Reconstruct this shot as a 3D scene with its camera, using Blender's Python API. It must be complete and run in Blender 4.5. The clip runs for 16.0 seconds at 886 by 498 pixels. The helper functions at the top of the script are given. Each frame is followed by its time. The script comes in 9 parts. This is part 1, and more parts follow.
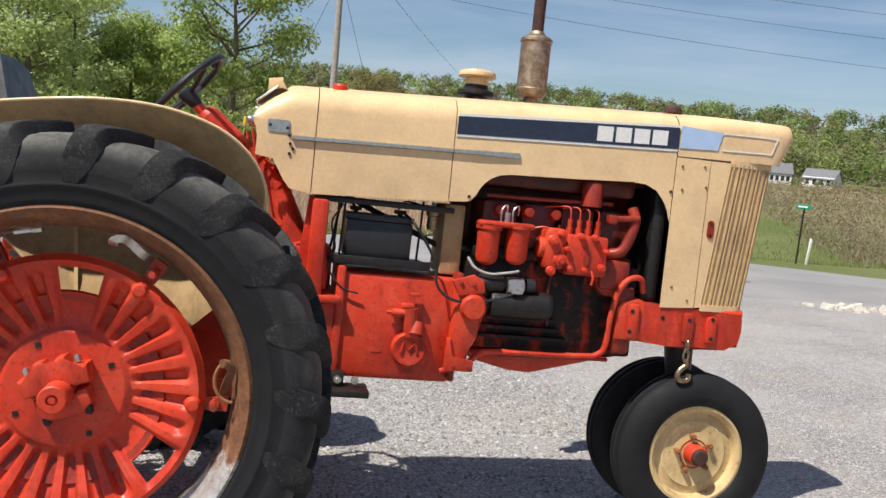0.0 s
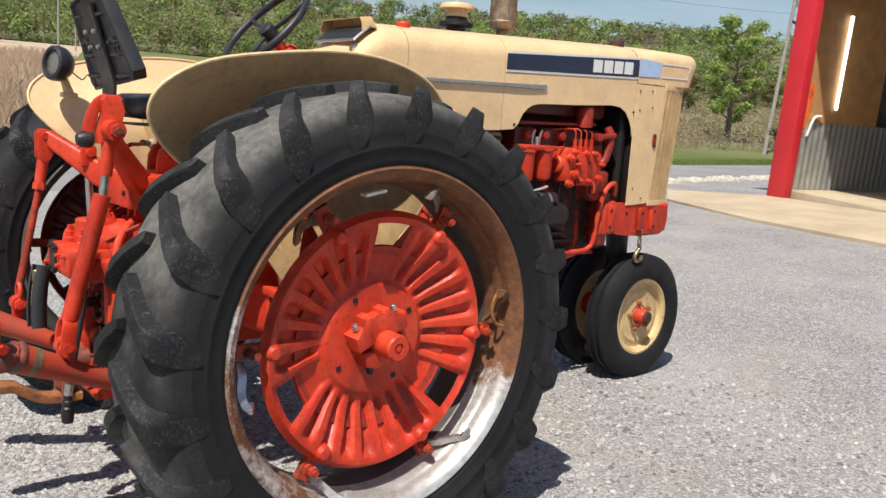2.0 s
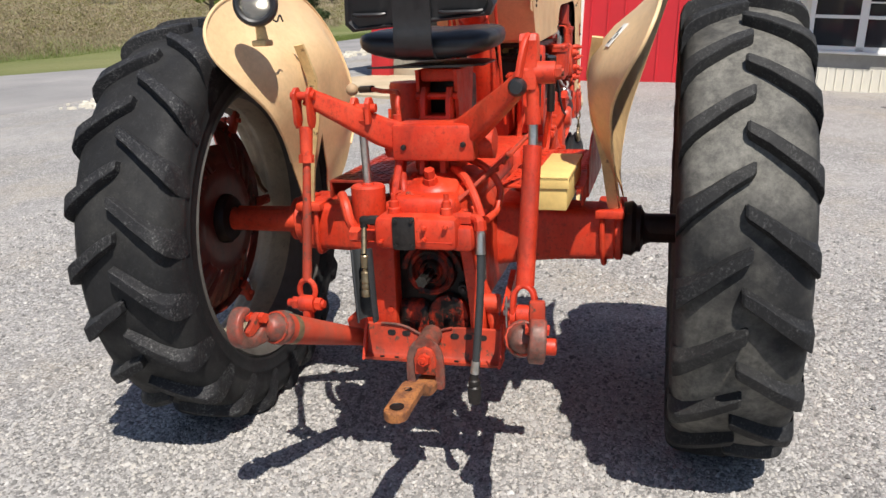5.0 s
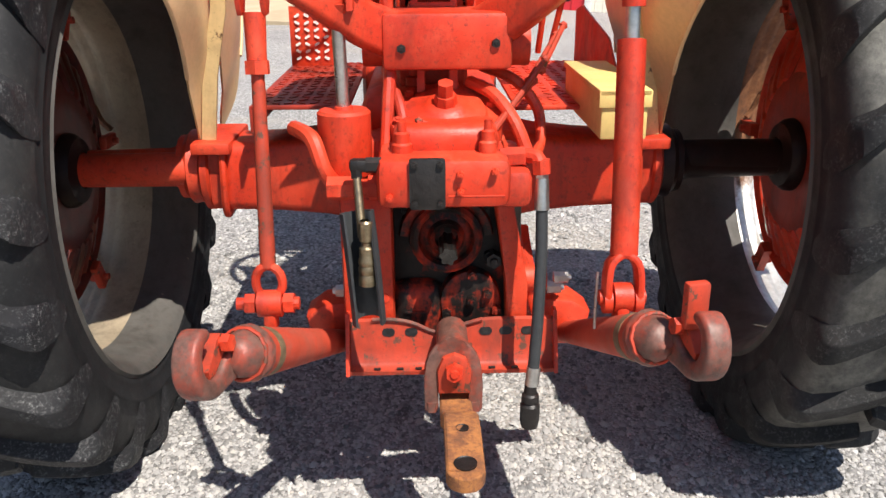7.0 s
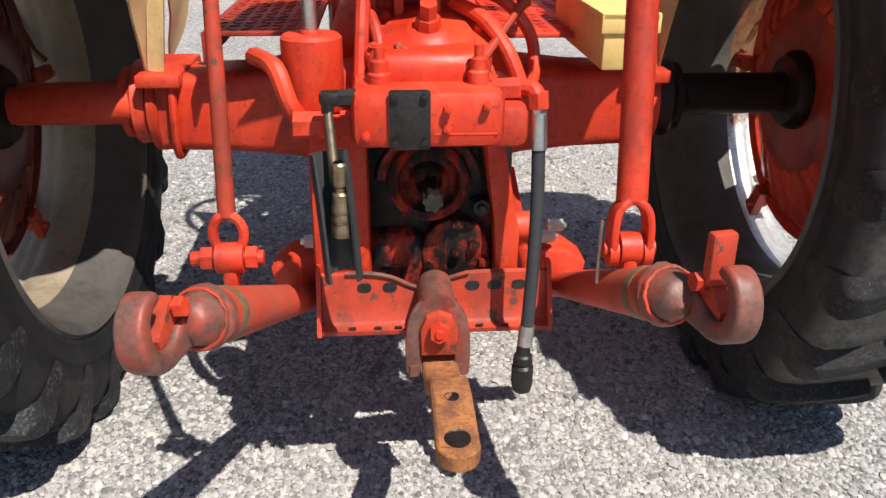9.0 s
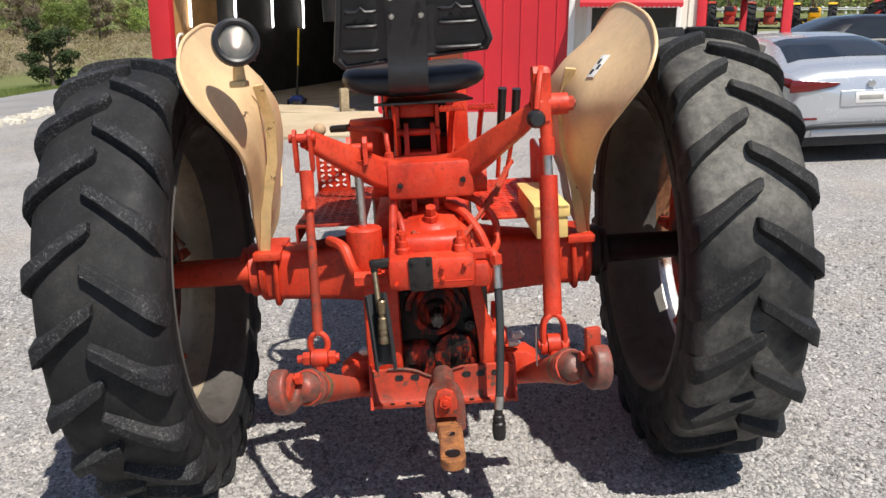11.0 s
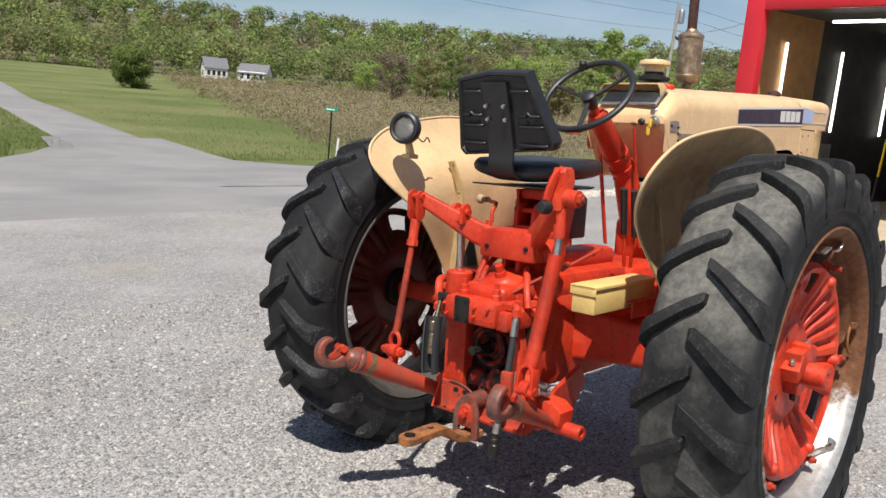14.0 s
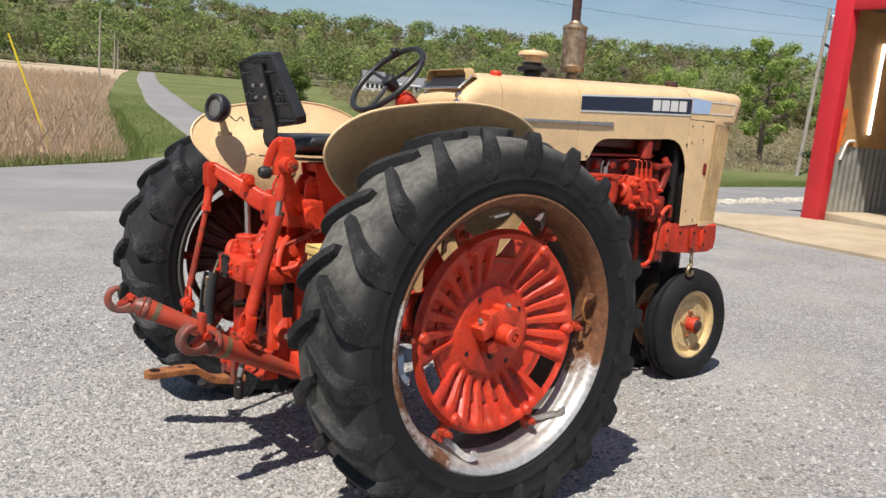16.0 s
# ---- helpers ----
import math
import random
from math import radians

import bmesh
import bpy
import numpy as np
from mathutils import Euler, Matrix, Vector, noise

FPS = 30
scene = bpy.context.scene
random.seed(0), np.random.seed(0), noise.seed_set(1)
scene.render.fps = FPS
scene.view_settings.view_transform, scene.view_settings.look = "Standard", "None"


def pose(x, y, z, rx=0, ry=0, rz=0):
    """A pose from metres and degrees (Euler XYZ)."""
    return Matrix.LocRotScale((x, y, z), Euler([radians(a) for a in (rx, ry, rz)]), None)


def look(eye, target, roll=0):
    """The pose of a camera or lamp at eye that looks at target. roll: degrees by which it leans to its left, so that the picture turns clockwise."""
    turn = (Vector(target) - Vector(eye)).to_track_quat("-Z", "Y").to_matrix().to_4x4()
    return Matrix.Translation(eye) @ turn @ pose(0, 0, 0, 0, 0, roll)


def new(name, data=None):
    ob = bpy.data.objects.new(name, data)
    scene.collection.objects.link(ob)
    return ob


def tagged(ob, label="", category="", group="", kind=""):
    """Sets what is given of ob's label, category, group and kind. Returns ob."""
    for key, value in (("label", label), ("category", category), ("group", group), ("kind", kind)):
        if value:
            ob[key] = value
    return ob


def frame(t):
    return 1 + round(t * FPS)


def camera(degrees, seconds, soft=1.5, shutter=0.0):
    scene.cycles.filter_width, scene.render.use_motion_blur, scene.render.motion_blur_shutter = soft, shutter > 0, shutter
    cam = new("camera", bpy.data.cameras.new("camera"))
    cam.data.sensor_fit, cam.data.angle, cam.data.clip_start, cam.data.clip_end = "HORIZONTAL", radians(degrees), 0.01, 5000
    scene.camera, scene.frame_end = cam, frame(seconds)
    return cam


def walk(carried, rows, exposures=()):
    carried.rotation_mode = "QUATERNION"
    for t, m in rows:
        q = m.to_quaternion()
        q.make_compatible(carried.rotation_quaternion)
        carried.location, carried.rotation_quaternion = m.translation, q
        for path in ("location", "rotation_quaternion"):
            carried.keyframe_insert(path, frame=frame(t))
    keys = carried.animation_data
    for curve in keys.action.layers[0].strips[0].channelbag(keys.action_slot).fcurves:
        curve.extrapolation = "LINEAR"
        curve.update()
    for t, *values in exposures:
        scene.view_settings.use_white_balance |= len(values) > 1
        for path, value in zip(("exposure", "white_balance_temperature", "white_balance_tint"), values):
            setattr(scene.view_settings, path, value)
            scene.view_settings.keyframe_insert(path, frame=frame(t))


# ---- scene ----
cam = camera(56.0, 16.0)
EXPOSURE = 0.32
PATH = [
    (0, (0.612, -3.527, 1.427), (0.989, -1.567, 1.303), 5.9),
    (0.5, (0.04, -3.505, 1.418), (0.657, -1.608, 1.272), 6.3),
    (1, (-0.459, -3.418, 1.408), (0.363, -1.608, 1.188), 5.1),
    (1.5, (-0.946, -3.267, 1.435), (0.105, -1.589, 1.153), 4.0),
    (2, (-1.447, -3.006, 1.428), (-0.172, -1.494, 1.128), 3.9),
    (2.2, (-1.624, -2.861, 1.366), (-0.293, -1.398, 1.065), 3.5),
    (2.5, (-1.881, -2.72, 1.452), (-0.469, -1.352, 1.085), 4.0),
    (3, (-2.286, -2.478, 1.505), (-0.729, -1.286, 1.109), 1.0),
    (3.5, (-2.534, -2.025, 1.49), (-0.863, -1.017, 1.054), -2.1),
    (4, (-2.77, -1.583, 1.519), (-0.984, -0.806, 1.064), -2.3),
    (4.2, (-2.736, -1.363, 1.526), (-0.918, -0.677, 1.054), -1.8),
    (4.5, (-2.875, -1.125, 1.51), (-1.046, -0.48, 1.023), -3.1),
    (5, (-2.972, -0.669, 1.484), (-1.108, -0.172, 0.957), -1.9),
    (5.2, (-2.981, -0.52, 1.478), (-1.104, -0.103, 0.927), -2.0),
    (7.3, (-2.026, 0.097, 1.238), (-0.159, 0.015, 0.523), 0.0),
    (7.5, (-1.936, 0.097, 1.189), (-0.08, -0.003, 0.451), 0.2),
    (8, (-1.809, 0.084, 1.1), (0.009, -0.021, 0.273), 0.9),
    (8.5, (-1.815, 0.099, 1.114), (-0.007, -0.022, 0.269), 0.8),
    (9, (-1.999, 0.122, 1.24), (-0.178, -0.016, 0.424), 0.4),
    (9.2, (-2.145, 0.141, 1.305), (-0.316, -0.016, 0.512), 0.5),
    (11.3, (-3.044, 0.024, 1.524), (-1.092, 0.01, 1.09), -3.0),
    (11.5, (-3.063, -0.032, 1.533), (-1.111, -0.002, 1.1), -2.5),
    (12, (-3.155, -0.305, 1.558), (-1.214, -0.059, 1.142), -1.8),
    (12.5, (-3.3, -0.614, 1.548), (-1.413, -0.062, 1.186), -1.1),
    (13, (-3.285, -1.096, 1.567), (-1.514, -0.219, 1.255), 1.1),
    (13.5, (-3.272, -1.554, 1.558), (-1.65, -0.418, 1.284), 2.8),
    (14, (-3.081, -1.957, 1.519), (-1.591, -0.649, 1.257), 3.4),
    (14.5, (-2.878, -2.344, 1.494), (-1.439, -0.988, 1.19), 4.5),
    (15, (-2.644, -2.71, 1.486), (-1.258, -1.307, 1.156), 5.0),
    (15.5, (-2.321, -3.045, 1.488), (-1.006, -1.566, 1.2), 4.1),
    (16, (-2.109, -3.331, 1.47), (-0.885, -1.771, 1.214), 3.9),
]
# The rows are in the frame of the sloping lot on which the tractor stands; LOT lays that slope into the level world.
LOT = pose(0, 0, 0, -3.27, 1.15, 0)
walk(cam, [(t, LOT @ look(eye, target, roll)) for t, eye, target, roll in PATH], [(t, EXPOSURE + e) for t, e in ((0.0, -0.04), (1.0, -0.02), (3.0, -0.17), (5.0, -0.05), (7.5, 0.30), (8.5, 0.20), (9.2, 0.16), (11.3, -0.08), (13.0, -0.15), (16.0, -0.15))])

# ---- world and sun ----
SUN_WAY = (LOT.to_3x3() @ Vector((-0.37, -0.235, 0.68))).normalized()
world = bpy.data.worlds.new("sky")
scene.world = world
world.use_nodes = True
wn, wl = world.node_tree.nodes, world.node_tree.links
sky = wn.new("ShaderNodeTexSky")
sky.sky_type, sky.sun_disc = "NISHITA", False
sky.sun_elevation = math.asin(SUN_WAY.z)
sky.sun_rotation = math.atan2(SUN_WAY.x, SUN_WAY.y)
sky.air_density, sky.dust_density, sky.ozone_density = 1.1, 0.3, 6.0
# thin high cloud drawn out in faint streaks over the whole sky
sky_way = wn.new("ShaderNodeTexCoord")
streaks = wn.new("ShaderNodeMapping")
streaks.inputs["Rotation"].default_value = (0.08, 0.0, 0.5)
streaks.inputs["Scale"].default_value = (1.3, 1.9, 9.0)
wisps = wn.new("ShaderNodeTexNoise")
wisps.inputs["Scale"].default_value, wisps.inputs["Detail"].default_value, wisps.inputs["Roughness"].default_value = 2.2, 7.0, 0.55
wisps.inputs["Distortion"].default_value = 0.5
veil = wn.new("ShaderNodeMapRange")
veil.inputs["From Min"].default_value, veil.inputs["From Max"].default_value = 0.36, 0.74
veil.inputs["To Min"].default_value, veil.inputs["To Max"].default_value = 0.04, 0.42
cloudy = wn.new("ShaderNodeMixRGB")
cloudy.inputs[2].default_value = (7.7, 8.2, 9.8, 1)
wl.new(sky_way.outputs["Generated"], streaks.inputs["Vector"])
wl.new(streaks.outputs[0], wisps.inputs["Vector"])
wl.new(wisps.outputs[0], veil.inputs["Value"])
wl.new(veil.outputs[0], cloudy.inputs[0])
wl.new(sky.outputs[0], cloudy.inputs[1])
wl.new(cloudy.outputs[0], wn["Background"].inputs[0])
wn["Background"].inputs[1].default_value = 0.074
lamp = bpy.data.lights.new("sun", "SUN")
lamp.energy, lamp.angle, lamp.color = 5.3, radians(0.55), (1.0, 0.95, 0.87)
sun = new("sun", lamp)
sun.matrix_world = look(SUN_WAY * 50, (0, 0, 0))


# ---- materials ----
class Mat:
    """A node material with a principled shader, and short ways to add textures."""

    def __init__(self, name, colour=(0.5, 0.5, 0.5), rough=0.6, metal=0.0, spec=0.5):
        self.m = bpy.data.materials.new(name)
        self.m.use_nodes = True
        self.n, self.l = self.m.node_tree.nodes, self.m.node_tree.links
        self.b = self.n["Principled BSDF"]
        self.b.inputs["Base Color"].default_value = (*colour, 1)
        self.b.inputs["Roughness"].default_value = rough
        self.b.inputs["Metallic"].default_value = metal
        self.b.inputs["Specular IOR Level"].default_value = spec
        self.out = None
        self.geo = None

    def node(self, kind, **values):
        node = self.n.new("ShaderNode" + kind)
        for key, value in values.items():
            node.inputs[key].default_value = value
        return node

    def link(self, a, b):
        self.l.new(a, b)

    def place(self):
        if not self.geo:
            self.geo = self.n.new("ShaderNodeNewGeometry")
        return self.geo.outputs["Position"]

    def noise(self, scale, detail=4.0, rough=0.6, stretch=None):
        t = self.node("TexNoise", Scale=scale, Detail=detail, Roughness=rough)
        where = self.place()
        if stretch:
            mapping = self.node("Mapping", Scale=stretch)
            self.link(where, mapping.inputs["Vector"])
            where = mapping.outputs[0]
        self.link(where, t.inputs["Vector"])
        return t.outputs["Fac"]

    def cells(self, scale, feature="F1", out="Distance", stretch=None):
        t = self.node("TexVoronoi", Scale=scale)
        t.feature = feature
        where = self.place()
        if stretch:
            mapping = self.node("Mapping", Scale=stretch)
            self.link(where, mapping.inputs["Vector"])
            where = mapping.outputs[0]
        self.link(where, t.inputs["Vector"])
        return t.outputs[out]

    def ramp(self, fac, *stops):
        r = self.n.new("ShaderNodeValToRGB")
        while len(r.color_ramp.elements) < len(stops):
            r.color_ramp.elements.new(0.5)
        for element, (at, colour) in zip(r.color_ramp.elements, stops):
            element.position = at
            element.color = (*colour, 1) if isinstance(colour, tuple) else (colour, colour, colour, 1)
        self.link(fac, r.inputs[0])
        return r.outputs[0]

    def mix(self, fac, a, b, kind="MIX"):
        m = self.n.new("ShaderNodeMix")
        m.data_type, m.blend_type = "RGBA", kind
        for socket, value in ((m.inputs["Factor"], fac), (m.inputs[6], a), (m.inputs[7], b)):
            if isinstance(value, (int, float)):
                socket.default_value = value if socket.type == "VALUE" else (value, value, value, 1)
            elif isinstance(value, tuple):
                socket.default_value = (*value, 1)
            else:
                self.link(value, socket)
        return m.outputs[2]

    def colour(self, socket):
        self.link(socket, self.b.inputs["Base Color"])
        return self

    def gloss(self, socket):
        self.link(socket, self.b.inputs["Roughness"])
        return self

    def metal(self, socket):
        self.link(socket, self.b.inputs["Metallic"])
        return self

    def bump(self, socket, strength=0.3, depth=0.01):
        b = self.node("Bump", Strength=strength, Distance=depth)
        self.link(socket, b.inputs["Height"])
        if self.b.inputs["Normal"].links:
            self.link(self.b.inputs["Normal"].links[0].from_socket, b.inputs["Normal"])
        self.link(b.outputs[0], self.b.inputs["Normal"])
        return self


def painted(name, colour, chips, rough=0.4, grime=0.25, chip_at=0.70, dirt=(0.05, 0.035, 0.025)):
    """Old enamel paint: uneven shade, dust, chips down to rust."""
    m = Mat(name, colour, rough, 0.0, 0.38)
    dark = tuple(c * 0.84 for c in colour)
    light = tuple(min(1, c * 1.08 + 0.01) for c in colour)
    base = m.ramp(m.noise(5, 5), (0.3, dark), (0.55, colour), (0.8, light))
    fine = m.ramp(m.noise(60, 4, 0.7), (0.35, 0.85), (0.6, 1.0))
    base = m.mix(0.6, base, fine, "MULTIPLY")
    base = m.mix(m.ramp(m.noise(14, 8, 0.72), (0.52, 0.0), (0.75, grime)), base, dirt)
    if grime > 0.2:
        streaks = m.ramp(m.noise(11, 7, 0.7, (1.0, 1.0, 0.22)), (0.50, 0.0), (0.72, min(1.0, grime * 1.3)))
        base = m.mix(streaks, base, tuple(c * 0.25 + d * 0.6 for c, d in zip(colour, dirt)))
        specks = m.ramp(m.noise(150, 5, 0.75), (0.60, 0.0), (0.68, min(1.0, grime * 1.6)))
        base = m.mix(specks, base, tuple(c * 0.3 + d * 0.5 for c, d in zip(colour, dirt)))
        oil = m.ramp(m.noise(3.2, 6, 0.65), (0.54, 0.0), (0.70, min(1.0, grime * 1.1)))
        base = m.mix(oil, base, tuple(c * 0.35 + d * 0.3 for c, d in zip(colour, dirt)))
    base = m.mix(m.ramp(m.noise(26, 9, 0.75), (chip_at, 0.0), (chip_at + 0.025, 1.0)), base, chips)
    m.colour(base)
    m.gloss(m.ramp(m.noise(9, 6), (0.3, rough * 0.8), (0.75, min(1.0, rough * 1.5))))
    m.bump(m.noise(45, 8, 0.7), 0.22, 0.004)
    return m.m


def plain(name, colour, rough=0.5, metal=0.0, vary=0.2, scale=20, bump=0.1):
    m = Mat(name, colour, rough, metal)
    m.colour(m.ramp(m.noise(scale, 6, 0.65), (0.3, tuple(c * (1 - vary) for c in colour)), (0.7, tuple(min(1, c * (1 + vary)) for c in colour))))
    m.gloss(m.ramp(m.noise(scale * 0.6, 4), (0.3, rough * 0.8), (0.7, min(1, rough * 1.25))))
    m.bump(m.noise(scale * 3, 4), bump, 0.003)
    return m.m


RUST = (0.16, 0.065, 0.028)


def red_enamel():
    """Sun-faded orange-red enamel over castings: chalky fading, fine black grime, oil spots, thin chips."""
    m = Mat("red_enamel", (0.56, 0.036, 0.011), 0.42, 0.0, 0.42)
    base = m.ramp(m.noise(4, 6, 0.62), (0.28, (0.44, 0.024, 0.008)), (0.5, (0.57, 0.037, 0.011)), (0.74, (0.64, 0.070, 0.028)))
    base = m.mix(m.ramp(m.noise(13, 8, 0.7), (0.50, 0.0), (0.72, 0.40)), base, (0.68, 0.115, 0.055))
    base = m.mix(m.ramp(m.noise(7, 8, 0.72, (1.0, 1.0, 0.3)), (0.51, 0.0), (0.66, 0.62)), base, (0.16, 0.016, 0.008))
    base = m.mix(m.ramp(m.noise(55, 9, 0.78), (0.53, 0.0), (0.66, 0.70)), base, (0.13, 0.018, 0.010))
    base = m.mix(m.ramp(m.noise(3.2, 6, 0.65), (0.58, 0.0), (0.70, 0.45)), base, (0.20, 0.022, 0.010))
    base = m.mix(m.ramp(m.noise(190, 6, 0.8), (0.60, 0.0), (0.67, 0.8)), base, (0.06, 0.018, 0.012))
    base = m.mix(m.ramp(m.noise(24, 10, 0.78), (0.665, 0.0), (0.69, 1.0)), base, (0.10, 0.040, 0.025))
    m.colour(base)
    m.gloss(m.ramp(m.noise(10, 7, 0.7), (0.3, 0.32), (0.72, 0.68)))
    m.bump(m.noise(42, 9, 0.72), 0.30, 0.004)
    m.bump(m.noise(260, 4, 0.6), 0.12, 0.001)
    return m.m


red_paint = red_enamel()
dark_red = painted("oily_red_enamel", (0.34, 0.03, 0.014), (0.05, 0.025, 0.02), 0.4, 0.8, 0.66, (0.02, 0.014, 0.012))
cream_paint = painted("cream_enamel", (0.78, 0.54, 0.295), (0.22, 0.12, 0.06), 0.36, 0.10, 0.745, (0.25, 0.17, 0.09))
cream_inner = painted("darker_worn_cream_enamel", (0.55, 0.36, 0.17), (0.16, 0.09, 0.05), 0.6, 0.5, 0.68, (0.16, 0.1, 0.06))


def rubber_material(name, colour=(0.028, 0.028, 0.030), dust=0.5, at=0.42, scuff=0.0, axle=None):
    """Old rubber: soft dust in broad patches, pale flecks where it is worn; with an axle given, the dust lies on the tread alone."""
    m = Mat(name, colour, 0.72, 0, 0.28)
    base = m.ramp(m.noise(5, 6), (0.3, tuple(c * 0.8 for c in colour)), (0.7, tuple(c * 1.3 for c in colour)))
    patches = m.ramp(m.noise(2.6, 5, 0.6), (at, 0.0), (at + 0.26, dust))
    grain = m.ramp(m.noise(30, 10, 0.8), (0.34, 0.25), (0.62, 1.0))
    powder = m.mix(1.0, patches, grain, "MULTIPLY")
    if axle:
        local = m.n.new("ShaderNodeTexCoord").outputs["Object"]
        arm = m.n.new("ShaderNodeVectorMath")
        arm.operation = "SUBTRACT"
        arm.inputs[1].default_value = axle
        m.link(local, arm.inputs[0])
        flat = m.n.new("ShaderNodeVectorMath")
        flat.operation = "MULTIPLY"
        flat.inputs[1].default_value = (1, 0, 1)
        m.link(arm.outputs[0], flat.inputs[0])
        far = m.n.new("ShaderNodeVectorMath")
        far.operation = "LENGTH"
        m.link(flat.outputs[0], far.inputs[0])
        powder = m.mix(1.0, powder, m.ramp(far.outputs["Value"], (0.685, 0.03), (0.745, 1.0)), "MULTIPLY")
    base = m.mix(powder, base, (0.21, 0.20, 0.175))
    if scuff:
        worn = m.mix(1.0, m.ramp(m.noise(130, 9, 0.85), (0.52, 0.0), (0.62, scuff)), m.ramp(m.noise(22, 6, 0.7), (0.40, 0.0), (0.58, 1.0)), "MULTIPLY")
        base = m.mix(worn, base, (0.24, 0.24, 0.235))
    m.colour(base)
    m.gloss(m.ramp(m.noise(12, 5), (0.3, 0.55), (0.7, 0.85)))
    m.bump(m.noise(110, 7, 0.75), 0.3, 0.003)
    return m.m


rubber = rubber_material("tyre_rubber", (0.010, 0.010, 0.011), 0.06, 0.48)
tread_rubber = rubber_material("tread_rubber", (0.013, 0.013, 0.014), 0.16, 0.46, 0.12)
dusty_rubber = rubber_material("dusty_tyre_rubber", (0.016, 0.016, 0.017), 0.85, 0.35, 0.12, (0.022, -0.903, 0.753))
dusty_lug = rubber_material("dusty_lug_rubber", (0.011, 0.011, 0.012), 0.13, 0.46, 0.36)
lug_rubber = rubber_material("lug_rubber", (0.011, 0.011, 0.013), 0.10, 0.46, 0.65)
black_plastic = plain("black_vinyl", (0.018, 0.018, 0.02), 0.42, 0, 0.3, 25, 0.12)
black_iron = plain("greasy_black_iron", (0.016, 0.013, 0.012), 0.45, 0.2, 0.5, 40, 0.5)
hose_rubber = plain("hose_rubber", (0.03, 0.032, 0.034), 0.55, 0, 0.2, 60)
worn_black = plain("worn_black_steel", (0.06, 0.055, 0.05), 0.35, 0.8, 0.5, 60)


def oil_stained(name, soaked=0.5):
    """Red enamel under black oil that has run down it."""
    m = Mat(name, (0.3, 0.03, 0.01), 0.4, 0.0, 0.22)
    red = m.ramp(m.noise(9, 6, 0.7), (0.3, (0.27, 0.022, 0.009)), (0.7, (0.50, 0.036, 0.012)))
    black = m.ramp(m.noise(40, 6, 0.7), (0.35, (0.006, 0.005, 0.005)), (0.7, (0.022, 0.016, 0.013)))
    runs = m.mix(0.4, m.noise(9, 6, 0.65, (1.0, 1.0, 0.25)), m.noise(22, 8, 0.75))
    wet = m.ramp(runs, (0.56 - 0.22 * soaked, 0.0), (0.66 - 0.22 * soaked, 1.0))
    m.colour(m.mix(wet, red, black))
    m.gloss(m.ramp(wet, (0.0, 0.5), (1.0, 0.42)))
    m.bump(m.noise(160, 6, 0.75), 0.45, 0.002)
    return m.m


oil_run = oil_stained("oil_run_red", 0.78)
oil_black = oil_stained("oil_caked_red", 1.15)
black_oil = painted("black_oil_film", (0.022, 0.010, 0.008), (0.10, 0.02, 0.012), 0.38, 0.7, 0.66, (0.006, 0.005, 0.005))
black_oil.node_tree.nodes["Principled BSDF"].inputs["Specular IOR Level"].default_value = 0.15
steel = plain("bare_steel", (0.55, 0.53, 0.5), 0.32, 0.95, 0.2, 60)
brass = plain("dull_brass", (0.27, 0.21, 0.13), 0.38, 0.9, 0.4, 60)


def rust_metal(name, a, b, metal=0.3, rough=0.8):
    m = Mat(name, a, rough, metal)
    m.colour(m.ramp(m.noise(30, 8, 0.7), (0.35, a), (0.52, b), (0.64, tuple(c * 0.38 for c in a))))
    m.bump(m.noise(90, 8, 0.75), 0.5, 0.004)
    return m.m


rust_red = painted("rust_worn_red", (0.46, 0.045, 0.018), (0.11, 0.045, 0.028), 0.5, 0.7, 0.56, (0.08, 0.038, 0.025))
dusty_red = painted("dusty_red_enamel", (0.46, 0.055, 0.026), (0.20, 0.075, 0.045), 0.55, 0.5, 0.63, (0.22, 0.11, 0.075))


def rubbed_iron():
    """Red paint rubbed away to dull brown iron, the two running into each other."""
    m = Mat("worn_claw_iron", (0.2, 0.06, 0.04), 0.45, 0.1)
    iron = m.ramp(m.noise(45, 8, 0.75), (0.35, (0.085, 0.042, 0.032)), (0.65, (0.19, 0.088, 0.066)))
    red = m.ramp(m.noise(30, 7, 0.7), (0.35, (0.27, 0.030, 0.014)), (0.65, (0.46, 0.060, 0.028)))
    m.colour(m.mix(m.ramp(m.noise(16, 9, 0.74), (0.46, 0.0), (0.68, 1.0)), iron, red))
    m.gloss(m.ramp(m.noise(25, 6), (0.3, 0.35), (0.7, 0.65)))
    m.bump(m.noise(70, 8, 0.75), 0.35, 0.003)
    return m.m


worn_claw = rubbed_iron()
olive_band = plain("olive_worn_band", (0.17, 0.12, 0.065), 0.6, 0.2, 0.4, 40, 0.3)
# dark red for oily engine parts, and for shade painted on wheel backs
oily = painted("oil_and_shade_red", (0.13, 0.018, 0.010), (0.03, 0.012, 0.01), 0.35, 0.95, 0.64, (0.010, 0.008, 0.007))
chipped_yellow = painted("chipped_yellow_enamel", (0.80, 0.56, 0.20), (0.30, 0.13, 0.05), 0.45, 0.2, 0.66, (0.3, 0.2, 0.08))
rust = rust_metal("rust", (0.20, 0.075, 0.025), (0.34, 0.15, 0.05))


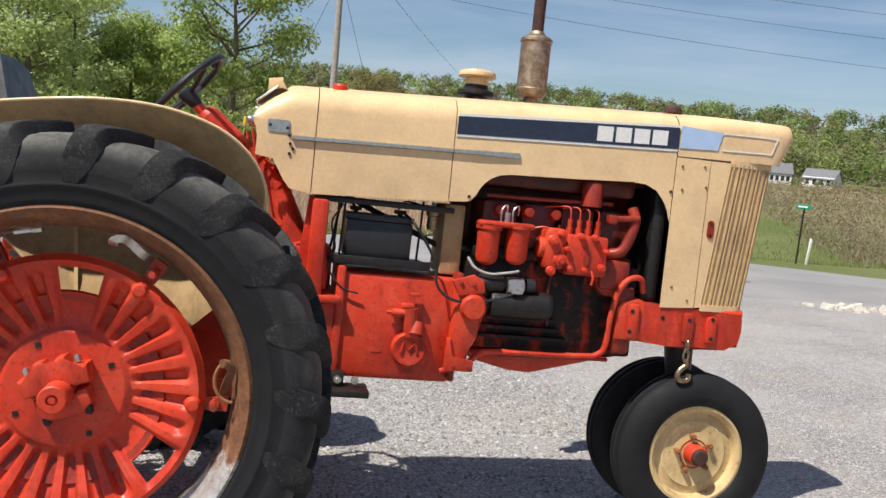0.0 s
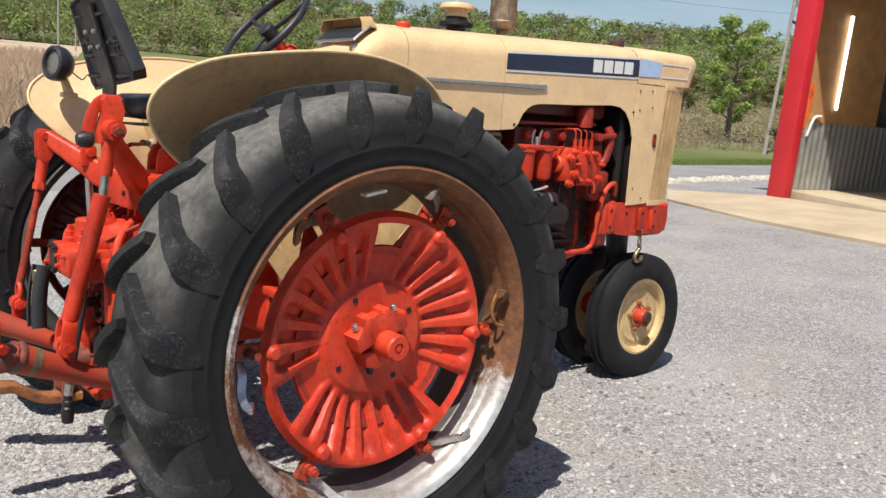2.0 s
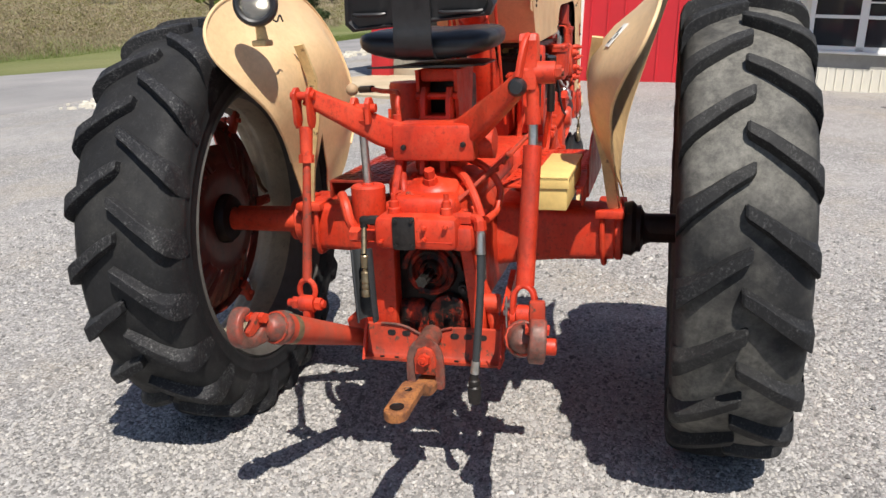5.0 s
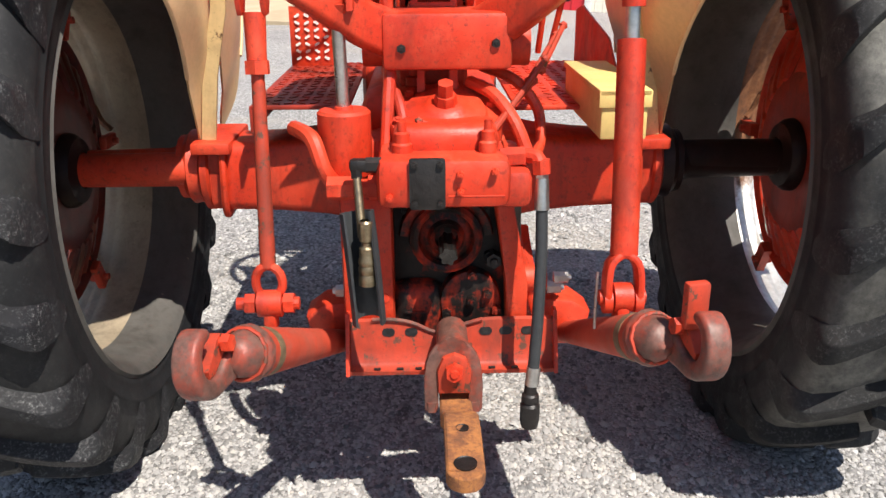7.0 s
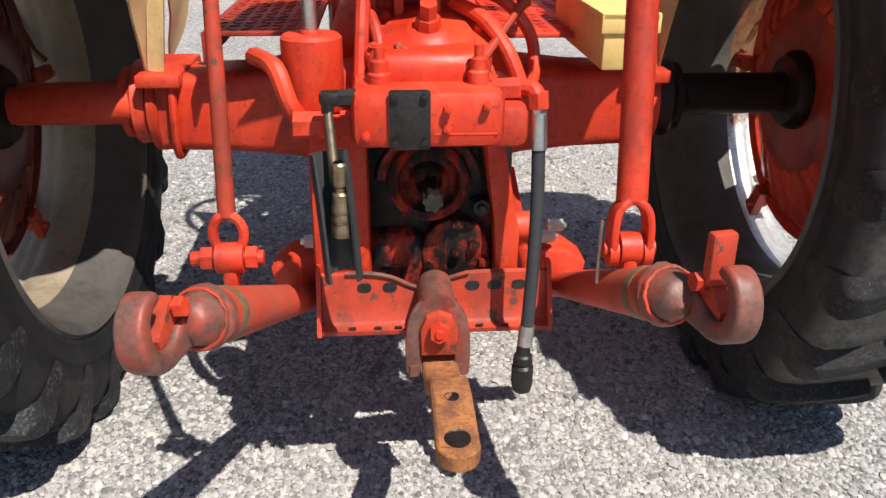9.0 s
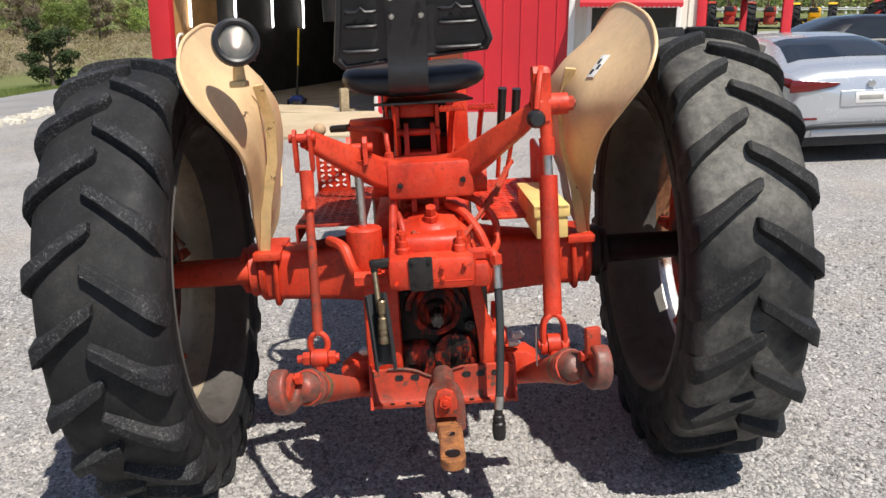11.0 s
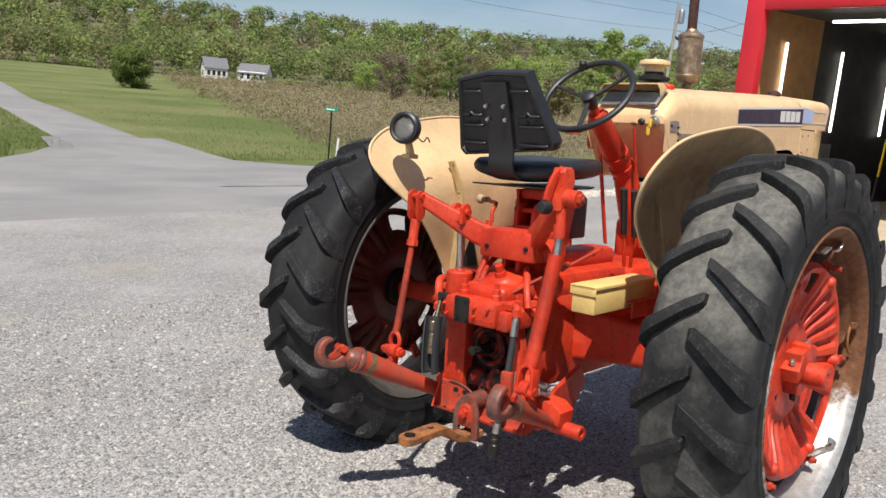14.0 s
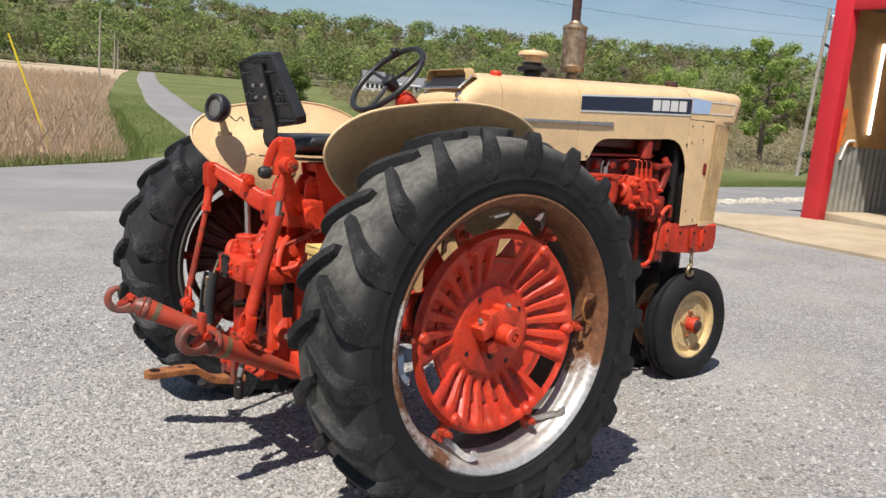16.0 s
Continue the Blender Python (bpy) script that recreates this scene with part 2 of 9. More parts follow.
def flaked_rust():
    """Bright orange rust with dark brown scale."""
    m = Mat("flaked_rust", (0.3, 0.12, 0.04), 0.85, 0.1)
    base = m.ramp(m.noise(18, 10, 0.76), (0.32, (0.085, 0.040, 0.024)), (0.46, (0.23, 0.085, 0.032)), (0.58, (0.40, 0.155, 0.045)), (0.74, (0.27, 0.10, 0.035)))
    m.colour(m.mix(m.ramp(m.noise(120, 8, 0.8), (0.50, 0.0), (0.62, 0.7)), base, (0.10, 0.045, 0.026)))
    m.bump(m.noise(60, 10, 0.8), 0.6, 0.004)
    return m.m


orange_rust = flaked_rust()
muffler_metal = rust_metal("scorched_muffler", (0.42, 0.36, 0.28), (0.30, 0.2, 0.12), 0.75, 0.45)
pipe_rust = rust_metal("rusty_pipe", (0.10, 0.045, 0.035), (0.07, 0.03, 0.025), 0.3, 0.75)


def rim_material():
    """A painted steel rim: silver in broad patches, brown rust elsewhere; extra silver low down paints its sunlit
    bottom.
    """
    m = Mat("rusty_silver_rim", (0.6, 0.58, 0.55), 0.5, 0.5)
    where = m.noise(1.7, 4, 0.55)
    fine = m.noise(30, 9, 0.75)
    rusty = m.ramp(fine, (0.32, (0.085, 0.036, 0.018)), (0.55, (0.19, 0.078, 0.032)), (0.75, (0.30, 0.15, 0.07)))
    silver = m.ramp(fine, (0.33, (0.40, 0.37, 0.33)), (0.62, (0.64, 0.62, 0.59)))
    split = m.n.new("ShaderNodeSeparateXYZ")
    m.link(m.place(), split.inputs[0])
    # silver grows towards the ground: sunlight on the bottom, put into the colour
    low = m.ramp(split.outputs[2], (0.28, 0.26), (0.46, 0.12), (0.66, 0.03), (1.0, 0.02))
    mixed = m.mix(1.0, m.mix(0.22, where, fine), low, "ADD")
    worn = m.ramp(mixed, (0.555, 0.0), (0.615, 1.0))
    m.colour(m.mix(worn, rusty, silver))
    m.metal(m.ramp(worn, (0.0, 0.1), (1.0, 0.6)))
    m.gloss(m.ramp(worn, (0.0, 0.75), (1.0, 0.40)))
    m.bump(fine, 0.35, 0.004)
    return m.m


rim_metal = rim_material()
shaded_rim = painted("shaded_grimy_rim", (0.085, 0.078, 0.070), (0.20, 0.17, 0.13), 0.6, 0.6, 0.66, (0.03, 0.025, 0.02))
tan_rim = painted("dusty_tan_rim", (0.30, 0.24, 0.165), (0.12, 0.08, 0.05), 0.65, 0.5, 0.66, (0.06, 0.045, 0.03))


def gravel_material():
    """Crushed limestone: small stones, larger pale and dark ones among them, dust in drifts and wheel paths."""
    m = Mat("grey_limestone_gravel", (0.4, 0.39, 0.37), 0.9)
    sep = m.n.new("ShaderNodeSeparateColor")
    m.link(m.cells(80, out="Color"), sep.inputs[0])
    tone = m.ramp(sep.outputs[0], (0.0, (0.20, 0.19, 0.184)), (0.55, (0.41, 0.392, 0.377)), (0.85, (0.48, 0.459, 0.442)), (1.0, (0.57, 0.548, 0.53)))
    gaps = m.ramp(m.cells(80), (0.0, 1.0), (0.45, 0.88), (0.75, 0.42))
    base = m.mix(1.0, tone, gaps, "MULTIPLY")
    big = m.n.new("ShaderNodeSeparateColor")
    m.link(m.cells(27, out="Color"), big.inputs[0])
    inside = m.ramp(m.cells(27), (0.30, 1.0), (0.42, 0.0))
    pale = m.mix(1.0, inside, m.ramp(big.outputs[0], (0.80, 0.0), (0.84, 0.75)), "MULTIPLY")
    dark = m.mix(1.0, inside, m.ramp(big.outputs[1], (0.80, 0.0), (0.84, 0.6)), "MULTIPLY")
    base = m.mix(pale, base, (0.58, 0.558, 0.545))
    base = m.mix(dark, base, (0.16, 0.15, 0.147))
    dust = m.ramp(m.noise(0.55, 6, 0.65), (0.42, 0.0), (0.70, 0.55))
    base = m.mix(dust, base, (0.45, 0.425, 0.41))
    base = m.mix(m.ramp(m.noise(0.9, 7, 0.7), (0.50, 0.0), (0.72, 0.45)), base, (0.38, 0.32, 0.235))
    base = m.mix(m.ramp(m.noise(5.0, 7, 0.72), (0.34, 0.40), (0.52, 0.0)), base, (0.25, 0.237, 0.232))
    m.colour(base)
    height = m.mix(0.35, m.ramp(m.cells(80), (0.0, 1.0), (0.7, 0.0)), m.noise(150, 5, 0.7))
    m.bump(height, 0.9, 0.011)
    return m.m


def asphalt_material():
    m = Mat("worn_grey_asphalt", (0.2, 0.2, 0.2), 0.9)
    base = m.ramp(m.noise(160, 5, 0.75), (0.3, (0.155, 0.148, 0.146)), (0.7, (0.265, 0.254, 0.25)))
    base = m.mix(m.ramp(m.noise(0.35, 6, 0.6), (0.38, 0.0), (0.66, 0.6)), base, (0.325, 0.305, 0.295))
    m.colour(base)
    m.bump(m.noise(140, 4, 0.7), 0.3, 0.006)
    return m.m


def grass_ground():
    """Grass, with brown brush in the field beyond the lane and leaf litter under the far woods."""
    m = Mat("spring_grass_ground", (0.1, 0.16, 0.04), 0.95, 0, 0.2)
    fine = m.ramp(m.noise(7, 8, 0.8), (0.3, (0.07, 0.095, 0.026)), (0.6, (0.13, 0.16, 0.048)), (0.8, (0.22, 0.21, 0.085)))
    grass = m.mix(m.ramp(m.noise(0.08, 5), (0.4, 0.0), (0.7, 0.7)), fine, (0.25, 0.23, 0.11))
    brush = m.ramp(m.noise(1.3, 8, 0.75), (0.3, (0.15, 0.125, 0.07)), (0.55, (0.25, 0.205, 0.13)), (0.8, (0.34, 0.275, 0.18)))
    brush = m.mix(m.ramp(m.noise(0.10, 5), (0.42, 0.0), (0.65, 0.75)), brush, (0.19, 0.20, 0.08))
    split = m.n.new("ShaderNodeSeparateXYZ")
    m.link(m.place(), split.inputs[0])

    def sums(kind, a, b):
        t = m.n.new("ShaderNodeMath")
        t.operation = kind
        for socket, value in zip(t.inputs, (a, b)):
            if isinstance(value, (int, float)):
                socket.default_value = value
            else:
                m.link(value, socket)
        return t.outputs[0]

    # the field's edge runs along the line x = 0.51 y + 10.5
    edge = sums("SUBTRACT", sums("SUBTRACT", split.outputs[0], sums("MULTIPLY", split.outputs[1], 0.51)), 10.5)
    edge = sums("ADD", edge, sums("MULTIPLY", sums("SUBTRACT", m.noise(0.12, 6, 0.7), 0.5), 14.0))
    beyond = sums("MINIMUM", edge, sums("SUBTRACT", split.outputs[1], 25.0))
    field = m.ramp(sums("MULTIPLY", beyond, 0.15), (0.0, 0.0), (0.8, 1.0))
    base = m.mix(field, grass, brush)
    length = m.n.new("ShaderNodeVectorMath")
    length.operation = "LENGTH"
    m.link(m.place(), length.inputs[0])
    far = sums("ADD", length.outputs["Value"], sums("MULTIPLY", m.noise(0.03, 5), 30.0))
    woods_at = m.ramp(sums("MULTIPLY", sums("SUBTRACT", far, 262.0), 0.05), (0.0, 0.0), (1.0, 1.0))
    base = m.mix(woods_at, base, m.ramp(m.noise(0.25, 6, 0.7), (0.35, (0.10, 0.09, 0.045)), (0.65, (0.17, 0.165, 0.07))))
    m.colour(base)
    m.bump(m.noise(12, 6, 0.8), 0.8, 0.06)
    return m.m


def concrete_material():
    m = Mat("tan_concrete", (0.5, 0.42, 0.3), 0.85)
    base = m.ramp(m.noise(1.2, 7, 0.65), (0.3, (0.40, 0.31, 0.20)), (0.65, (0.55, 0.45, 0.31)))
    m.colour(m.mix(0.5, base, m.ramp(m.noise(60, 5), (0.3, 0.75), (0.7, 1.0)), "MULTIPLY"))
    m.bump(m.noise(60, 5), 0.15, 0.004)
    return m.m


gravel, asphalt, grass_soil, concrete = gravel_material(), asphalt_material(), grass_ground(), concrete_material()
red_siding = plain("red_sheet_siding", (0.56, 0.022, 0.032), 0.42, 0, 0.10, 1.5, 0.04)
white_siding = plain("white_sheet_siding", (0.74, 0.70, 0.60), 0.5, 0, 0.08, 1.5, 0.04)
white_trim = plain("white_trim_paint", (0.8, 0.79, 0.76), 0.45, 0, 0.05, 4, 0.03)
grey_band = plain("grey_stucco_band", (0.34, 0.33, 0.30), 0.8, 0, 0.12, 8, 0.2)
dark_inside = plain("dark_inside_brown", (0.045, 0.04, 0.036), 0.8, 0, 0.3, 3)
plywood = plain("plywood", (0.42, 0.22, 0.08), 0.65, 0, 0.2, 4)
galvanised = plain("galvanised_sheet", (0.55, 0.55, 0.52), 0.4, 0.7, 0.15, 6)


# ---- building blocks ----
def thing(name, label, category, m=None, group=""):
    ob = new(name)
    ob.empty_display_size = 0.1
    if m:
        ob.matrix_world = m
    return tagged(ob, label, category, group)


def finish(bm, smooth):
    bmesh.ops.recalc_face_normals(bm, faces=bm.faces)
    if smooth:
        for f in bm.faces:
            f.smooth = True
        for e in bm.edges:
            if len(e.link_faces) == 2 and e.calc_face_angle(0) > radians(smooth):
                e.smooth = False


def part(name, bm, material, parent=None, label="", smooth=35, m=None):
    """Links a bmesh as one mesh object under a thing or under a part."""
    finish(bm, smooth)
    me = bpy.data.meshes.new(name)
    bm.to_mesh(me)
    bm.free()
    for one in material if isinstance(material, (list, tuple)) else [material]:
        me.materials.append(one)
    ob = new(name, me)
    if m:
        ob.matrix_basis = m
    ob.parent = parent
    return tagged(ob, label) if label else ob


def box(bm, lo, hi, bevel=0.0, m=None, seg=2):
    """A box between two corners, its edges rounded."""
    lo, hi = Vector(lo), Vector(hi)
    verts = bmesh.ops.create_cube(bm, size=1)["verts"]
    for v in verts:
        v.co = Vector(((lo + hi)[i] / 2 + v.co[i] * (hi - lo)[i] for i in range(3)))
    made = list(verts)
    if bevel:
        edges = list({e for v in verts for e in v.link_edges})
        r = bmesh.ops.bevel(bm, geom=edges, offset=min(bevel, 0.48 * min(hi - lo)), segments=seg, profile=0.5, affect="EDGES")
        made = list({v for f in r["faces"] for v in f.verts} | {v for v in made if v.is_valid})
    if m:
        bmesh.ops.transform(bm, matrix=m, verts=made)
    return made


def rod(bm, a, b, r, r2=None, seg=16, caps=True):
    """A round bar from a to b, which may taper."""
    a, b = Vector(a), Vector(b)
    m = Matrix.Translation((a + b) / 2) @ (b - a).to_track_quat("Z", "Y").to_matrix().to_4x4()
    return bmesh.ops.create_cone(bm, cap_ends=caps, segments=seg, radius1=r, radius2=r if r2 is None else r2, depth=(b - a).length, matrix=m)["verts"]


def smooth_path(points, steps=8):
    """A Catmull-Rom line through the points."""
    p = [Vector(q) for q in points]
    p = [2 * p[0] - p[1]] + p + [2 * p[-1] - p[-2]]
    out = []
    for i in range(1, len(p) - 2):
        for k in range(steps):
            t = k / steps
            out.append(0.5 * (2 * p[i] + (p[i + 1] - p[i - 1]) * t + (2 * p[i - 1] - 5 * p[i] + 4 * p[i + 1] - p[i + 2]) * t * t + (3 * p[i] - p[i - 1] - 3 * p[i + 1] + p[i + 2]) * t ** 3))
    return out + [p[-2]]


def sweep(bm, points, section, closed=False, up=(0, 0, 1)):
    """A section (a list of 2D points, or one for each station) carried along a line."""
    pts = [Vector(p) for p in points]
    rings = []
    side = None
    for i, p in enumerate(pts):
        ahead = (pts[(i + 1) % len(pts)] - pts[i - 1]) if closed else (pts[min(i + 1, len(pts) - 1)] - pts[max(i - 1, 0)])
        ahead.normalize()
        if side is None:
            ref = Vector(up)
            if abs(ahead.dot(ref)) > 0.95:
                ref = Vector((1, 0, 0))
            side = ahead.cross(ref).normalized()
        else:
            side = (side - ahead * side.dot(ahead)).normalized()
        top = side.cross(ahead)
        sec = section[i] if isinstance(section[0][0], (tuple, list)) else section
        rings.append([bm.verts.new(p + side * a + top * b) for a, b in sec])
    count = len(rings[0])
    for i in range(len(rings) if closed else len(rings) - 1):
        for k in range(count):
            bm.faces.new((rings[i][k], rings[i][(k + 1) % count], rings[(i + 1) % len(rings)][(k + 1) % count], rings[(i + 1) % len(rings)][k]))
    if not closed:
        bm.faces.new(rings[0][::-1])
        bm.faces.new(rings[-1])
    return rings


def circle(r, n=10, squash=1.0):
    return [(r * math.cos(2 * math.pi * k / n), r * squash * math.sin(2 * math.pi * k / n)) for k in range(n)]


def tube(bm, points, r, n=10, steps=8):
    return sweep(bm, smooth_path(points, steps) if steps else points, circle(r, n))


def lathe(bm, profile, centre, axis="y", seg=64, closed=False, start=0.0, end=2 * math.pi):
    """Turns a profile of (radius, place along the axis) about the axis through the centre."""
    full = abs(end - start - 2 * math.pi) < 1e-6
    count = seg if full else seg + 1
    rings = []
    for k in range(count):
        a = start + (end - start) * k / seg
        c, s = math.cos(a), math.sin(a)
        ring = []
        for r, h in profile:
            off = {"y": (r * c, h, r * s), "z": (r * c, r * s, h), "x": (h, r * c, r * s)}[axis]
            ring.append(bm.verts.new(Vector(centre) + Vector(off)))
        rings.append(ring)
    n = len(profile)
    for k in range(count if full else count - 1):
        a, b = rings[k], rings[(k + 1) % count]
        for i in range(n if closed else n - 1):
            j = (i + 1) % n
            quad = [a[i], a[j], b[j], b[i]]
            if profile[i][0] < 1e-5:
                quad = [a[i], a[j], b[j]]
            elif profile[j][0] < 1e-5:
                quad = [a[i], a[j], b[i]]
            bm.faces.new(quad)
    bmesh.ops.remove_doubles(bm, verts=bm.verts, dist=1e-5)
    return rings


def plate(bm, outline, thick, m, bevel=0.0):
    """A flat plate with the outline in its own x and y, from z = 0 up to thick."""
    low = [bm.verts.new(m @ Vector((x, y, 0))) for x, y in outline]
    high = [bm.verts.new(m @ Vector((x, y, thick))) for x, y in outline]
    n = len(outline)
    bm.faces.new(low[::-1])
    bm.faces.new(high)
    sides = [bm.faces.new((low[i], low[(i + 1) % n], high[(i + 1) % n], high[i])) for i in range(n)]
    if bevel:
        bmesh.ops.bevel(bm, geom=list({e for v in high for e in v.link_edges if all(w in high for w in e.verts)}), offset=bevel, segments=2, profile=0.5, affect="EDGES")
    return low + high


def rounded(w, h, r, n=5, cx=0.0, cy=0.0):
    out = []
    for sx, sy, a0 in ((1, 1, 0), (-1, 1, 90), (-1, -1, 180), (1, -1, 270)):
        for k in range(n + 1):
            a = radians(a0 + 90 * k / n)
            out.append((cx + sx * (w / 2 - r) + r * math.cos(a), cy + sy * (h / 2 - r) + r * math.sin(a)))
    return out


def soft_outline(points):
    """The closed outline with each corner cut once, for forged shapes."""
    out = []
    for (x0, y0), (x1, y1) in zip(points, points[1:] + points[:1]):
        out += [(x0 * 0.78 + x1 * 0.22, y0 * 0.78 + y1 * 0.22), (x0 * 0.22 + x1 * 0.78, y0 * 0.22 + y1 * 0.78)]
    return out


def nut(bm, at, way, r=0.012, h=0.01, seg=6):
    at, way = Vector(at), Vector(way).normalized()
    return rod(bm, at - way * 0.002, at + way * h, r, r * 0.92, seg)


def sheet(bm, grid):
    """Faces between rows of points."""
    rows = [[bm.verts.new(p) for p in row] for row in grid]
    for a, b in zip(rows, rows[1:]):
        for i in range(len(a) - 1):
            bm.faces.new((a[i], a[i + 1], b[i + 1], b[i]))
    return rows


def thicken(bm, amount):
    bmesh.ops.recalc_face_normals(bm, faces=bm.faces)
    bmesh.ops.solidify(bm, geom=bm.faces[:], thickness=amount)




# ---- ground ----
def ease(v, a, b):
    v = min(1.0, max(0.0, (v - a) / (b - a)))
    return v * v * (3 - 2 * v)


def lot_height(x, y):
    """The height of the lot above the plane under the rear wheels, in the lot's own frame."""
    k = ease(y, 4, 12)
    return 0.017 * max(-12.0, min(x, 60.0)) + max(0.0, min(x, 60.0) - 3) * (0.028 * (1 - k) * (1 - 0.5 * ease(-y, 0.5, 4.0)) + 0.003 * k)


def ground_height(x, y):
    """The height of the land in the level world."""
    near = lot_height(x, y) - 0.0201 * max(-12.0, min(x, 60.0)) - 0.0571 * max(-7.0, min(y, 24.0))
    d = math.hypot(x, y)
    pad = max(0.0, x - 13) * 0.03 * (1 - ease(y, 4, 10)) if x < 60 else 47 * 0.03 * (1 - ease(y, 4, 10))
    far = 1.5 * ease(d, 60, 260) + 36 * ease(d, 265, 600) + 0.35 * noise.noise((x * 0.03, y * 0.03, 0)) * ease(d, 40, 90)
    far += 3.5 * ease(d, 265, 600) * ease(math.degrees(math.atan2(y, x)), 60, 74)
    u = 0.91 * x - 0.41 * y
    bank = (1.27 * ease(u, 20, 36) + 2.0 * ease(u, 37, 67) + 0.6 * ease(u, 67, 106)) * (1 - ease(y, -11, -5))
    return near - pad + far + bank


def land(bm, xs, ys, lift=0.0, keep=None):
    rows = [[bm.verts.new((x, y, ground_height(x, y) + lift)) for x in xs] for y in ys]
    for a, b in zip(rows, rows[1:]):
        for i in range(len(a) - 1):
            bm.faces.new((a[i], a[i + 1], b[i + 1], b[i]))


def ring_land(bm):
    radii = [0.0, 1.5, 3, 4.5, 6, 8, 10, 12, 14, 16, 18, 20, 22.5, 25, 28, 32, 37, 43, 50, 60, 75, 95, 120, 150, 190, 230, 265, 300, 340, 390, 450, 520, 600, 750, 1200, 2600]
    n = 180
    rows = []
    for r in radii:
        row = []
        for k in range(n):
            a = 2 * math.pi * k / n
            x, y = r * math.cos(a), r * math.sin(a)
            row.append(bm.verts.new((x, y, ground_height(x, y) - 0.06)))
        rows.append(row)
    for a, b in zip(rows, rows[1:]):
        for k in range(n):
            bm.faces.new((a[k], a[(k + 1) % n], b[(k + 1) % n], b[k]))
    bmesh.ops.remove_doubles(bm, verts=bm.verts, dist=1e-4)


bm = bmesh.new()
ring_land(bm)
tagged(part("ground", bm, grass_soil, smooth=180), "spring-green rough grass land rolling up to wooded hills", "ground", kind="structure")


def strip(bm, line, half, lift):
    """A road sheet along a line of (x, y), laid on the land."""
    pts = smooth_path([(x, y, 0) for x, y in line], 14)
    rows = []
    for i, p in enumerate(pts):
        ahead = (pts[min(i + 1, len(pts) - 1)] - pts[max(i - 1, 0)]).normalized()
        side = Vector((-ahead.y, ahead.x, 0))
        row = []
        for f in (-1.0, -0.94, -0.6, -0.2, 0.2, 0.6, 0.94, 1.0):
            q = p + side * half * f
            row.append(bm.verts.new((q.x, q.y, ground_height(q.x, q.y) + lift - (0.07 if abs(f) > 0.99 else 0.0))))
        rows.append(row)
    for a, b in zip(rows, rows[1:]):
        for i in range(len(row) - 1):
            bm.faces.new((a[i], a[i + 1], b[i + 1], b[i]))


def spread(a, b, n):
    return [a + (b - a) * i / n for i in range(n + 1)]


bm = bmesh.new()
land(bm, spread(-26, 42, 90), spread(-40, 10.6, 76), -0.012)
tagged(part("gravel_lot", bm, gravel, smooth=180), "pale grey crushed limestone gravel yard", "gravel", kind="structure")
bm = bmesh.new()
strip(bm, [(-120, 13.2), (-60, 13.0), (-20, 12.7), (0, 12.6), (20, 12.5), (40, 12.3), (80, 12.0), (140, 11.5)], 2.45, 0.0)
tagged(part("road", bm, asphalt, smooth=180), "worn grey two-lane country road without markings", "road", kind="structure")
bm = bmesh.new()
strip(bm, [(9.4, 14.0), (10.6, 20), (12.6, 28), (17.3, 46), (23.5, 69), (39, 120), (53, 165), (75, 231)], 1.8, 0.012)
# the flared mouth of the side road
rows = []
for y, x0, x1 in ((14.3, -7.2, 24.2), (14.6, -7.0, 24.0), (16.0, -3.5, 20.5), (18.0, -0.5, 17.6), (21.0, 2.8, 15.2), (24.0, 6.2, 14.6), (26.0, 8.3, 14.9), (28.0, 9.75, 15.45), (32.0, 11.1, 16.3)):
    rows.append([(x0 + (x1 - x0) * k / 8, y, ground_height(x0 + (x1 - x0) * k / 8, y) + (0.019 if y > 14.5 else -0.05)) for k in range(9)])
sheet(bm, rows)
tagged(part("side_road", bm, asphalt, smooth=180), "narrow grey asphalt lane running off to the hills", "road", kind="structure")

# ---- the workshop building ----
SHOP = Matrix.Translation((12.76, 4.8, 0.10)) @ Matrix(((-0.258, 0.966, 0, 0), (-0.966, -0.258, 0, 0), (0, 0, 1, 0), (0, 0, 0, 1)))
shop = thing("workshop_building", "red and cream metal-sided workshop with a wide open bay", "building", SHOP)


RIBS = []


def ribbed(bm, s0, s1, z0, z1, y=0.0, pitch=0.3, thick=0.12, rib=0.018, wide=0.03):
    """Sheet siding with upright ribs that stand proud of its front."""
    box(bm, (s0, y, z0), (s1, y + thick, z1))
    s = s0 + pitch * 0.5
    while s < s1 - wide:
        RIBS.append(((s - wide / 2, y - rib, z0 + 0.002), (s + wide / 2, y + 0.001, z1 - 0.002)))
        s += pitch


def ribs(wall):
    """The ribs gathered by the last ribbed() calls, each a part of the wall."""
    for lo, hi in RIBS:
        b = bmesh.new()
        box(b, lo, hi, 0.006, seg=1)
        part("rib", b, wall.data.materials[0], wall)
    RIBS.clear()


bm = bmesh.new()
box(bm, (-0.06, -0.04, -0.3), (0.34, 0.14, 3.95), 0.01)
part("corner_post", bm, red_siding, shop, "bright red sheet-metal corner post")
bm = bmesh.new()
ribbed(bm, 4.19, 7.45, -0.3, 3.95, pitch=0.29)
ribs(part("red_wall", bm, red_siding, shop, "bright red ribbed sheet-metal wall"))
bm = bmesh.new()
box(bm, (0.34, -0.035, 3.62), (4.19, 0.14, 3.82), 0.01)
part("lintel_trim", bm, red_siding, shop)
bm = bmesh.new()
ribbed(bm, -0.06, 7.45, 3.82, 4.9, y=0.005, pitch=0.29)
ribs(part("upper_wall", bm, white_siding, shop, "cream ribbed siding above the bay"))
bm = bmesh.new()
box(bm, (4.14, -0.03, -0.05), (4.2, 0.16, 3.62), 0.006)
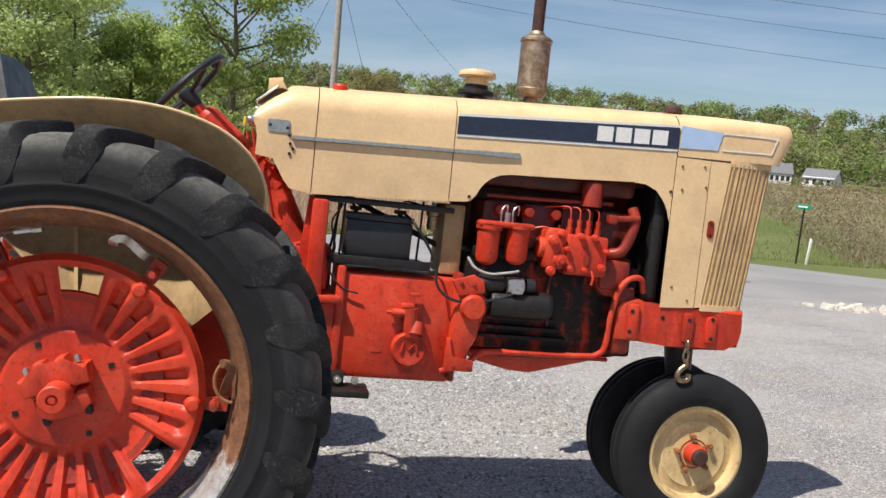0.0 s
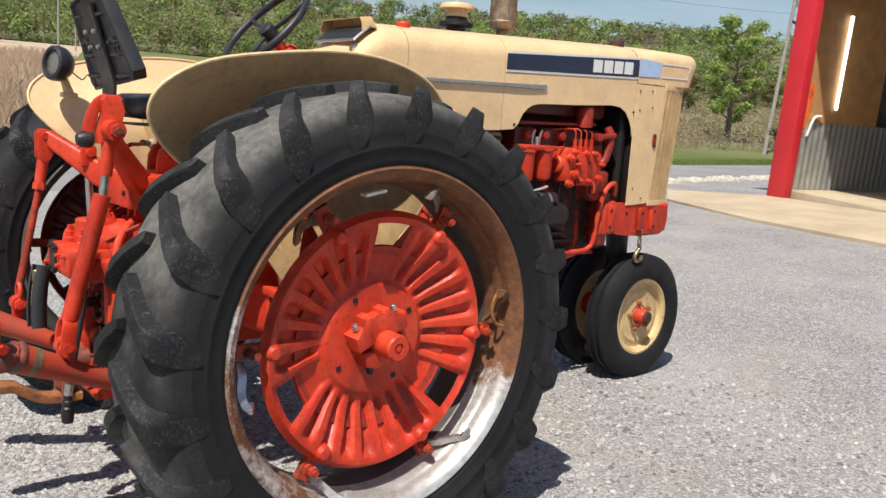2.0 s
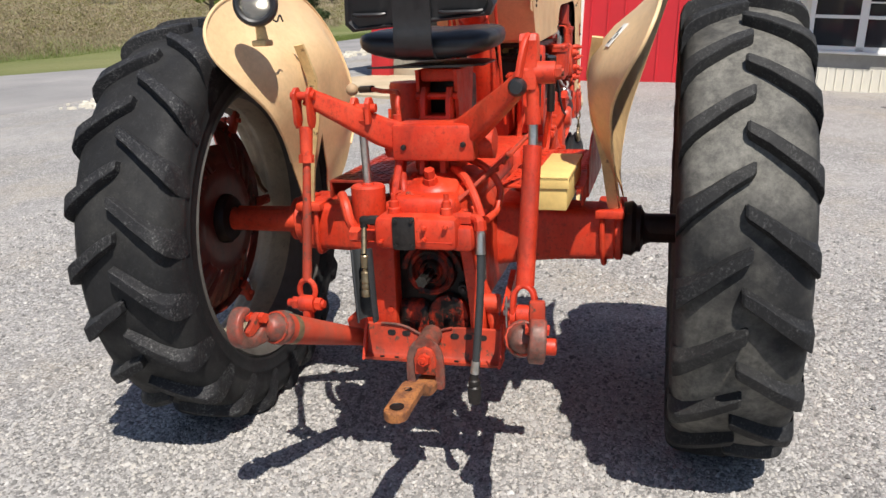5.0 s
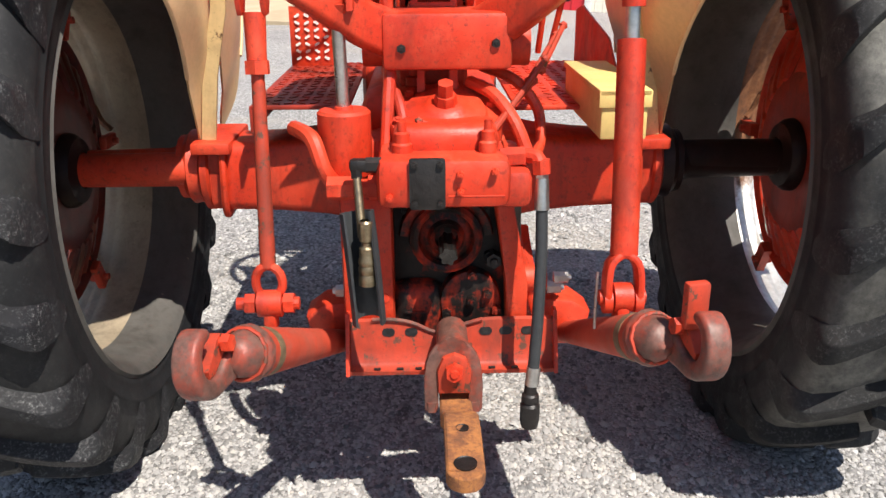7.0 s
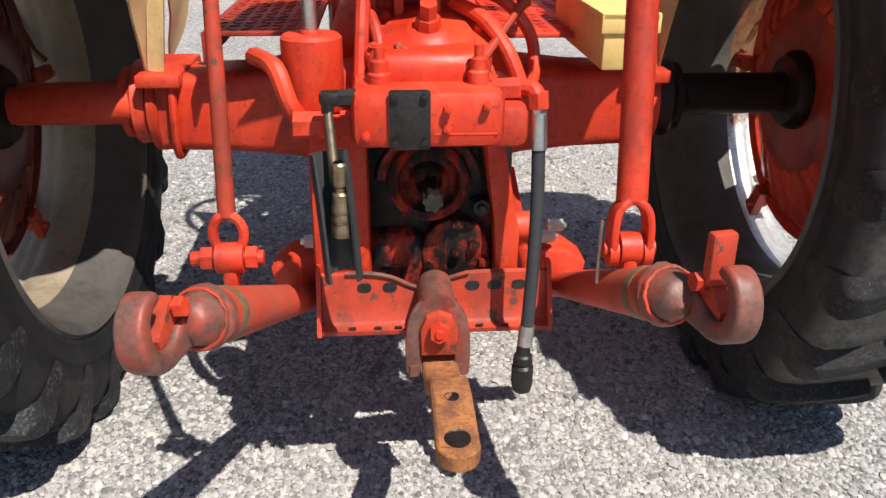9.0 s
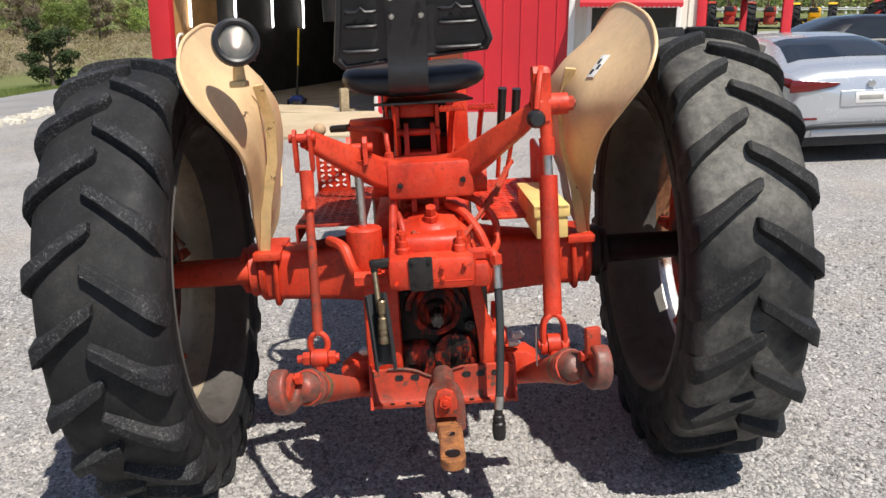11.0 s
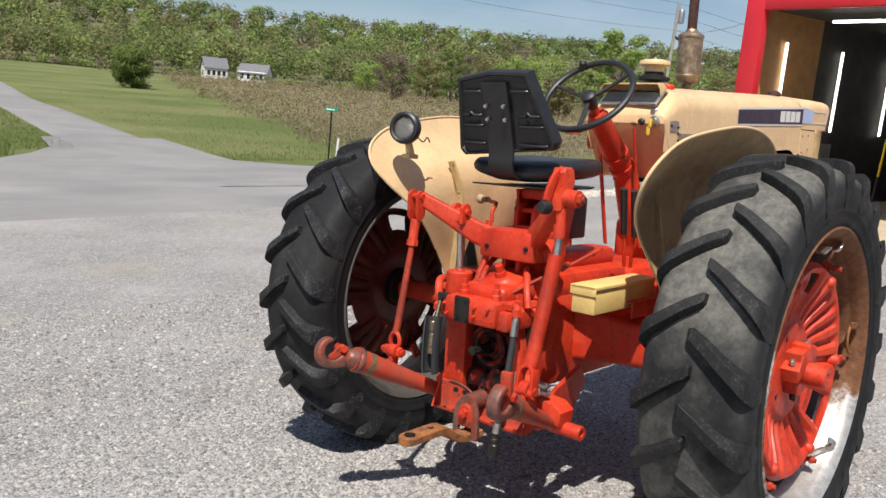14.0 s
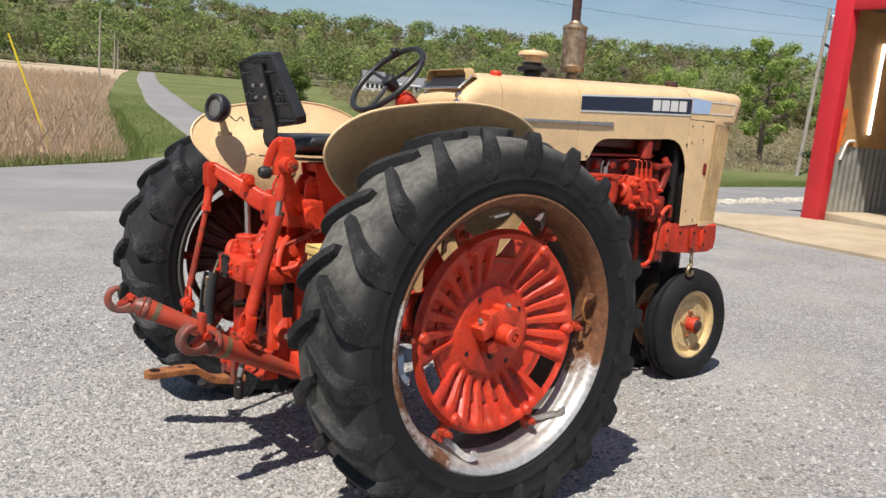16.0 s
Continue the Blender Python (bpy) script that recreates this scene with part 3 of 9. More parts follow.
part("door_trim", bm, white_trim, shop, "white trim beside the bay opening")
bm = bmesh.new()
box(bm, (7.42, -0.05, -0.3), (7.52, 0.18, 3.95), 0.006)
part("corner_trim", bm, white_trim, shop)
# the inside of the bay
# inside walls and ceiling share one near-black brown
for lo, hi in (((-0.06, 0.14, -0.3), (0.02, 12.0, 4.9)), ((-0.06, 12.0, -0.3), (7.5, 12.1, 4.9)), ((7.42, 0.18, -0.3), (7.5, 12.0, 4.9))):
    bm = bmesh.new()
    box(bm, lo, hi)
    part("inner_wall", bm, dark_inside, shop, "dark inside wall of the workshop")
bm = bmesh.new()
box(bm, (0.02, 0.14, 1.25), (0.06, 2.3, 3.7))
part("plywood_panel", bm, plywood, shop, "plywood lining of the bay")
bm = bmesh.new()
sheet(bm, [[(0.03 + 0.03 * (0.5 + 0.5 * math.cos(k * math.pi / 2)), 0.15 + 0.035 * k, z) for k in range(90)] for z in (0.0, 1.25)])
thicken(bm, 0.004)
part("wainscot", bm, galvanised, shop, "galvanised corrugated wainscot", smooth=60)
bm = bmesh.new()
box(bm, (-0.3, -0.3, 4.9), (7.8, 12.4, 5.0))
part("roof", bm, galvanised, shop)
# the cream office wing
bm = bmesh.new()
for a, b, z0, z1 in ((7.52, 7.71, 0.0, 3.4), (9.16, 9.40, 0.0, 3.4), (7.71, 9.16, 1.90, 3.4)):
    ribbed(bm, a, b, z0 if z0 else 0.74, z1, y=0.06, pitch=0.24)
ribs(part("office_wall", bm, white_siding, shop, "cream board wall of the office"))
bm = bmesh.new()
box(bm, (7.52, 0.05, 0.50), (9.40, 0.2, 0.74))
part("sill_band", bm, grey_band, shop, "grey band under the office window")
bm = bmesh.new()
ribbed(bm, 7.52, 9.40, -0.35, 0.50, y=0.04, pitch=0.12, rib=0.012, wide=0.018)
ribs(part("plinth_siding", bm, white_siding, shop))
bm = bmesh.new()
box(bm, (9.40, 0.0, -0.4), (9.54, 0.2, 3.4), 0.01)
part("red_post", bm, red_siding, shop)
bm = bmesh.new()
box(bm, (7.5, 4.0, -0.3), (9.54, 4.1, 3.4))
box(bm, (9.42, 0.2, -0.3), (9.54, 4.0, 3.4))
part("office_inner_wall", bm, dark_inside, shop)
bm = bmesh.new()
box(bm, (7.5, -0.1, 3.4), (9.7, 4.2, 3.5))
part("office_roof", bm, red_siding, shop)
glass = Mat("window_glass", (0.03, 0.035, 0.04), 0.05, 0, 0.5).m
window = new("window_1")
window.matrix_world = SHOP
tagged(window, "white double-hung office window under a red awning", "window", kind="structure")
bm = bmesh.new()
for a, b, z0, z1 in ((7.71, 7.78, 0.74, 1.90), (9.09, 9.16, 0.74, 1.90), (8.38, 8.49, 0.74, 1.90), (7.78, 9.09, 0.74, 0.81), (7.78, 9.09, 1.83, 1.90), (7.78, 8.38, 1.20, 1.25), (8.49, 9.09, 1.20, 1.25), (8.49, 9.09, 1.42, 1.445)):
    box(bm, (a, 0.03, z0), (b, 0.12, z1), 0.005, seg=1)
part("window_frame", bm, white_trim, window)
bm = bmesh.new()
box(bm, (7.68, -0.02, 0.70), (9.19, 0.12, 0.74), 0.006)
part("window_sill", bm, white_trim, window)
for a, b in ((7.77, 8.39), (8.48, 9.1)):
    bm = bmesh.new()
    box(bm, (a, 0.085, 0.8), (b, 0.09, 1.84))
    part("pane", bm, glass, window)
awning = thing("window_awning", "bright red corrugated metal awning with a scalloped edge", "awning", SHOP)
bm = bmesh.new()
grid = []
for k in range(17):
    f = k / 16
    for j, lip in ((0, 0.0), (1, 0.014)):
        v = f + j / 32
        if v <= 1:
            grid.append([(s, 0.03 - 0.55 * v, 2.45 - 0.57 * v + lip) for s in spread(7.66 - 0.04 * v, 9.10 + 0.06 * v, 3)])
sheet(bm, grid)
thicken(bm, 0.008)
part("awning_sheet", bm, red_siding, awning, smooth=0)
bm = bmesh.new()
hem = [7.62 + 1.54 * k / 44 for k in range(45)]
sheet(bm, [[(a, -0.525, 1.89) for a in hem], [(a, -0.525, 1.84 - (0.025 if k % 2 else 0.0)) for k, a in enumerate(hem)]])
thicken(bm, 0.006)
part("valance", bm, red_siding, awning, smooth=0)
for s in (7.65, 9.13):
    bm = bmesh.new()
    plate(bm, [(-0.03, 2.45), (0.51, 1.88), (-0.03, 1.88)], 0.006, Matrix.Translation((s, 0, 0)) @ pose(0, 0, 0, 90, 0, -90))
    part("side_cheek", bm, red_siding, awning, smooth=0)
canopy = thing("canopy", "cream-edged open canopy on bright red posts", "canopy", SHOP)
bm = bmesh.new()
ribbed(bm, 9.56, 10.93, 2.12, 2.42, y=-0.05, pitch=0.25, thick=0.12)
box(bm, (10.85, 0.08, 2.12), (10.93, 6.8, 2.42), 0.01)
ribs(part("fascia", bm, white_siding, canopy, "cream fascia board"))
bm = bmesh.new()
box(bm, (9.56, -0.15, 2.44), (11.0, 6.9, 2.52), 0.01)
part("roof", bm, red_siding, canopy, "red canopy roof")
for s, y in ((10.72, 0.0), (10.8, 6.5), (9.95, 6.5)):
    bm = bmesh.new()
    box(bm, (s - 0.07, y, -0.5), (s + 0.07, y + 0.14, 2.36), 0.01)
    part("post", bm, red_siding, canopy)
# the slab before the bay
bm = bmesh.new()
box(bm, (0.1, 0.2, -0.25), (7.42, 12.0, 0.03), 0.01)
slab_in = part("shop_floor", bm, concrete, None, m=SHOP)
tagged(slab_in, "bare concrete floor of the workshop bay", "floor", kind="structure")
bm = bmesh.new()
corners = [(12.75, 4.75), (11.74, 0.75), (8.76, 0.41), (9.45, 3.2), (10.5, 5.4), (12.2, 6.6)]
low = [bm.verts.new((x, y, ground_height(x, y) + 0.035)) for x, y in corners]
bm.faces.new(low)
r = bmesh.ops.extrude_face_region(bm, geom=bm.faces[:])
for v in r["geom"]:
    if isinstance(v, bmesh.types.BMVert):
        v.co.z -= 0.3
tagged(part("concrete_apron", bm, concrete), "dusty tan concrete apron before the workshop bay", "apron", kind="structure")

# ---- the tractor ----
CY = 0.06  # its middle line
tractor = thing("tractor", "old orange-red and cream row-crop tractor with narrow front wheels", "tractor", LOT)


def each(name, bm, material, parent, places, label="", smooth=35):
    """Several alike parts on one mesh, one for each pose."""
    first = part(name, bm, material, parent, label, smooth)
    first.matrix_basis = places[0]
    made = [first]
    for m in places[1:]:
        ob = new(name, first.data)
        ob.parent = parent
        ob.matrix_basis = m
        if label:
            tagged(ob, label)
        made.append(ob)
    return made


def bolts(parent, material, places, way, r=0.012, h=0.01, name="bolt"):
    bm = bmesh.new()
    nut(bm, (0, 0, 0), (0, 0, 1), r, h)
    rod(bm, (0, 0, h * 0.9), (0, 0, h * 1.25), r * 0.55, r * 0.4, 8)
    turn = Vector(way).to_track_quat("Z", "Y").to_matrix().to_4x4()
    each(name, bm, material, parent, [Matrix.Translation(p) @ turn for p in places])


def about(centre, degrees):
    """A turn about the axle through the centre."""
    c = Vector(centre)
    return Matrix.Translation(c) @ Matrix.Rotation(radians(degrees), 4, "Y") @ Matrix.Translation(-c)


def tread_bar(centre, radius, half, s):
    """One worn lug: low and round-edged on the crown, deeper where it wraps the shoulder."""
    bm = bmesh.new()
    cx, cy, cz = centre
    base = radius - 0.034
    rings = []
    stations = [(-0.014, 0.0, 0.013, 0.992), (-0.006, 0.005, 0.019, 0.998), (0.05, 0.036, 0.021, 1.0), (0.11, 0.076, 0.023, 0.997), (0.160, 0.108, 0.025, 0.990), (0.186, 0.126, 0.028, 0.981), (0.203, 0.139, 0.031, 0.963), (0.210, 0.148, 0.032, 0.938), (0.212, 0.155, 0.029, 0.905), (0.211, 0.163, 0.024, 0.872), (0.209, 0.171, 0.017, 0.848), (0.205, 0.178, 0.008, 0.830)]
    for y, lag, w, tall in stations:
        y *= half / 0.205
        ring = []
        top = radius * tall
        low = min(base - 0.02, top - 0.050)
        for dw, r in ((-w * 1.62, low), (-w * 1.08, top - 0.009), (-w * 1.0, top - 0.0025), (-w * 0.88, top), (w * 0.88, top), (w * 1.0, top - 0.0025), (w * 1.08, top - 0.009), (w * 1.62, low)):
            a = -lag / radius + dw / radius
            ring.append(bm.verts.new((cx - r * math.cos(a), cy + s * y, cz + r * math.sin(a))))
        rings.append(ring)
    n = len(rings[0])
    for a, b in zip(rings, rings[1:]):
        for i in range(n):
            bm.faces.new((a[i], a[(i + 1) % n], b[(i + 1) % n], b[i]))
    bm.faces.new(rings[0][::-1])
    bm.faces.new(rings[-1])
    return bm


def rear_wheel(centre, side):
    """side: -1 where the wheel's outer face looks to -y; the centre lies midway between the rim's two flanges."""
    cx, cy, cz = centre
    out = side
    bm = bmesh.new()
    profile = [(0.536, 0.175), (0.546, 0.168), (0.543, 0.154), (0.520, 0.145), (0.508, 0.118), (0.503, 0.075), (0.492, 0.050), (0.490, -0.040), (0.500, -0.066), (0.508, -0.118), (0.520, -0.145), (0.543, -0.154), (0.546, -0.168), (0.536, -0.175),
               (0.522, -0.165), (0.509, -0.152), (0.497, -0.118), (0.489, -0.074), (0.480, -0.043), (0.478, 0.043), (0.480, 0.056), (0.488, 0.070), (0.493, 0.080), (0.490, 0.092), (0.497, 0.108), (0.502, 0.118), (0.499, 0.130), (0.508, 0.148), (0.515, 0.160), (0.524, 0.168)]
    lathe(bm, [(r, out * h) for r, h in profile], centre, "y", 96, closed=True)
    wheel = part("rear_wheel", bm, [rim_metal if side < 0 else tan_rim, shaded_rim], tractor, "large rear wheel with a rusted silver rim", smooth=50)
    # inner half of each rim is darker: its shade is put into the colour
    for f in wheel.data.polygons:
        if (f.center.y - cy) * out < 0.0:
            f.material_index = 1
    bm = bmesh.new()
    half, radius = 0.180, 0.785
    base = radius - 0.036
    wall = [(0.505, 0.60), (0.530, 0.88), (0.547, 0.94), (0.553, 0.968), (0.562, 0.975), (0.590, 0.985), (0.597, 1.012), (0.604, 1.012), (0.610, 0.995), (0.640, 1.025), (0.668, 1.025), (0.695, 0.985), (0.720, 0.925), (base - 0.013, 0.80), (base - 0.004, 0.60), (base, 0.35), (base + 0.003, 0.0)]
    lathe(bm, [(r, -half * h) for r, h in wall] + [(r, half * h) for r, h in wall[-2::-1]], centre, "y", 120)
    tyre = part("tyre", bm, [rubber, dusty_rubber if side < 0 else tread_rubber], wheel, "black farm tyre, dusty between its worn bars" if side < 0 else "black farm tyre with worn bars", smooth=60)
    for f in tyre.data.polygons:
        if math.hypot(f.center.x - cx, f.center.z - cz) > 0.64:
            f.material_index = 1
    for s in (1, -1):
        each("tread_bar", tread_bar(centre, radius, half, s), dusty_lug if side < 0 else lug_rubber, wheel, [about(centre, 360 * (k + (0.5 if s > 0 else 0)) / 21) for k in range(21)], smooth=28)
    # concave fluted disc with three slots; its rolled edge stands proud of its middle
    bm = bmesh.new()
    n = 288
    radii = [0.045, 0.10, 0.165, 0.174, 0.181, 0.188, 0.198, 0.216, 0.25, 0.29, 0.312, 0.333, 0.348, 0.357, 0.366, 0.376, 0.386, 0.395, 0.401, 0.404]
    slots = (85, 205, 325)

    def dish(r):
        return 0.062 - 0.012 * ease(r, 0.172, 0.184) + 0.060 * ease(r, 0.185, 0.385) - 0.024 * ease(r, 0.386, 0.404)

    rows = []
    for r in radii:
        row = []
        for k in range(n):
            deg = 360 * k / n
            a = radians(deg)
            near = min(abs((deg - h + 180) % 360 - 180) for h in slots)
            if near > 14:
                between = ((deg - slots[0]) % 120 - 14) / 92 * 7  # seven flutes between two slots
                across = abs(between - math.floor(between) - 0.5) * 2
                fade = ease(r, 0.188, 0.216) * (1 - ease(r, 0.345, 0.372))
                flute = -0.024 * fade * (1 - ease(across, 0.30, 0.62))
            else:
                flute = -0.014 * ease(r, 0.188, 0.216) * (1 - ease(r, 0.366, 0.390)) * (1 - ease(near, 10, 13))
            row.append(bm.verts.new((cx + r * math.cos(a), cy + out * (dish(r) + flute), cz + r * math.sin(a))))
        rows.append(row)
    for i in range(len(rows) - 1):
        r = (radii[i] + radii[i + 1]) / 2
        for k in range(n):
            deg = 360 * (k + 0.5) / n
            if 0.285 < r < 0.362 and any(abs((deg - h + 180) % 360 - 180) < 9.4 for h in slots):
                continue
            bm.faces.new((rows[i][k], rows[i][(k + 1) % n], rows[i + 1][(k + 1) % n], rows[i + 1][k]))
    thicken(bm, 0.012)
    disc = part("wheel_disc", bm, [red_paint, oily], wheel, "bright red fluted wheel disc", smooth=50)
    # the left disc's inner faces are darkened to paint in the wheel's shade
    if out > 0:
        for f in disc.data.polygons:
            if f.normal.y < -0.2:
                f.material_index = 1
    # an added smooth back to the disc, shade painted into its red; black with grease about the axle
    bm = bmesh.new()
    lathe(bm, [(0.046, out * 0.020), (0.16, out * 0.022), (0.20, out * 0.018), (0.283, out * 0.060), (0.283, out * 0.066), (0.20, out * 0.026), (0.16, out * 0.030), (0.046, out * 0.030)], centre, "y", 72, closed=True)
    part("disc_back", bm, dark_red if out < 0 else oily, wheel, "smooth disc back in shade-darkened red", smooth=50)
    bm = bmesh.new()
    lathe(bm, [(0.047, -out * 0.02), (0.085, -out * 0.012), (0.098, out * 0.006), (0.100, out * 0.026)], centre, "y", 40)
    part("hub_boss", bm, black_oil, wheel, "greasy black hub boss")
    # dark square holes round the hub
    bm = bmesh.new()
    box(bm, (-0.008, -0.0012, -0.008), (0.008, 0.0012, 0.008))
    each("square_hole", bm, black_iron, wheel, [Matrix.Translation((cx + 0.150 * math.cos(radians(d)), cy + out * 0.0635, cz + 0.150 * math.sin(radians(d)))) @ pose(0, 0, 0, 0, 20 - d, 0) for d in (32, 122, 212, 302)])
    # raised bosses at the disc's edge
    bm = bmesh.new()
    lathe(bm, [(0.0, out * 0.022), (0.016, out * 0.020), (0.024, out * 0.008), (0.030, -out * 0.016)], (0, 0, 0), "y", 20)
    each("boss", bm, red_paint, wheel, [Matrix.Translation((cx + 0.372 * math.cos(radians(d)), cy + out * 0.102, cz + 0.372 * math.sin(radians(d)))) for d in (-2, 58, 118, 178, 238, 298)])
    # the split clamp on the axle, and the axle's end
    turn = about(centre, -20)
    bm = bmesh.new()
    face = Matrix.Translation((cx, cy + out * 0.062, cz)) @ pose(0, 0, 0, 90, 0, 0) @ Matrix.Diagonal((1, 1, -out, 1))
    outline = [(-0.108, 0.012), (-0.115, 0.075), (-0.060, 0.085), (-0.052, 0.118), (-0.022, 0.118), (-0.018, 0.104), (0.018, 0.104), (0.022, 0.118), (0.052, 0.118), (0.060, 0.085), (0.115, 0.075), (0.108, 0.012), (0.05, 0.012), (0.04, 0.03), (-0.04, 0.03), (-0.05, 0.012)]
    outline = [(x * 0.86, z * 0.86) for x, z in outline]
    plate(bm, outline[::-1] if out < 0 else outline, 0.062, face, 0.01)
    bmesh.ops.transform(bm, matrix=turn, verts=bm.verts)
    part("clamp_cap", bm, red_paint, wheel, "red cast axle clamp")
    bm = bmesh.new()
    outline = [(-0.075, -0.004), (-0.045, -0.004), (-0.03, -0.02), (0.03, -0.02), (0.045, -0.004), (0.075, -0.004), (0.078, -0.05), (0.045, -0.072), (-0.045, -0.072), (-0.078, -0.05)]
    plate(bm, outline, 0.050, face, 0.008)
    bmesh.ops.transform(bm, matrix=turn, verts=bm.verts)
    part("clamp_wedge", bm, red_paint, wheel)
    bm = bmesh.new()
    lathe(bm, [(0.0, out * 0.190), (0.010, out * 0.190), (0.011, out * 0.182), (0.016, out * 0.182), (0.017, out * 0.192), (0.036, out * 0.192), (0.041, out * 0.186), (0.042, out * 0.12), (0.044, out * 0.0)], centre, "y", 32)
    part("axle_end", bm, red_paint, wheel)
    bm = bmesh.new()
    lathe(bm, [(0.044, out * 0.01), (0.045, -out * 0.09), (0.045, -out * 0.30)], centre, "y", 32)
    part("axle_bar", bm, black_oil if out < 0 else red_paint, wheel, "greasy black axle bar" if out < 0 else "red axle bar")
    p = [turn @ Vector((cx + dx, cy + out * 0.095, cz + 0.076)) for dx in (-0.072, 0.072)]
    bolts(wheel, steel, p, turn.to_3x3() @ Vector((0, 0, 1)), 0.012, 0.016)
    p = [turn @ Vector((cx + dx, cy + out * 0.090, cz - 0.062)) for dx in (-0.06, 0.06)]
    bolts(wheel, black_iron, p, turn.to_3x3() @ Vector((0, 0, -1)), 0.013, 0.02)
    # lugs with bolts that hold the rim to the disc, and bent rim clips
    for k, d in enumerate((-2, 58, 118, 178, 238, 298)):
        m = about(centre, -d)
        bm = bmesh.new()
        box(bm, (cx + 0.378, cy + out * 0.055, cz - 0.020), (cx + 0.470, cy + out * 0.080, cz + 0.020), 0.006)
        rod(bm, (cx + 0.432, cy + out * 0.04, cz), (cx + 0.432, cy + out * 0.130, cz), 0.010, None, 12)
        nut(bm, (cx + 0.432, cy + out * 0.080, cz), (0, out, 0), 0.018, 0.014)
        nut(bm, (cx + 0.432, cy + out * 0.108, cz), (0, out, 0), 0.016, 0.012)
        bmesh.ops.transform(bm, matrix=m, verts=bm.verts)
        part("rim_lug", bm, rust_red, wheel)
        bm = bmesh.new()
        c = Vector((cx + 0.466, cy + out * 0.095, cz + 0.085))
        sweep(bm, smooth_path([c + Vector(q) for q in ((-0.012, -out * 0.03, -0.055), (-0.008, 0, -0.025), (0.002, out * 0.020, 0.015), (0.004, out * 0.045, 0.040), (-0.012, out * 0.052, 0.055), (-0.026, out * 0.036, 0.050))], 5), [(-0.012, -0.005), (0.012, -0.005), (0.012, 0.005), (-0.012, 0.005)])
        bmesh.ops.transform(bm, matrix=m, verts=bm.verts)
        part("rim_clip", bm, steel if k % 2 else rim_metal, wheel, "bent rim clip")
    # a wire loop and a small metal tag at the rim
    bm = bmesh.new()
    m = about(centre, -8)
    ring = [m @ Vector((cx + 0.482 - 0.048 * math.sin(a), cy + out * 0.128, cz - 0.062 * math.cos(a))) for a in (math.pi * k / 14 for k in range(15))]
    sweep(bm, ring, circle(0.0055, 8))
    part("wire_loop", bm, rust, wheel, "rusty wire loop on the rim")
    bm = bmesh.new()
    m = about(centre, -102)
    box(bm, (cx + 0.470, cy + out * 0.140, cz - 0.036), (cx + 0.478, cy + out * 0.172, cz + 0.036), 0.002)
    box(bm, (cx + 0.468, cy + out * 0.146, cz - 0.034), (cx + 0.4705, cy + out * 0.166, cz - 0.012))
    bmesh.ops.transform(bm, matrix=m, verts=bm.verts)
    part("rim_tag", bm, steel, wheel, "small bare metal rim tag")
    return wheel


right_wheel = rear_wheel((0.022, -0.903, 0.753), -1)
left_wheel = rear_wheel((-0.022, 0.998, 0.745), 1)


def front_wheel(y, side):
    centre = (2.51, y, 0.392)
    bm = bmesh.new()
    profile = [(0.225, 0.062), (0.222, 0.058), (0.205, 0.05), (0.2, 0.0), (0.205, -0.05), (0.222, -0.058), (0.225, -0.062), (0.21, -0.064), (0.192, -0.05), (0.186, 0.0), (0.186, 0.02), (0.155, 0.024), (0.150, 0.030), (0.10, 0.020), (0.07, 0.03), (0.05, 0.03), (0.05, 0.036), (0.072, 0.037), (0.10, 0.027), (0.150, 0.037), (0.157, 0.031), (0.188, 0.027), (0.194, 0.05), (0.212, 0.064)]
    lathe(bm, [(r, side * h) for r, h in profile], centre, "y", 64, closed=True)
    wheel = part("front_wheel", bm, chipped_cream, tractor, "small front wheel with a chipped cream rim")
    bm = bmesh.new()
    ribs = [(0.215, -0.051), (0.229, -0.069), (0.266, -0.083), (0.312, -0.081), (0.340, -0.069), (0.353, -0.059), (0.362, -0.053), (0.364, -0.039), (0.349, -0.035), (0.349, -0.015), (0.366, -0.009), (0.366, 0.009), (0.349, 0.015), (0.349, 0.035), (0.364, 0.039), (0.362, 0.053), (0.353, 0.059), (0.340, 0.069), (0.312, 0.081), (0.266, 0.083), (0.229, 0.069), (0.215, 0.051)]
    lathe(bm, ribs, centre, "y", 72)
    part("tyre", bm, rubber, wheel, "black ribbed front tyre", smooth=40)
    bm = bmesh.new()
    lathe(bm, [(0.040, side * 0.096), (0.044, side * 0.088), (0.050, side * 0.03), (0.068, side * 0.040), (0.07, side * -0.02), (0.0, side * -0.02)], centre, "y", 32)
    part("hub", bm, red_paint, wheel, "red wheel hub")
    bm = bmesh.new()
    lathe(bm, [(0.0, side * 0.112), (0.030, side * 0.110), (0.037, side * 0.104), (0.040, side * 0.086)], centre, "y", 32)
    part("grease_cap", bm, pipe_rust, wheel, "rusty grease cap")
    bolts(wheel, rust, [(centre[0] + 0.082 * math.cos(a), y + side * 0.032, centre[2] + 0.082 * math.sin(a)) for a in (0.5 + 2 * math.pi * k / 5 for k in range(5))], (0, side, 0), 0.014, 0.026, "wheel_bolt")
    return wheel


chipped_cream = painted("chipped_cream_enamel", (0.70, 0.50, 0.24), (0.12, 0.06, 0.03), 0.45, 0.45, 0.61, (0.20, 0.12, 0.06))
front_wheel(CY - 0.14, -1)
front_wheel(CY + 0.17, 1)
bm = bmesh.new()
rod(bm, (2.51, CY - 0.13, 0.402), (2.51, CY + 0.13, 0.402), 0.03, None, 16)
rod(bm, (2.505, CY, 0.42), (2.46, CY, 0.92), 0.045, 0.07, 20)
box(bm, (2.45, CY - 0.04, 0.36), (2.57, CY + 0.04, 0.60), 0.03)
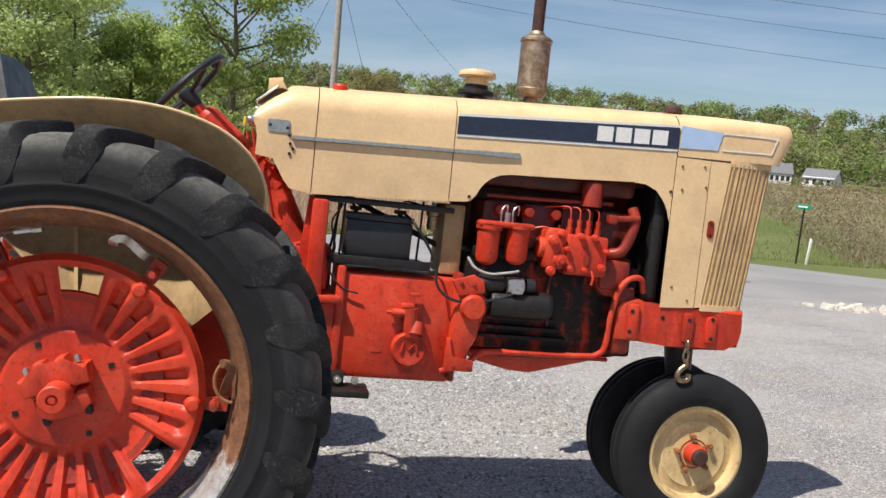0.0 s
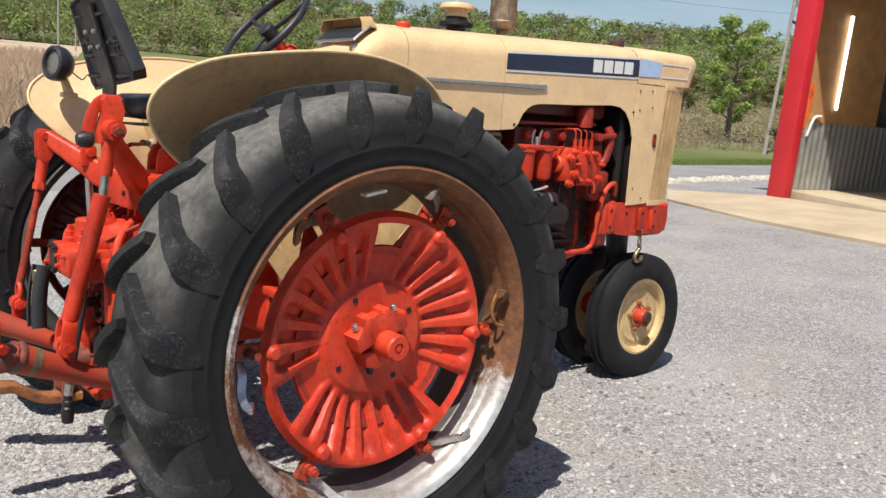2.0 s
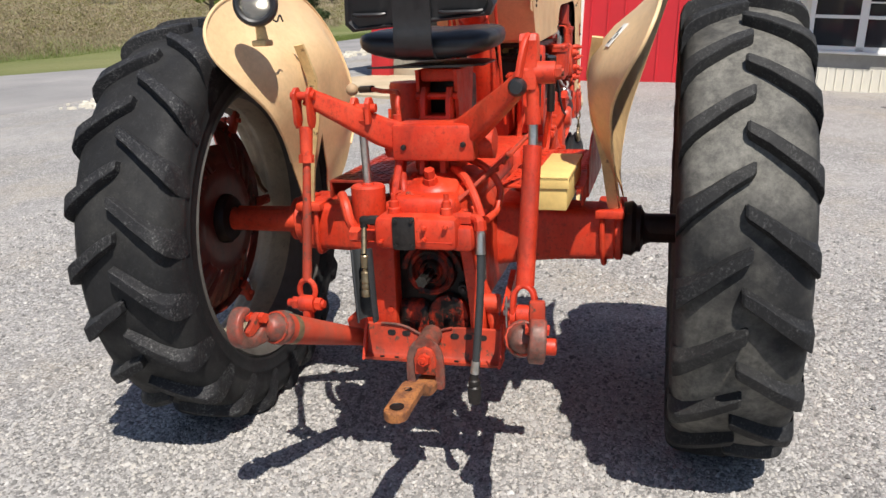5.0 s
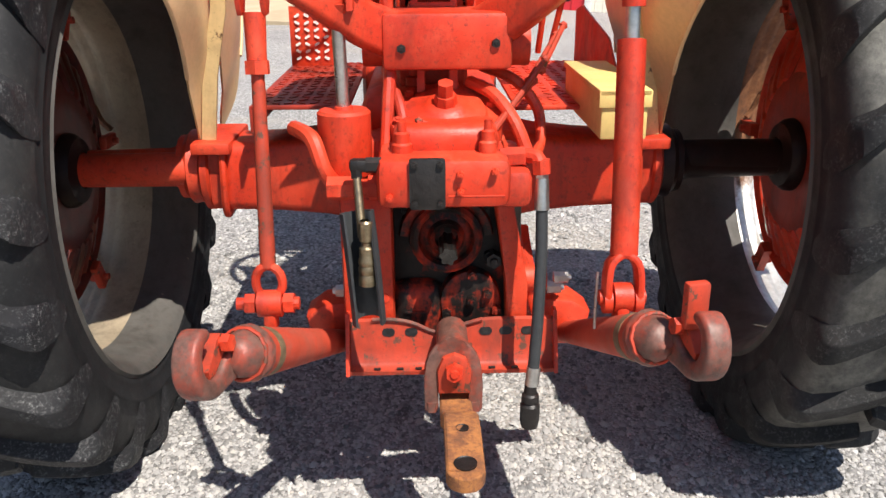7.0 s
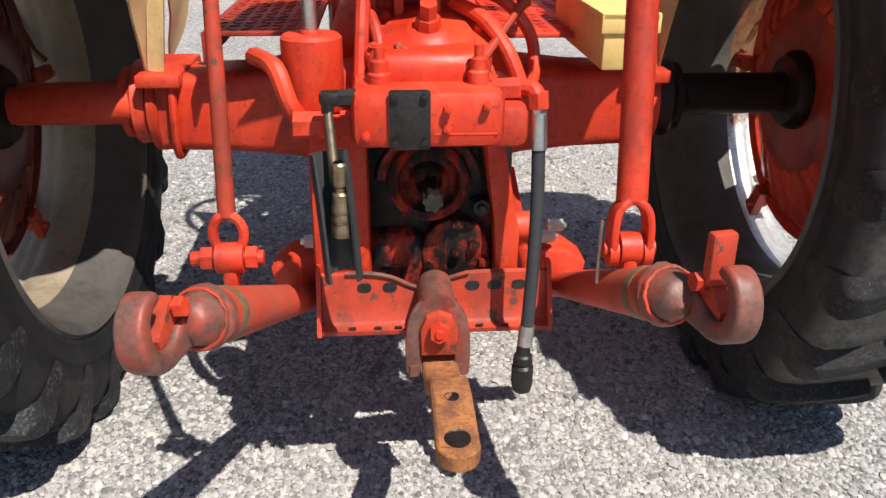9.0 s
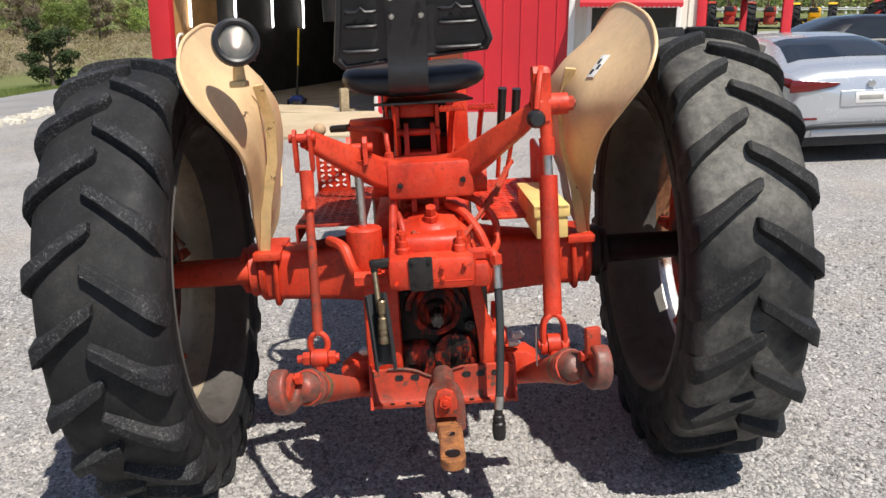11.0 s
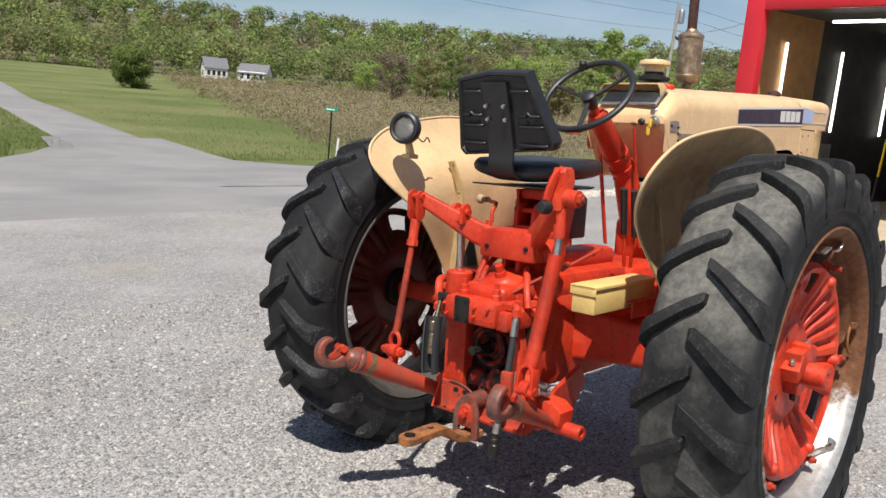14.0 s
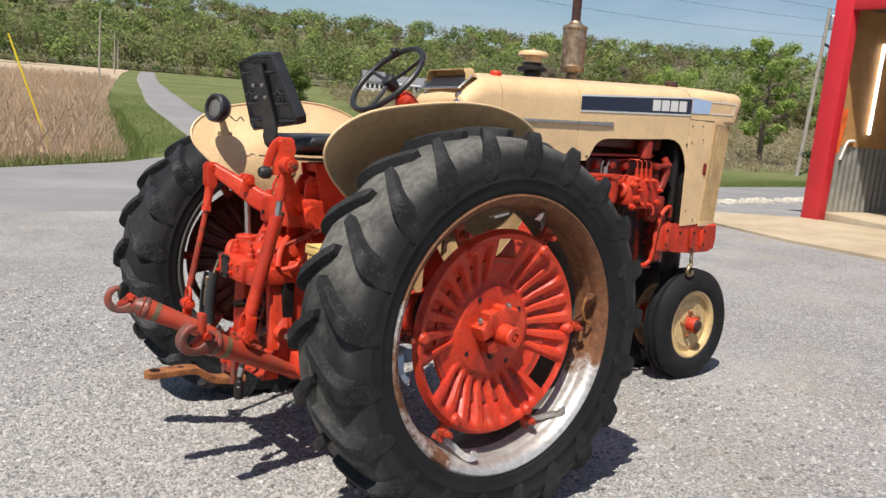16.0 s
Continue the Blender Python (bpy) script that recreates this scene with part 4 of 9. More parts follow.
part("front_pedestal", bm, black_iron, tractor, "greasy black front pedestal")


# -- hood: shells of cross-sections from the dash to the nose
def hood_section(x, half, top, low, shoulder=0.10, crown=0.02):
    pts = [(-half, low), (-half, low + (top - low) * 0.5), (-half * 0.997, top - shoulder)]
    for k in range(1, 7):
        a = math.pi / 2 * k / 6
        pts.append((-half + shoulder * (1 - math.cos(a)), top - shoulder + shoulder * math.sin(a)))
    pts.append((0, top + crown))
    return [Vector((x, CY + y, z)) for y, z in pts] + [Vector((x, CY - y, z)) for y, z in pts[-2::-1]]


HALF = 0.208


def top_at(x):
    return 1.805 + (x - 0.55) * 0.050 - 0.012 * ease(x, 2.4, 2.8)


bm = bmesh.new()
rows = sheet(bm, [hood_section(x, HALF, t, b, s) for x, t, b, s in ((0.458, 1.685, 1.645, 0.035), (0.475, 1.712, 1.61, 0.06), (0.53, 1.76, 1.53, 0.08), (0.590, 1.803, 1.43, 0.10), (0.615, 1.808, 1.40, 0.10), (0.700, 1.812, 1.385, 0.10))])
bm.faces.new(rows[0])
thicken(bm, 0.004)
cowl = part("cowl", bm, cream_paint, tractor, "cream dash cowl at the rear of the hood")
bm = bmesh.new()
sheet(bm, [[(x, CY + HALF * f, z) for f in (-0.985, -0.5, 0.0, 0.5, 0.985)] for x, z in ((0.462, 1.650), (0.480, 1.608), (0.534, 1.530), (0.594, 1.432), (0.620, 1.402), (0.690, 1.388))])
thicken(bm, 0.004)
part("cowl_panel", bm, cream_paint, tractor, "cream sloping panel under the dash")
bm = bmesh.new()
rows = sheet(bm, [hood_section(x, HALF, top_at(x), 1.385 + 0.045 * (x - 0.7)) for x in (0.704, 0.9, 1.1, 1.262)])
thicken(bm, 0.004)
part("tank_cover", bm, cream_paint, tractor, "cream hood panel over the fuel tank")
bm = bmesh.new()
low = [(1.266, 1.412), (1.34, 1.418), (1.358, 1.425), (1.375, 1.445), (1.40, 1.49), (1.43, 1.52), (1.47, 1.540), (1.52, 1.548), (1.8, 1.560), (2.06, 1.575), (2.12, 1.57), (2.17, 1.548), (2.205, 1.51), (2.228, 1.47), (2.244, 1.42)]
sheet(bm, [hood_section(x, HALF, top_at(x), z) for x, z in low])
thicken(bm, 0.004)
part("hood", bm, cream_paint, tractor, "cream engine hood with an arched side opening")
bm = bmesh.new()
rows = sheet(bm, [hood_section(x, HALF - d, top_at(x) - f, 1.706 + 0.02 * (x - 2.25), 0.098 - 0.034 * ease(x, 2.25, 2.45)) for x, d, f in ((2.248, 0, 0), (2.32, 0, 0), (2.4, 0, 0), (2.55, 0, 0), (2.66, 0, 0), (2.73, 0.002, 0), (2.77, 0.007, 0.001), (2.790, 0.014, 0.004), (2.802, 0.026, 0.011), (2.806, 0.048, 0.028))])
bmesh.ops.recalc_face_normals(bm, faces=bm.faces)
for v in bm.verts:
    v.co.x -= max(0.0, 1.84 - v.co.z) * 0.42 * ease(v.co.x, 2.66, 2.78)
end = bm.verts.new((2.785, CY, 1.78))
for p, q in zip(rows[-1], rows[-1][1:]):
    bm.faces.new((p, q, end))
part("nose_cap", bm, cream_paint, tractor, "cream nose cap above the grille")
for s in (-1, 1):
    y = CY + s * HALF
    bm = bmesh.new()
    shape = [(2.2485, 1.045), (2.405, 1.055), (2.405, 1.702), (2.2485, 1.702)]
    plate(bm, shape, 0.005, Matrix.Translation((0, y + 0.0025, 0)) @ pose(0, 0, 0, 90, 0, 0))
    side_panel = part("side_panel", bm, cream_paint, tractor, "cream radiator side panel")
    bm = bmesh.new()
    plate(bm, [(2.409, 1.055), (2.442, 1.06), (2.515, 1.702), (2.409, 1.702)], 0.005, Matrix.Translation((0, y + 0.0025, 0)) @ pose(0, 0, 0, 90, 0, 0))
    part("side_panel", bm, cream_paint, tractor, "narrow cream side panel")
    if s < 0:
        bolts(side_panel, rust, [(2.275, y - 0.003, 1.665), (2.38, y - 0.003, 1.672), (2.285, y - 0.003, 1.565), (2.395, y - 0.003, 1.585), (2.37, y - 0.003, 1.085), (2.29, y - 0.003, 1.14)], (0, -1, 0), 0.006, 0.004)
        bm = bmesh.new()
        plate(bm, rounded(0.030, 0.078, 0.014), 0.004, Matrix.Translation((2.440, y - 0.0035, 1.405)) @ pose(0, 0, 0, 90, 0, 0))
        part("emblem", bm, dark_red, tractor, "small dark red emblem plate")
        bolts(tractor, black_iron, [(2.440, y - 0.008, 1.43), (2.440, y - 0.008, 1.38)], (0, -1, 0), 0.006, 0.004, "rivet")
# fluted grille wrapped round the front
bm = bmesh.new()
wrap = []
for k in range(121):
    f = k / 120
    side = -1 if f < 0.5 else 1
    g = abs(f - 0.5) * 2
    if g > 0.45:
        x, yy = 2.463 + (1 - g) / 0.55 * 0.212, HALF - 0.03 * (1 - (g - 0.45) / 0.55) ** 1.5
    else:
        x, yy = 2.675 + 0.02 * (1 - g / 0.45), (HALF - 0.03) * g / 0.45
    wave = 0.010 * math.cos(f * 2 * math.pi * 17)
    wrap.append((x + (wave if g <= 0.45 else wave * 0.3), yy * side, wave if g > 0.45 else 0))
sheet(bm, [[(x + lean, CY + (yy + (math.copysign(w, yy))) * (1 - 0.02 * f), z) for x, yy, w in wrap] for f, z, lean in ((1, 1.065, -0.03), (0.8, 1.25, -0.01), (0.4, 1.5, 0.015), (0, 1.70, 0.035))])
thicken(bm, 0.004)
part("grille", bm, cream_inner, tractor, "dusty cream fluted grille", smooth=60)
for z, lean in ((1.058, -0.03), (1.702, 0.036)):
    bm = bmesh.new()
    sweep(bm, [(x + lean, CY + yy * 1.02, z) for x, yy, w in wrap[::4]], [(-0.004, -0.014), (0.004, -0.014), (0.004, 0.014), (-0.004, 0.014)])
    part("grille_band", bm, cream_paint, tractor)
bm = bmesh.new()
box(bm, (2.28, CY - 0.185, 1.05), (2.37, CY + 0.185, 1.74), 0.01)
part("radiator", bm, black_iron, tractor, "black radiator core")
bm = bmesh.new()
lathe(bm, [(0.0, 0.03), (0.03, 0.028), (0.04, 0.018), (0.042, 0.0), (0.03, -0.02)], (2.30, CY, top_at(2.3) + 0.022), "z", 24)
part("radiator_cap", bm, pipe_rust, tractor, "rusty radiator cap")
# stripes and side badge: flat transfers on the hood
navy = plain("faded_navy_transfer", (0.018, 0.026, 0.05), 0.4, 0, 0.3, 40, 0.03)
white_transfer = plain("worn_white_transfer", (0.72, 0.70, 0.66), 0.45, 0, 0.1, 60, 0.03)
blue_transfer = plain("pale_blue_transfer", (0.40, 0.52, 0.72), 0.3, 0, 0.12, 9, 0.03)


def on_side(name, outline, material, label, lift=0.0022):
    bm = bmesh.new()
    plate(bm, outline, 0.0012, Matrix.Translation((0, CY - HALF - lift, 0)) @ pose(0, 0, 0, 90, 0, 0))
    return part(name, bm, material, tractor, label, smooth=0)


stripe_z = lambda x: 1.690 + 0.047 * (x - 1.268)
on_side("stripe_border", [(1.27, stripe_z(1.27) - 0.010), (2.244, stripe_z(2.244) - 0.010), (2.244, stripe_z(2.244) + 0.102), (1.27, stripe_z(1.27) + 0.084)], white_transfer, "thin white border of the stripe", 0.0020)
on_side("stripe", [(1.27, stripe_z(1.27)), (2.243, stripe_z(2.243)), (2.243, stripe_z(2.243) + 0.092), (1.27, stripe_z(1.27) + 0.073)], navy, "dark navy stripe", 0.0034)
# the maker's badge as four plain white blocks
for k in range(4):
    x0 = 1.872 + 0.083 * k
    z0 = stripe_z(x0) + 0.012
    on_side("badge_block", [(x0, z0), (x0 + 0.070, z0 + 0.003), (x0 + 0.070, z0 + 0.066), (x0, z0 + 0.063)], white_transfer, "plain white badge block", 0.0048)
on_side("nose_transfer", [(2.252, 1.742), (2.43, 1.750), (2.45, 1.828), (2.252, 1.838)], blue_transfer, "pale blue transfer on the nose")
for outline in ([(2.452, 1.750), (2.690, 1.758), (2.692, 1.764), (2.452, 1.756)], [(2.452, 1.824), (2.714, 1.829), (2.716, 1.835), (2.452, 1.830)], [(2.686, 1.764), (2.692, 1.764), (2.714, 1.829), (2.708, 1.829)]):
    on_side("nose_border", outline, white_transfer, "thin white transfer line")
bm = bmesh.new()
plate(bm, rounded(0.085, 0.048, 0.006), 0.002, Matrix.Translation((0.555, CY - HALF - 0.002, 1.64)) @ pose(0, 0, 0, 90, 0, 0))
part("data_plate", bm, steel, tractor, "bare metal data plate")
bolts(tractor, black_iron, [(0.522, CY - HALF - 0.004, 1.64), (0.59, CY - HALF - 0.004, 1.635), (0.60, CY - HALF - 0.001, 1.607), (0.605, CY - HALF - 0.001, 1.575), (0.617, CY - HALF - 0.001, 1.555), (0.605, CY - HALF - 0.001, 1.535), (1.348, CY - HALF - 0.002, 1.44), (2.235, CY - HALF - 0.002, 1.55)], (0, -1, 0), 0.007, 0.004, "screw")
# chrome moulding
bm = bmesh.new()
sweep(bm, [(0.61, CY - HALF - 0.006, 1.600), (0.8, CY - HALF - 0.006, 1.606), (1.262, CY - HALF - 0.006, 1.620)], [(-0.006, -0.010), (0.006, -0.006), (0.006, 0.006), (-0.006, 0.010)])
part("side_moulding", bm, steel, tractor, "dull chrome side moulding")
bm = bmesh.new()
sweep(bm, [(1.267, CY - HALF - 0.006, 1.620), (1.4, CY - HALF - 0.006, 1.624), (1.545, CY - HALF - 0.005, 1.628)], [[(-0.006, -0.010), (0.006, -0.006), (0.006, 0.006), (-0.006, 0.010)], [(-0.006, -0.012), (0.006, -0.008), (0.006, 0.008), (-0.006, 0.012)], [(-0.003, -0.013), (0.003, -0.011), (0.003, 0.011), (-0.003, 0.013)]])
part("side_moulding", bm, steel, tractor, "dull chrome side moulding")
# fuel cap, muffler, air pre-cleaner
bm = bmesh.new()
lathe(bm, [(0.0, 0.022), (0.026, 0.02), (0.032, 0.010), (0.03, -0.01)], (0.79, CY - 0.04, top_at(0.79) + 0.014), "z", 20)
part("fuel_cap", bm, red_paint, tractor, "red fuel cap")
bm = bmesh.new()
lathe(bm, [(0.034, -0.55), (0.034, -0.02), (0.060, -0.015), (0.072, 0.005), (0.076, 0.02), (0.076, 0.025), (0.072, 0.03), (0.072, 0.245), (0.077, 0.25), (0.077, 0.262), (0.070, 0.27), (0.04, 0.285), (0.032, 0.30)], (1.71, 0.37, 1.955), "z", 40)
muffler = part("muffler", bm, muffler_metal, tractor, "scorched steel upright muffler")
bm = bmesh.new()
lathe(bm, [(0.028, 0.0), (0.029, 0.45), (0.026, 0.45), (0.025, 0.0)], (1.71, 0.37, 2.25), "z", 24)
part("exhaust_pipe", bm, pipe_rust, tractor, "rusty brown exhaust pipe")
bm = bmesh.new()
lathe(bm, [(0.05, -0.30), (0.052, -0.045), (0.086, -0.040), (0.091, -0.032), (0.090, -0.016), (0.066, -0.006), (0.058, 0.0), (0.056, 0.018), (0.05, 0.05)], (1.46, 0.46, 1.965), "z", 40)
part("pre_cleaner_base", bm, black_iron, tractor, "black air cleaner stack")
bm = bmesh.new()
lathe(bm, [(0.060, 0.014), (0.061, 0.020), (0.050, 0.050), (0.082, 0.049), (0.091, 0.054), (0.092, 0.066), (0.086, 0.077), (0.066, 0.084), (0.034, 0.088), (0.0, 0.090)], (1.46, 0.46, 1.965), "z", 40)
for dx in (-0.008, 0.008):
    rod(bm, (1.46 + dx, 0.46, 2.05), (1.46 + dx, 0.46, 2.066), 0.004, None, 8)
part("pre_cleaner_cap", bm, cream_paint, tractor, "cream mushroom air cleaner cap")

# -- dash
bm = bmesh.new()
box(bm, (-0.155, -0.055, -0.004), (0.155, 0.055, 0.006), 0.03, m=Matrix.Translation((0.500, CY - 0.005, 1.765)) @ pose(0, 0, 0, 0, -40, 0) @ pose(0, 0, 0, 0, 0, 90), seg=3)
part("instrument_panel", bm, steel, tractor, "chrome-edged instrument panel")
bm = bmesh.new()
box(bm, (-0.142, -0.043, 0.0), (0.142, 0.043, 0.009), 0.02, m=Matrix.Translation((0.500, CY - 0.005, 1.765)) @ pose(0, 0, 0, 0, -40, 0) @ pose(0, 0, 0, 0, 0, 90), seg=2)
panel_glass = part("dial_glass", bm, black_plastic, tractor, "dark dial glass")
bm = bmesh.new()
grid = []
for k in range(13):
    a = math.pi * k / 12
    y = CY + 0.01 - 0.165 * math.cos(a) * (1 if abs(math.cos(a)) < 0.9 else 1)
    rise = 0.055 * min(1.0, math.sin(a) * 2.2)
    grid.append([(0.575, y, 1.790), (0.555, y, 1.795 + rise * 0.8), (0.50, y, 1.775 + rise)])
sheet(bm, grid)
thicken(bm, 0.004)
part("dash_visor", bm, cream_inner, tractor, "tan visor over the dials")
for name, y, z, r, mat, label in (("key_switch", -0.10, 1.655, 0.026, steel, "chrome key switch"), ("knob", -0.035, 1.652, 0.016, black_plastic, "black pull knob"), ("knob", 0.005, 1.642, 0.009, brass, "brass pull knob"), ("light_switch", -0.085, 1.70, 0.02, steel, "chrome light switch")):
    bm = bmesh.new()
    lathe(bm, [(0.0, -0.03), (r * 0.6, -0.03), (r * 0.65, -0.018), (r, -0.014), (r, -0.002), (r * 0.9, 0.03)], (0.462 if z < 1.69 else 0.485, y, z), "x", 20)
    part(name, bm, mat, tractor, label)
bm = bmesh.new()
box(bm, (0.415, -0.104, 1.625), (0.425, -0.088, 1.665), 0.003)
box(bm, (0.418, -0.098, 1.59), (0.422, -0.080, 1.63), 0.002)
part("ignition_key", bm, plain("yellow_tag", (0.75, 0.5, 0.04), 0.5), tractor, "yellow key tag")

# -- steering
bm = bmesh.new()
axis = Vector((-0.755, -0.0, 0.655)).normalized()
hub = Vector((0.175, 0.085, 1.735))
q = axis.to_track_quat("Z", "Y").to_matrix().to_4x4()
m = Matrix.Translation(hub) @ q
ring = [m @ Vector((0.208 * math.cos(a), 0.208 * math.sin(a), 0.02)) for a in (2 * math.pi * k / 64 for k in range(64))]
sweep(bm, ring, circle(0.0145, 10), closed=True)
steering = part("steering_wheel", bm, black_plastic, tractor, "black three-spoke steering wheel")
bm = bmesh.new()
lathe(bm, [(0.0, 0.03), (0.022, 0.03), (0.034, 0.022), (0.036, 0.0), (0.028, -0.04), (0.02, -0.06)], (0, 0, 0), "z", 24)
bmesh.ops.transform(bm, matrix=m, verts=bm.verts)
part("hub", bm, black_plastic, steering)
for k in range(3):
    bm = bmesh.new()
    a = 2 * math.pi * k / 3 + 0.75
    sweep(bm, [m @ Vector((r * math.cos(a), r * math.sin(a), z)) for r, z in ((0.02, 0.0), (0.09, 0.002), (0.17, 0.012), (0.206, 0.02))], circle(0.011, 8, 0.8))
    part("spoke", bm, black_plastic, steering)
bm = bmesh.new()
lathe(bm, [(0.0, 0.03), (0.016, 0.026), (0.02, 0.012), (0.014, 0.0), (0.010, -0.012)], m @ Vector((-0.10, 0.167, 0.035)), "z", 16)
part("spinner_knob", bm, black_plastic, steering, "round spinner knob")
bm = bmesh.new()
rod(bm, hub - axis * 0.03, (0.66, 0.085, 1.25), 0.022, None, 16)
part("steering_shaft", bm, red_paint, tractor)
bm = bmesh.new()
rod(bm, hub - axis * 0.09, hub - axis * 0.115, 0.036, 0.050, 24)
rod(bm, hub - axis * 0.115, hub - axis * 0.52, 0.050, 0.056, 24)
for reach in (0.36, 0.44, 0.50):
    rod(bm, hub - axis * reach, hub - axis * (reach + 0.022), 0.062, 0.062, 24)
rod(bm, hub - axis * 0.50, (0.72, 0.07, 1.04), 0.058, 0.075, 24)
box(bm, (0.64, -0.03, 0.98), (0.82, 0.17, 1.18), 0.03)
part("steering_column", bm, red_paint, tractor, "red tapered steering column")
bm = bmesh.new()
tube(bm, [(0.30, 0.14, 1.61), (0.24, 0.20, 1.58), (0.20, 0.27, 1.60)], 0.006)
bmesh.ops.create_icosphere(bm, subdivisions=2, radius=0.012, matrix=Matrix.Translation((0.20, 0.27, 1.60)))
part("throttle_lever", bm, red_paint, tractor, "red throttle lever")
for y, x in ((0.17, 0.42), (0.20, 0.46), (-0.0, 0.45)):
    bm = bmesh.new()
    rod(bm, (x, y, 1.62), (x + 0.12, y - 0.02, 1.05), 0.007, None, 8)
    part("control_rod", bm, red_paint, tractor)

# -- fenders
def fender(cy, s, web_at=0.500, lip=0.0):
    """A clamshell fender beside a rear wheel: a web that flares outward over the tyre. s: +1 for the one on the +y side."""
    rim = [(-0.03, 0.80, 0.60), (-0.12, 0.93, 0.588), (-0.24, 1.08, 0.575), (-0.38, 1.21, 0.580), (-0.50, 1.31, 0.62), (-0.56, 1.40, 0.67), (-0.53, 1.485, 0.705), (-0.40, 1.56, 0.722), (-0.18, 1.605, 0.735), (0.04, 1.628, 0.745), (0.24, 1.615, 0.745), (0.41, 1.555, 0.735), (0.52, 1.44, 0.70), (0.555, 1.27, 0.645), (0.50, 1.08, 0.59), (0.34, 0.90, 0.575), (0.20, 0.80, 0.60)]
    line = smooth_path(rim, 4)
    bm = bmesh.new()
    grid = []
    for p in line:
        row = []
        for v in (0.0, 0.2, 0.4, 0.55, 0.68, 0.78, 0.86, 0.92, 0.965, 1.0):
            x, z = 0.05 + (p.x - 0.05) * v, 1.08 + (p.y - 1.08) * v
            web = web_at + (0.575 - web_at) * ease(1.25 - z, 0.0, 0.42)
            f = min(1.0, max(0.0, (v - 0.60) / 0.40))
            y = web + (p.z - lip * ease(z, 0.95, 1.3) - web) * (1.35 * f - 0.35 * f * f)
            row.append((x, cy + s * y, z))
        grid.append(row)
    sheet(bm, grid)
    bmesh.ops.remove_doubles(bm, verts=bm.verts, dist=1e-4)
    thicken(bm, 0.005)
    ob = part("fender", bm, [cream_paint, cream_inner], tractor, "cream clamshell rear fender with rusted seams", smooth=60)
    # faces turned to the tyre and downward take the darker cream
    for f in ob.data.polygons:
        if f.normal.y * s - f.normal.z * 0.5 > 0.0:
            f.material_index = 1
    bm = bmesh.new()
    sweep(bm, [(p.x, cy + s * (p.z - lip * ease(p.y, 0.95, 1.3)), p.y) for p in line[6:-6]], circle(0.006, 8))
    part("rolled_edge", bm, cream_paint, ob)
    # bracket and pressed seam on the web
    bm = bmesh.new()
    box(bm, (-0.10, cy + s * 0.565 - 0.05, 0.80), (0.16, cy + s * 0.565 + 0.05, 0.83), 0.006)
    part("fender_bracket", bm, red_paint, ob, "red bracket on the axle")
    bm = bmesh.new()
    sweep(bm, [(-0.05, cy + s * 0.575, 0.83), (-0.07, cy + s * 0.550, 1.00), (-0.09, cy + s * 0.510, 1.16), (-0.12, cy + s * 0.499, 1.30), (-0.17, cy + s * 0.520, 1.42)], [(-0.018, -0.006), (0.018, -0.006), (0.018, 0.006), (-0.018, 0.006)])
    part("seam_strip", bm, chipped_cream, ob, "rusted cream seam strip")
    return ob


right_fender = fender(CY, -1)
left_fender = fender(CY, 1, 0.530, 0.030)
# the sticker lies on the fender's curved skin
near = min((f for f in right_fender.data.polygons if f.material_index == 0), key=lambda f: (f.center - Vector((-0.33, -0.44, 1.50))).length)
spot, normal = near.center.copy(), near.normal.copy()
bm = bmesh.new()
box(bm, (-0.022, -0.045, 0.001), (0.022, 0.045, 0.004), 0.001, m=Matrix.Translation(spot) @ normal.to_track_quat("Z", "Y").to_matrix().to_4x4())
sticker = part("sticker", bm, white_transfer, tractor, "small white sticker on the fender")
for dx, dy in ((-0.008, 0.018), (0.010, -0.004), (-0.010, -0.024)):
    bm = bmesh.new()
    box(bm, (dx - 0.007, dy - 0.010, 0.004), (dx + 0.007, dy + 0.010, 0.0048), 0.0, m=Matrix.Translation(spot) @ normal.to_track_quat("Z", "Y").to_matrix().to_4x4())
    part("print_bar", bm, black_plastic, sticker, "dark print block")
# round work lamp on the left fender
lampway = Vector((-0.93, -0.28, 0.10)).normalized()
lq = Matrix.Translation((-0.49, 0.573, 1.555)) @ lampway.to_track_quat("Z", "Y").to_matrix().to_4x4()
bm = bmesh.new()
lathe(bm, [(0.047, 0.008), (0.050, 0.022), (0.058, 0.026), (0.067, 0.020), (0.070, 0.006), (0.069, -0.014), (0.062, -0.030), (0.045, -0.05), (0.02, -0.064), (0.0, -0.066)], (0, 0, 0), "z", 36)
bmesh.ops.transform(bm, matrix=lq, verts=bm.verts)
work_lamp = part("work_lamp", bm, black_plastic, tractor, "round black rubber work lamp")
lens_glass = Mat("ribbed_lamp_glass", (0.36, 0.33, 0.28), 0.10, 0.75)
lens_glass.bump(lens_glass.noise(60, 2, 0.5, (1, 1, 8)), 0.4, 0.01)
bm = bmesh.new()
lathe(bm, [(0.0, 0.020), (0.03, 0.017), (0.047, 0.011), (0.049, 0.006)], (0, 0, 0), "z", 36)
bmesh.ops.transform(bm, matrix=lq, verts=bm.verts)
part("lens", bm, lens_glass.m, work_lamp, "ribbed glass lens")
bm = bmesh.new()
rod(bm, (-0.465, 0.578, 1.51), (-0.44, 0.583, 1.44), 0.014, 0.020, 12)
box(bm, (-0.47, 0.56, 1.425), (-0.41, 0.61, 1.445), 0.006)
part("lamp_bracket", bm, chipped_cream, work_lamp)
bm = bmesh.new()
tube(bm, [(-0.44, 0.56, 1.53), (-0.40, 0.55, 1.50), (-0.38, 0.545, 1.52), (-0.36, 0.545, 1.50)], 0.003, 6)
part("wire", bm, black_plastic, work_lamp)

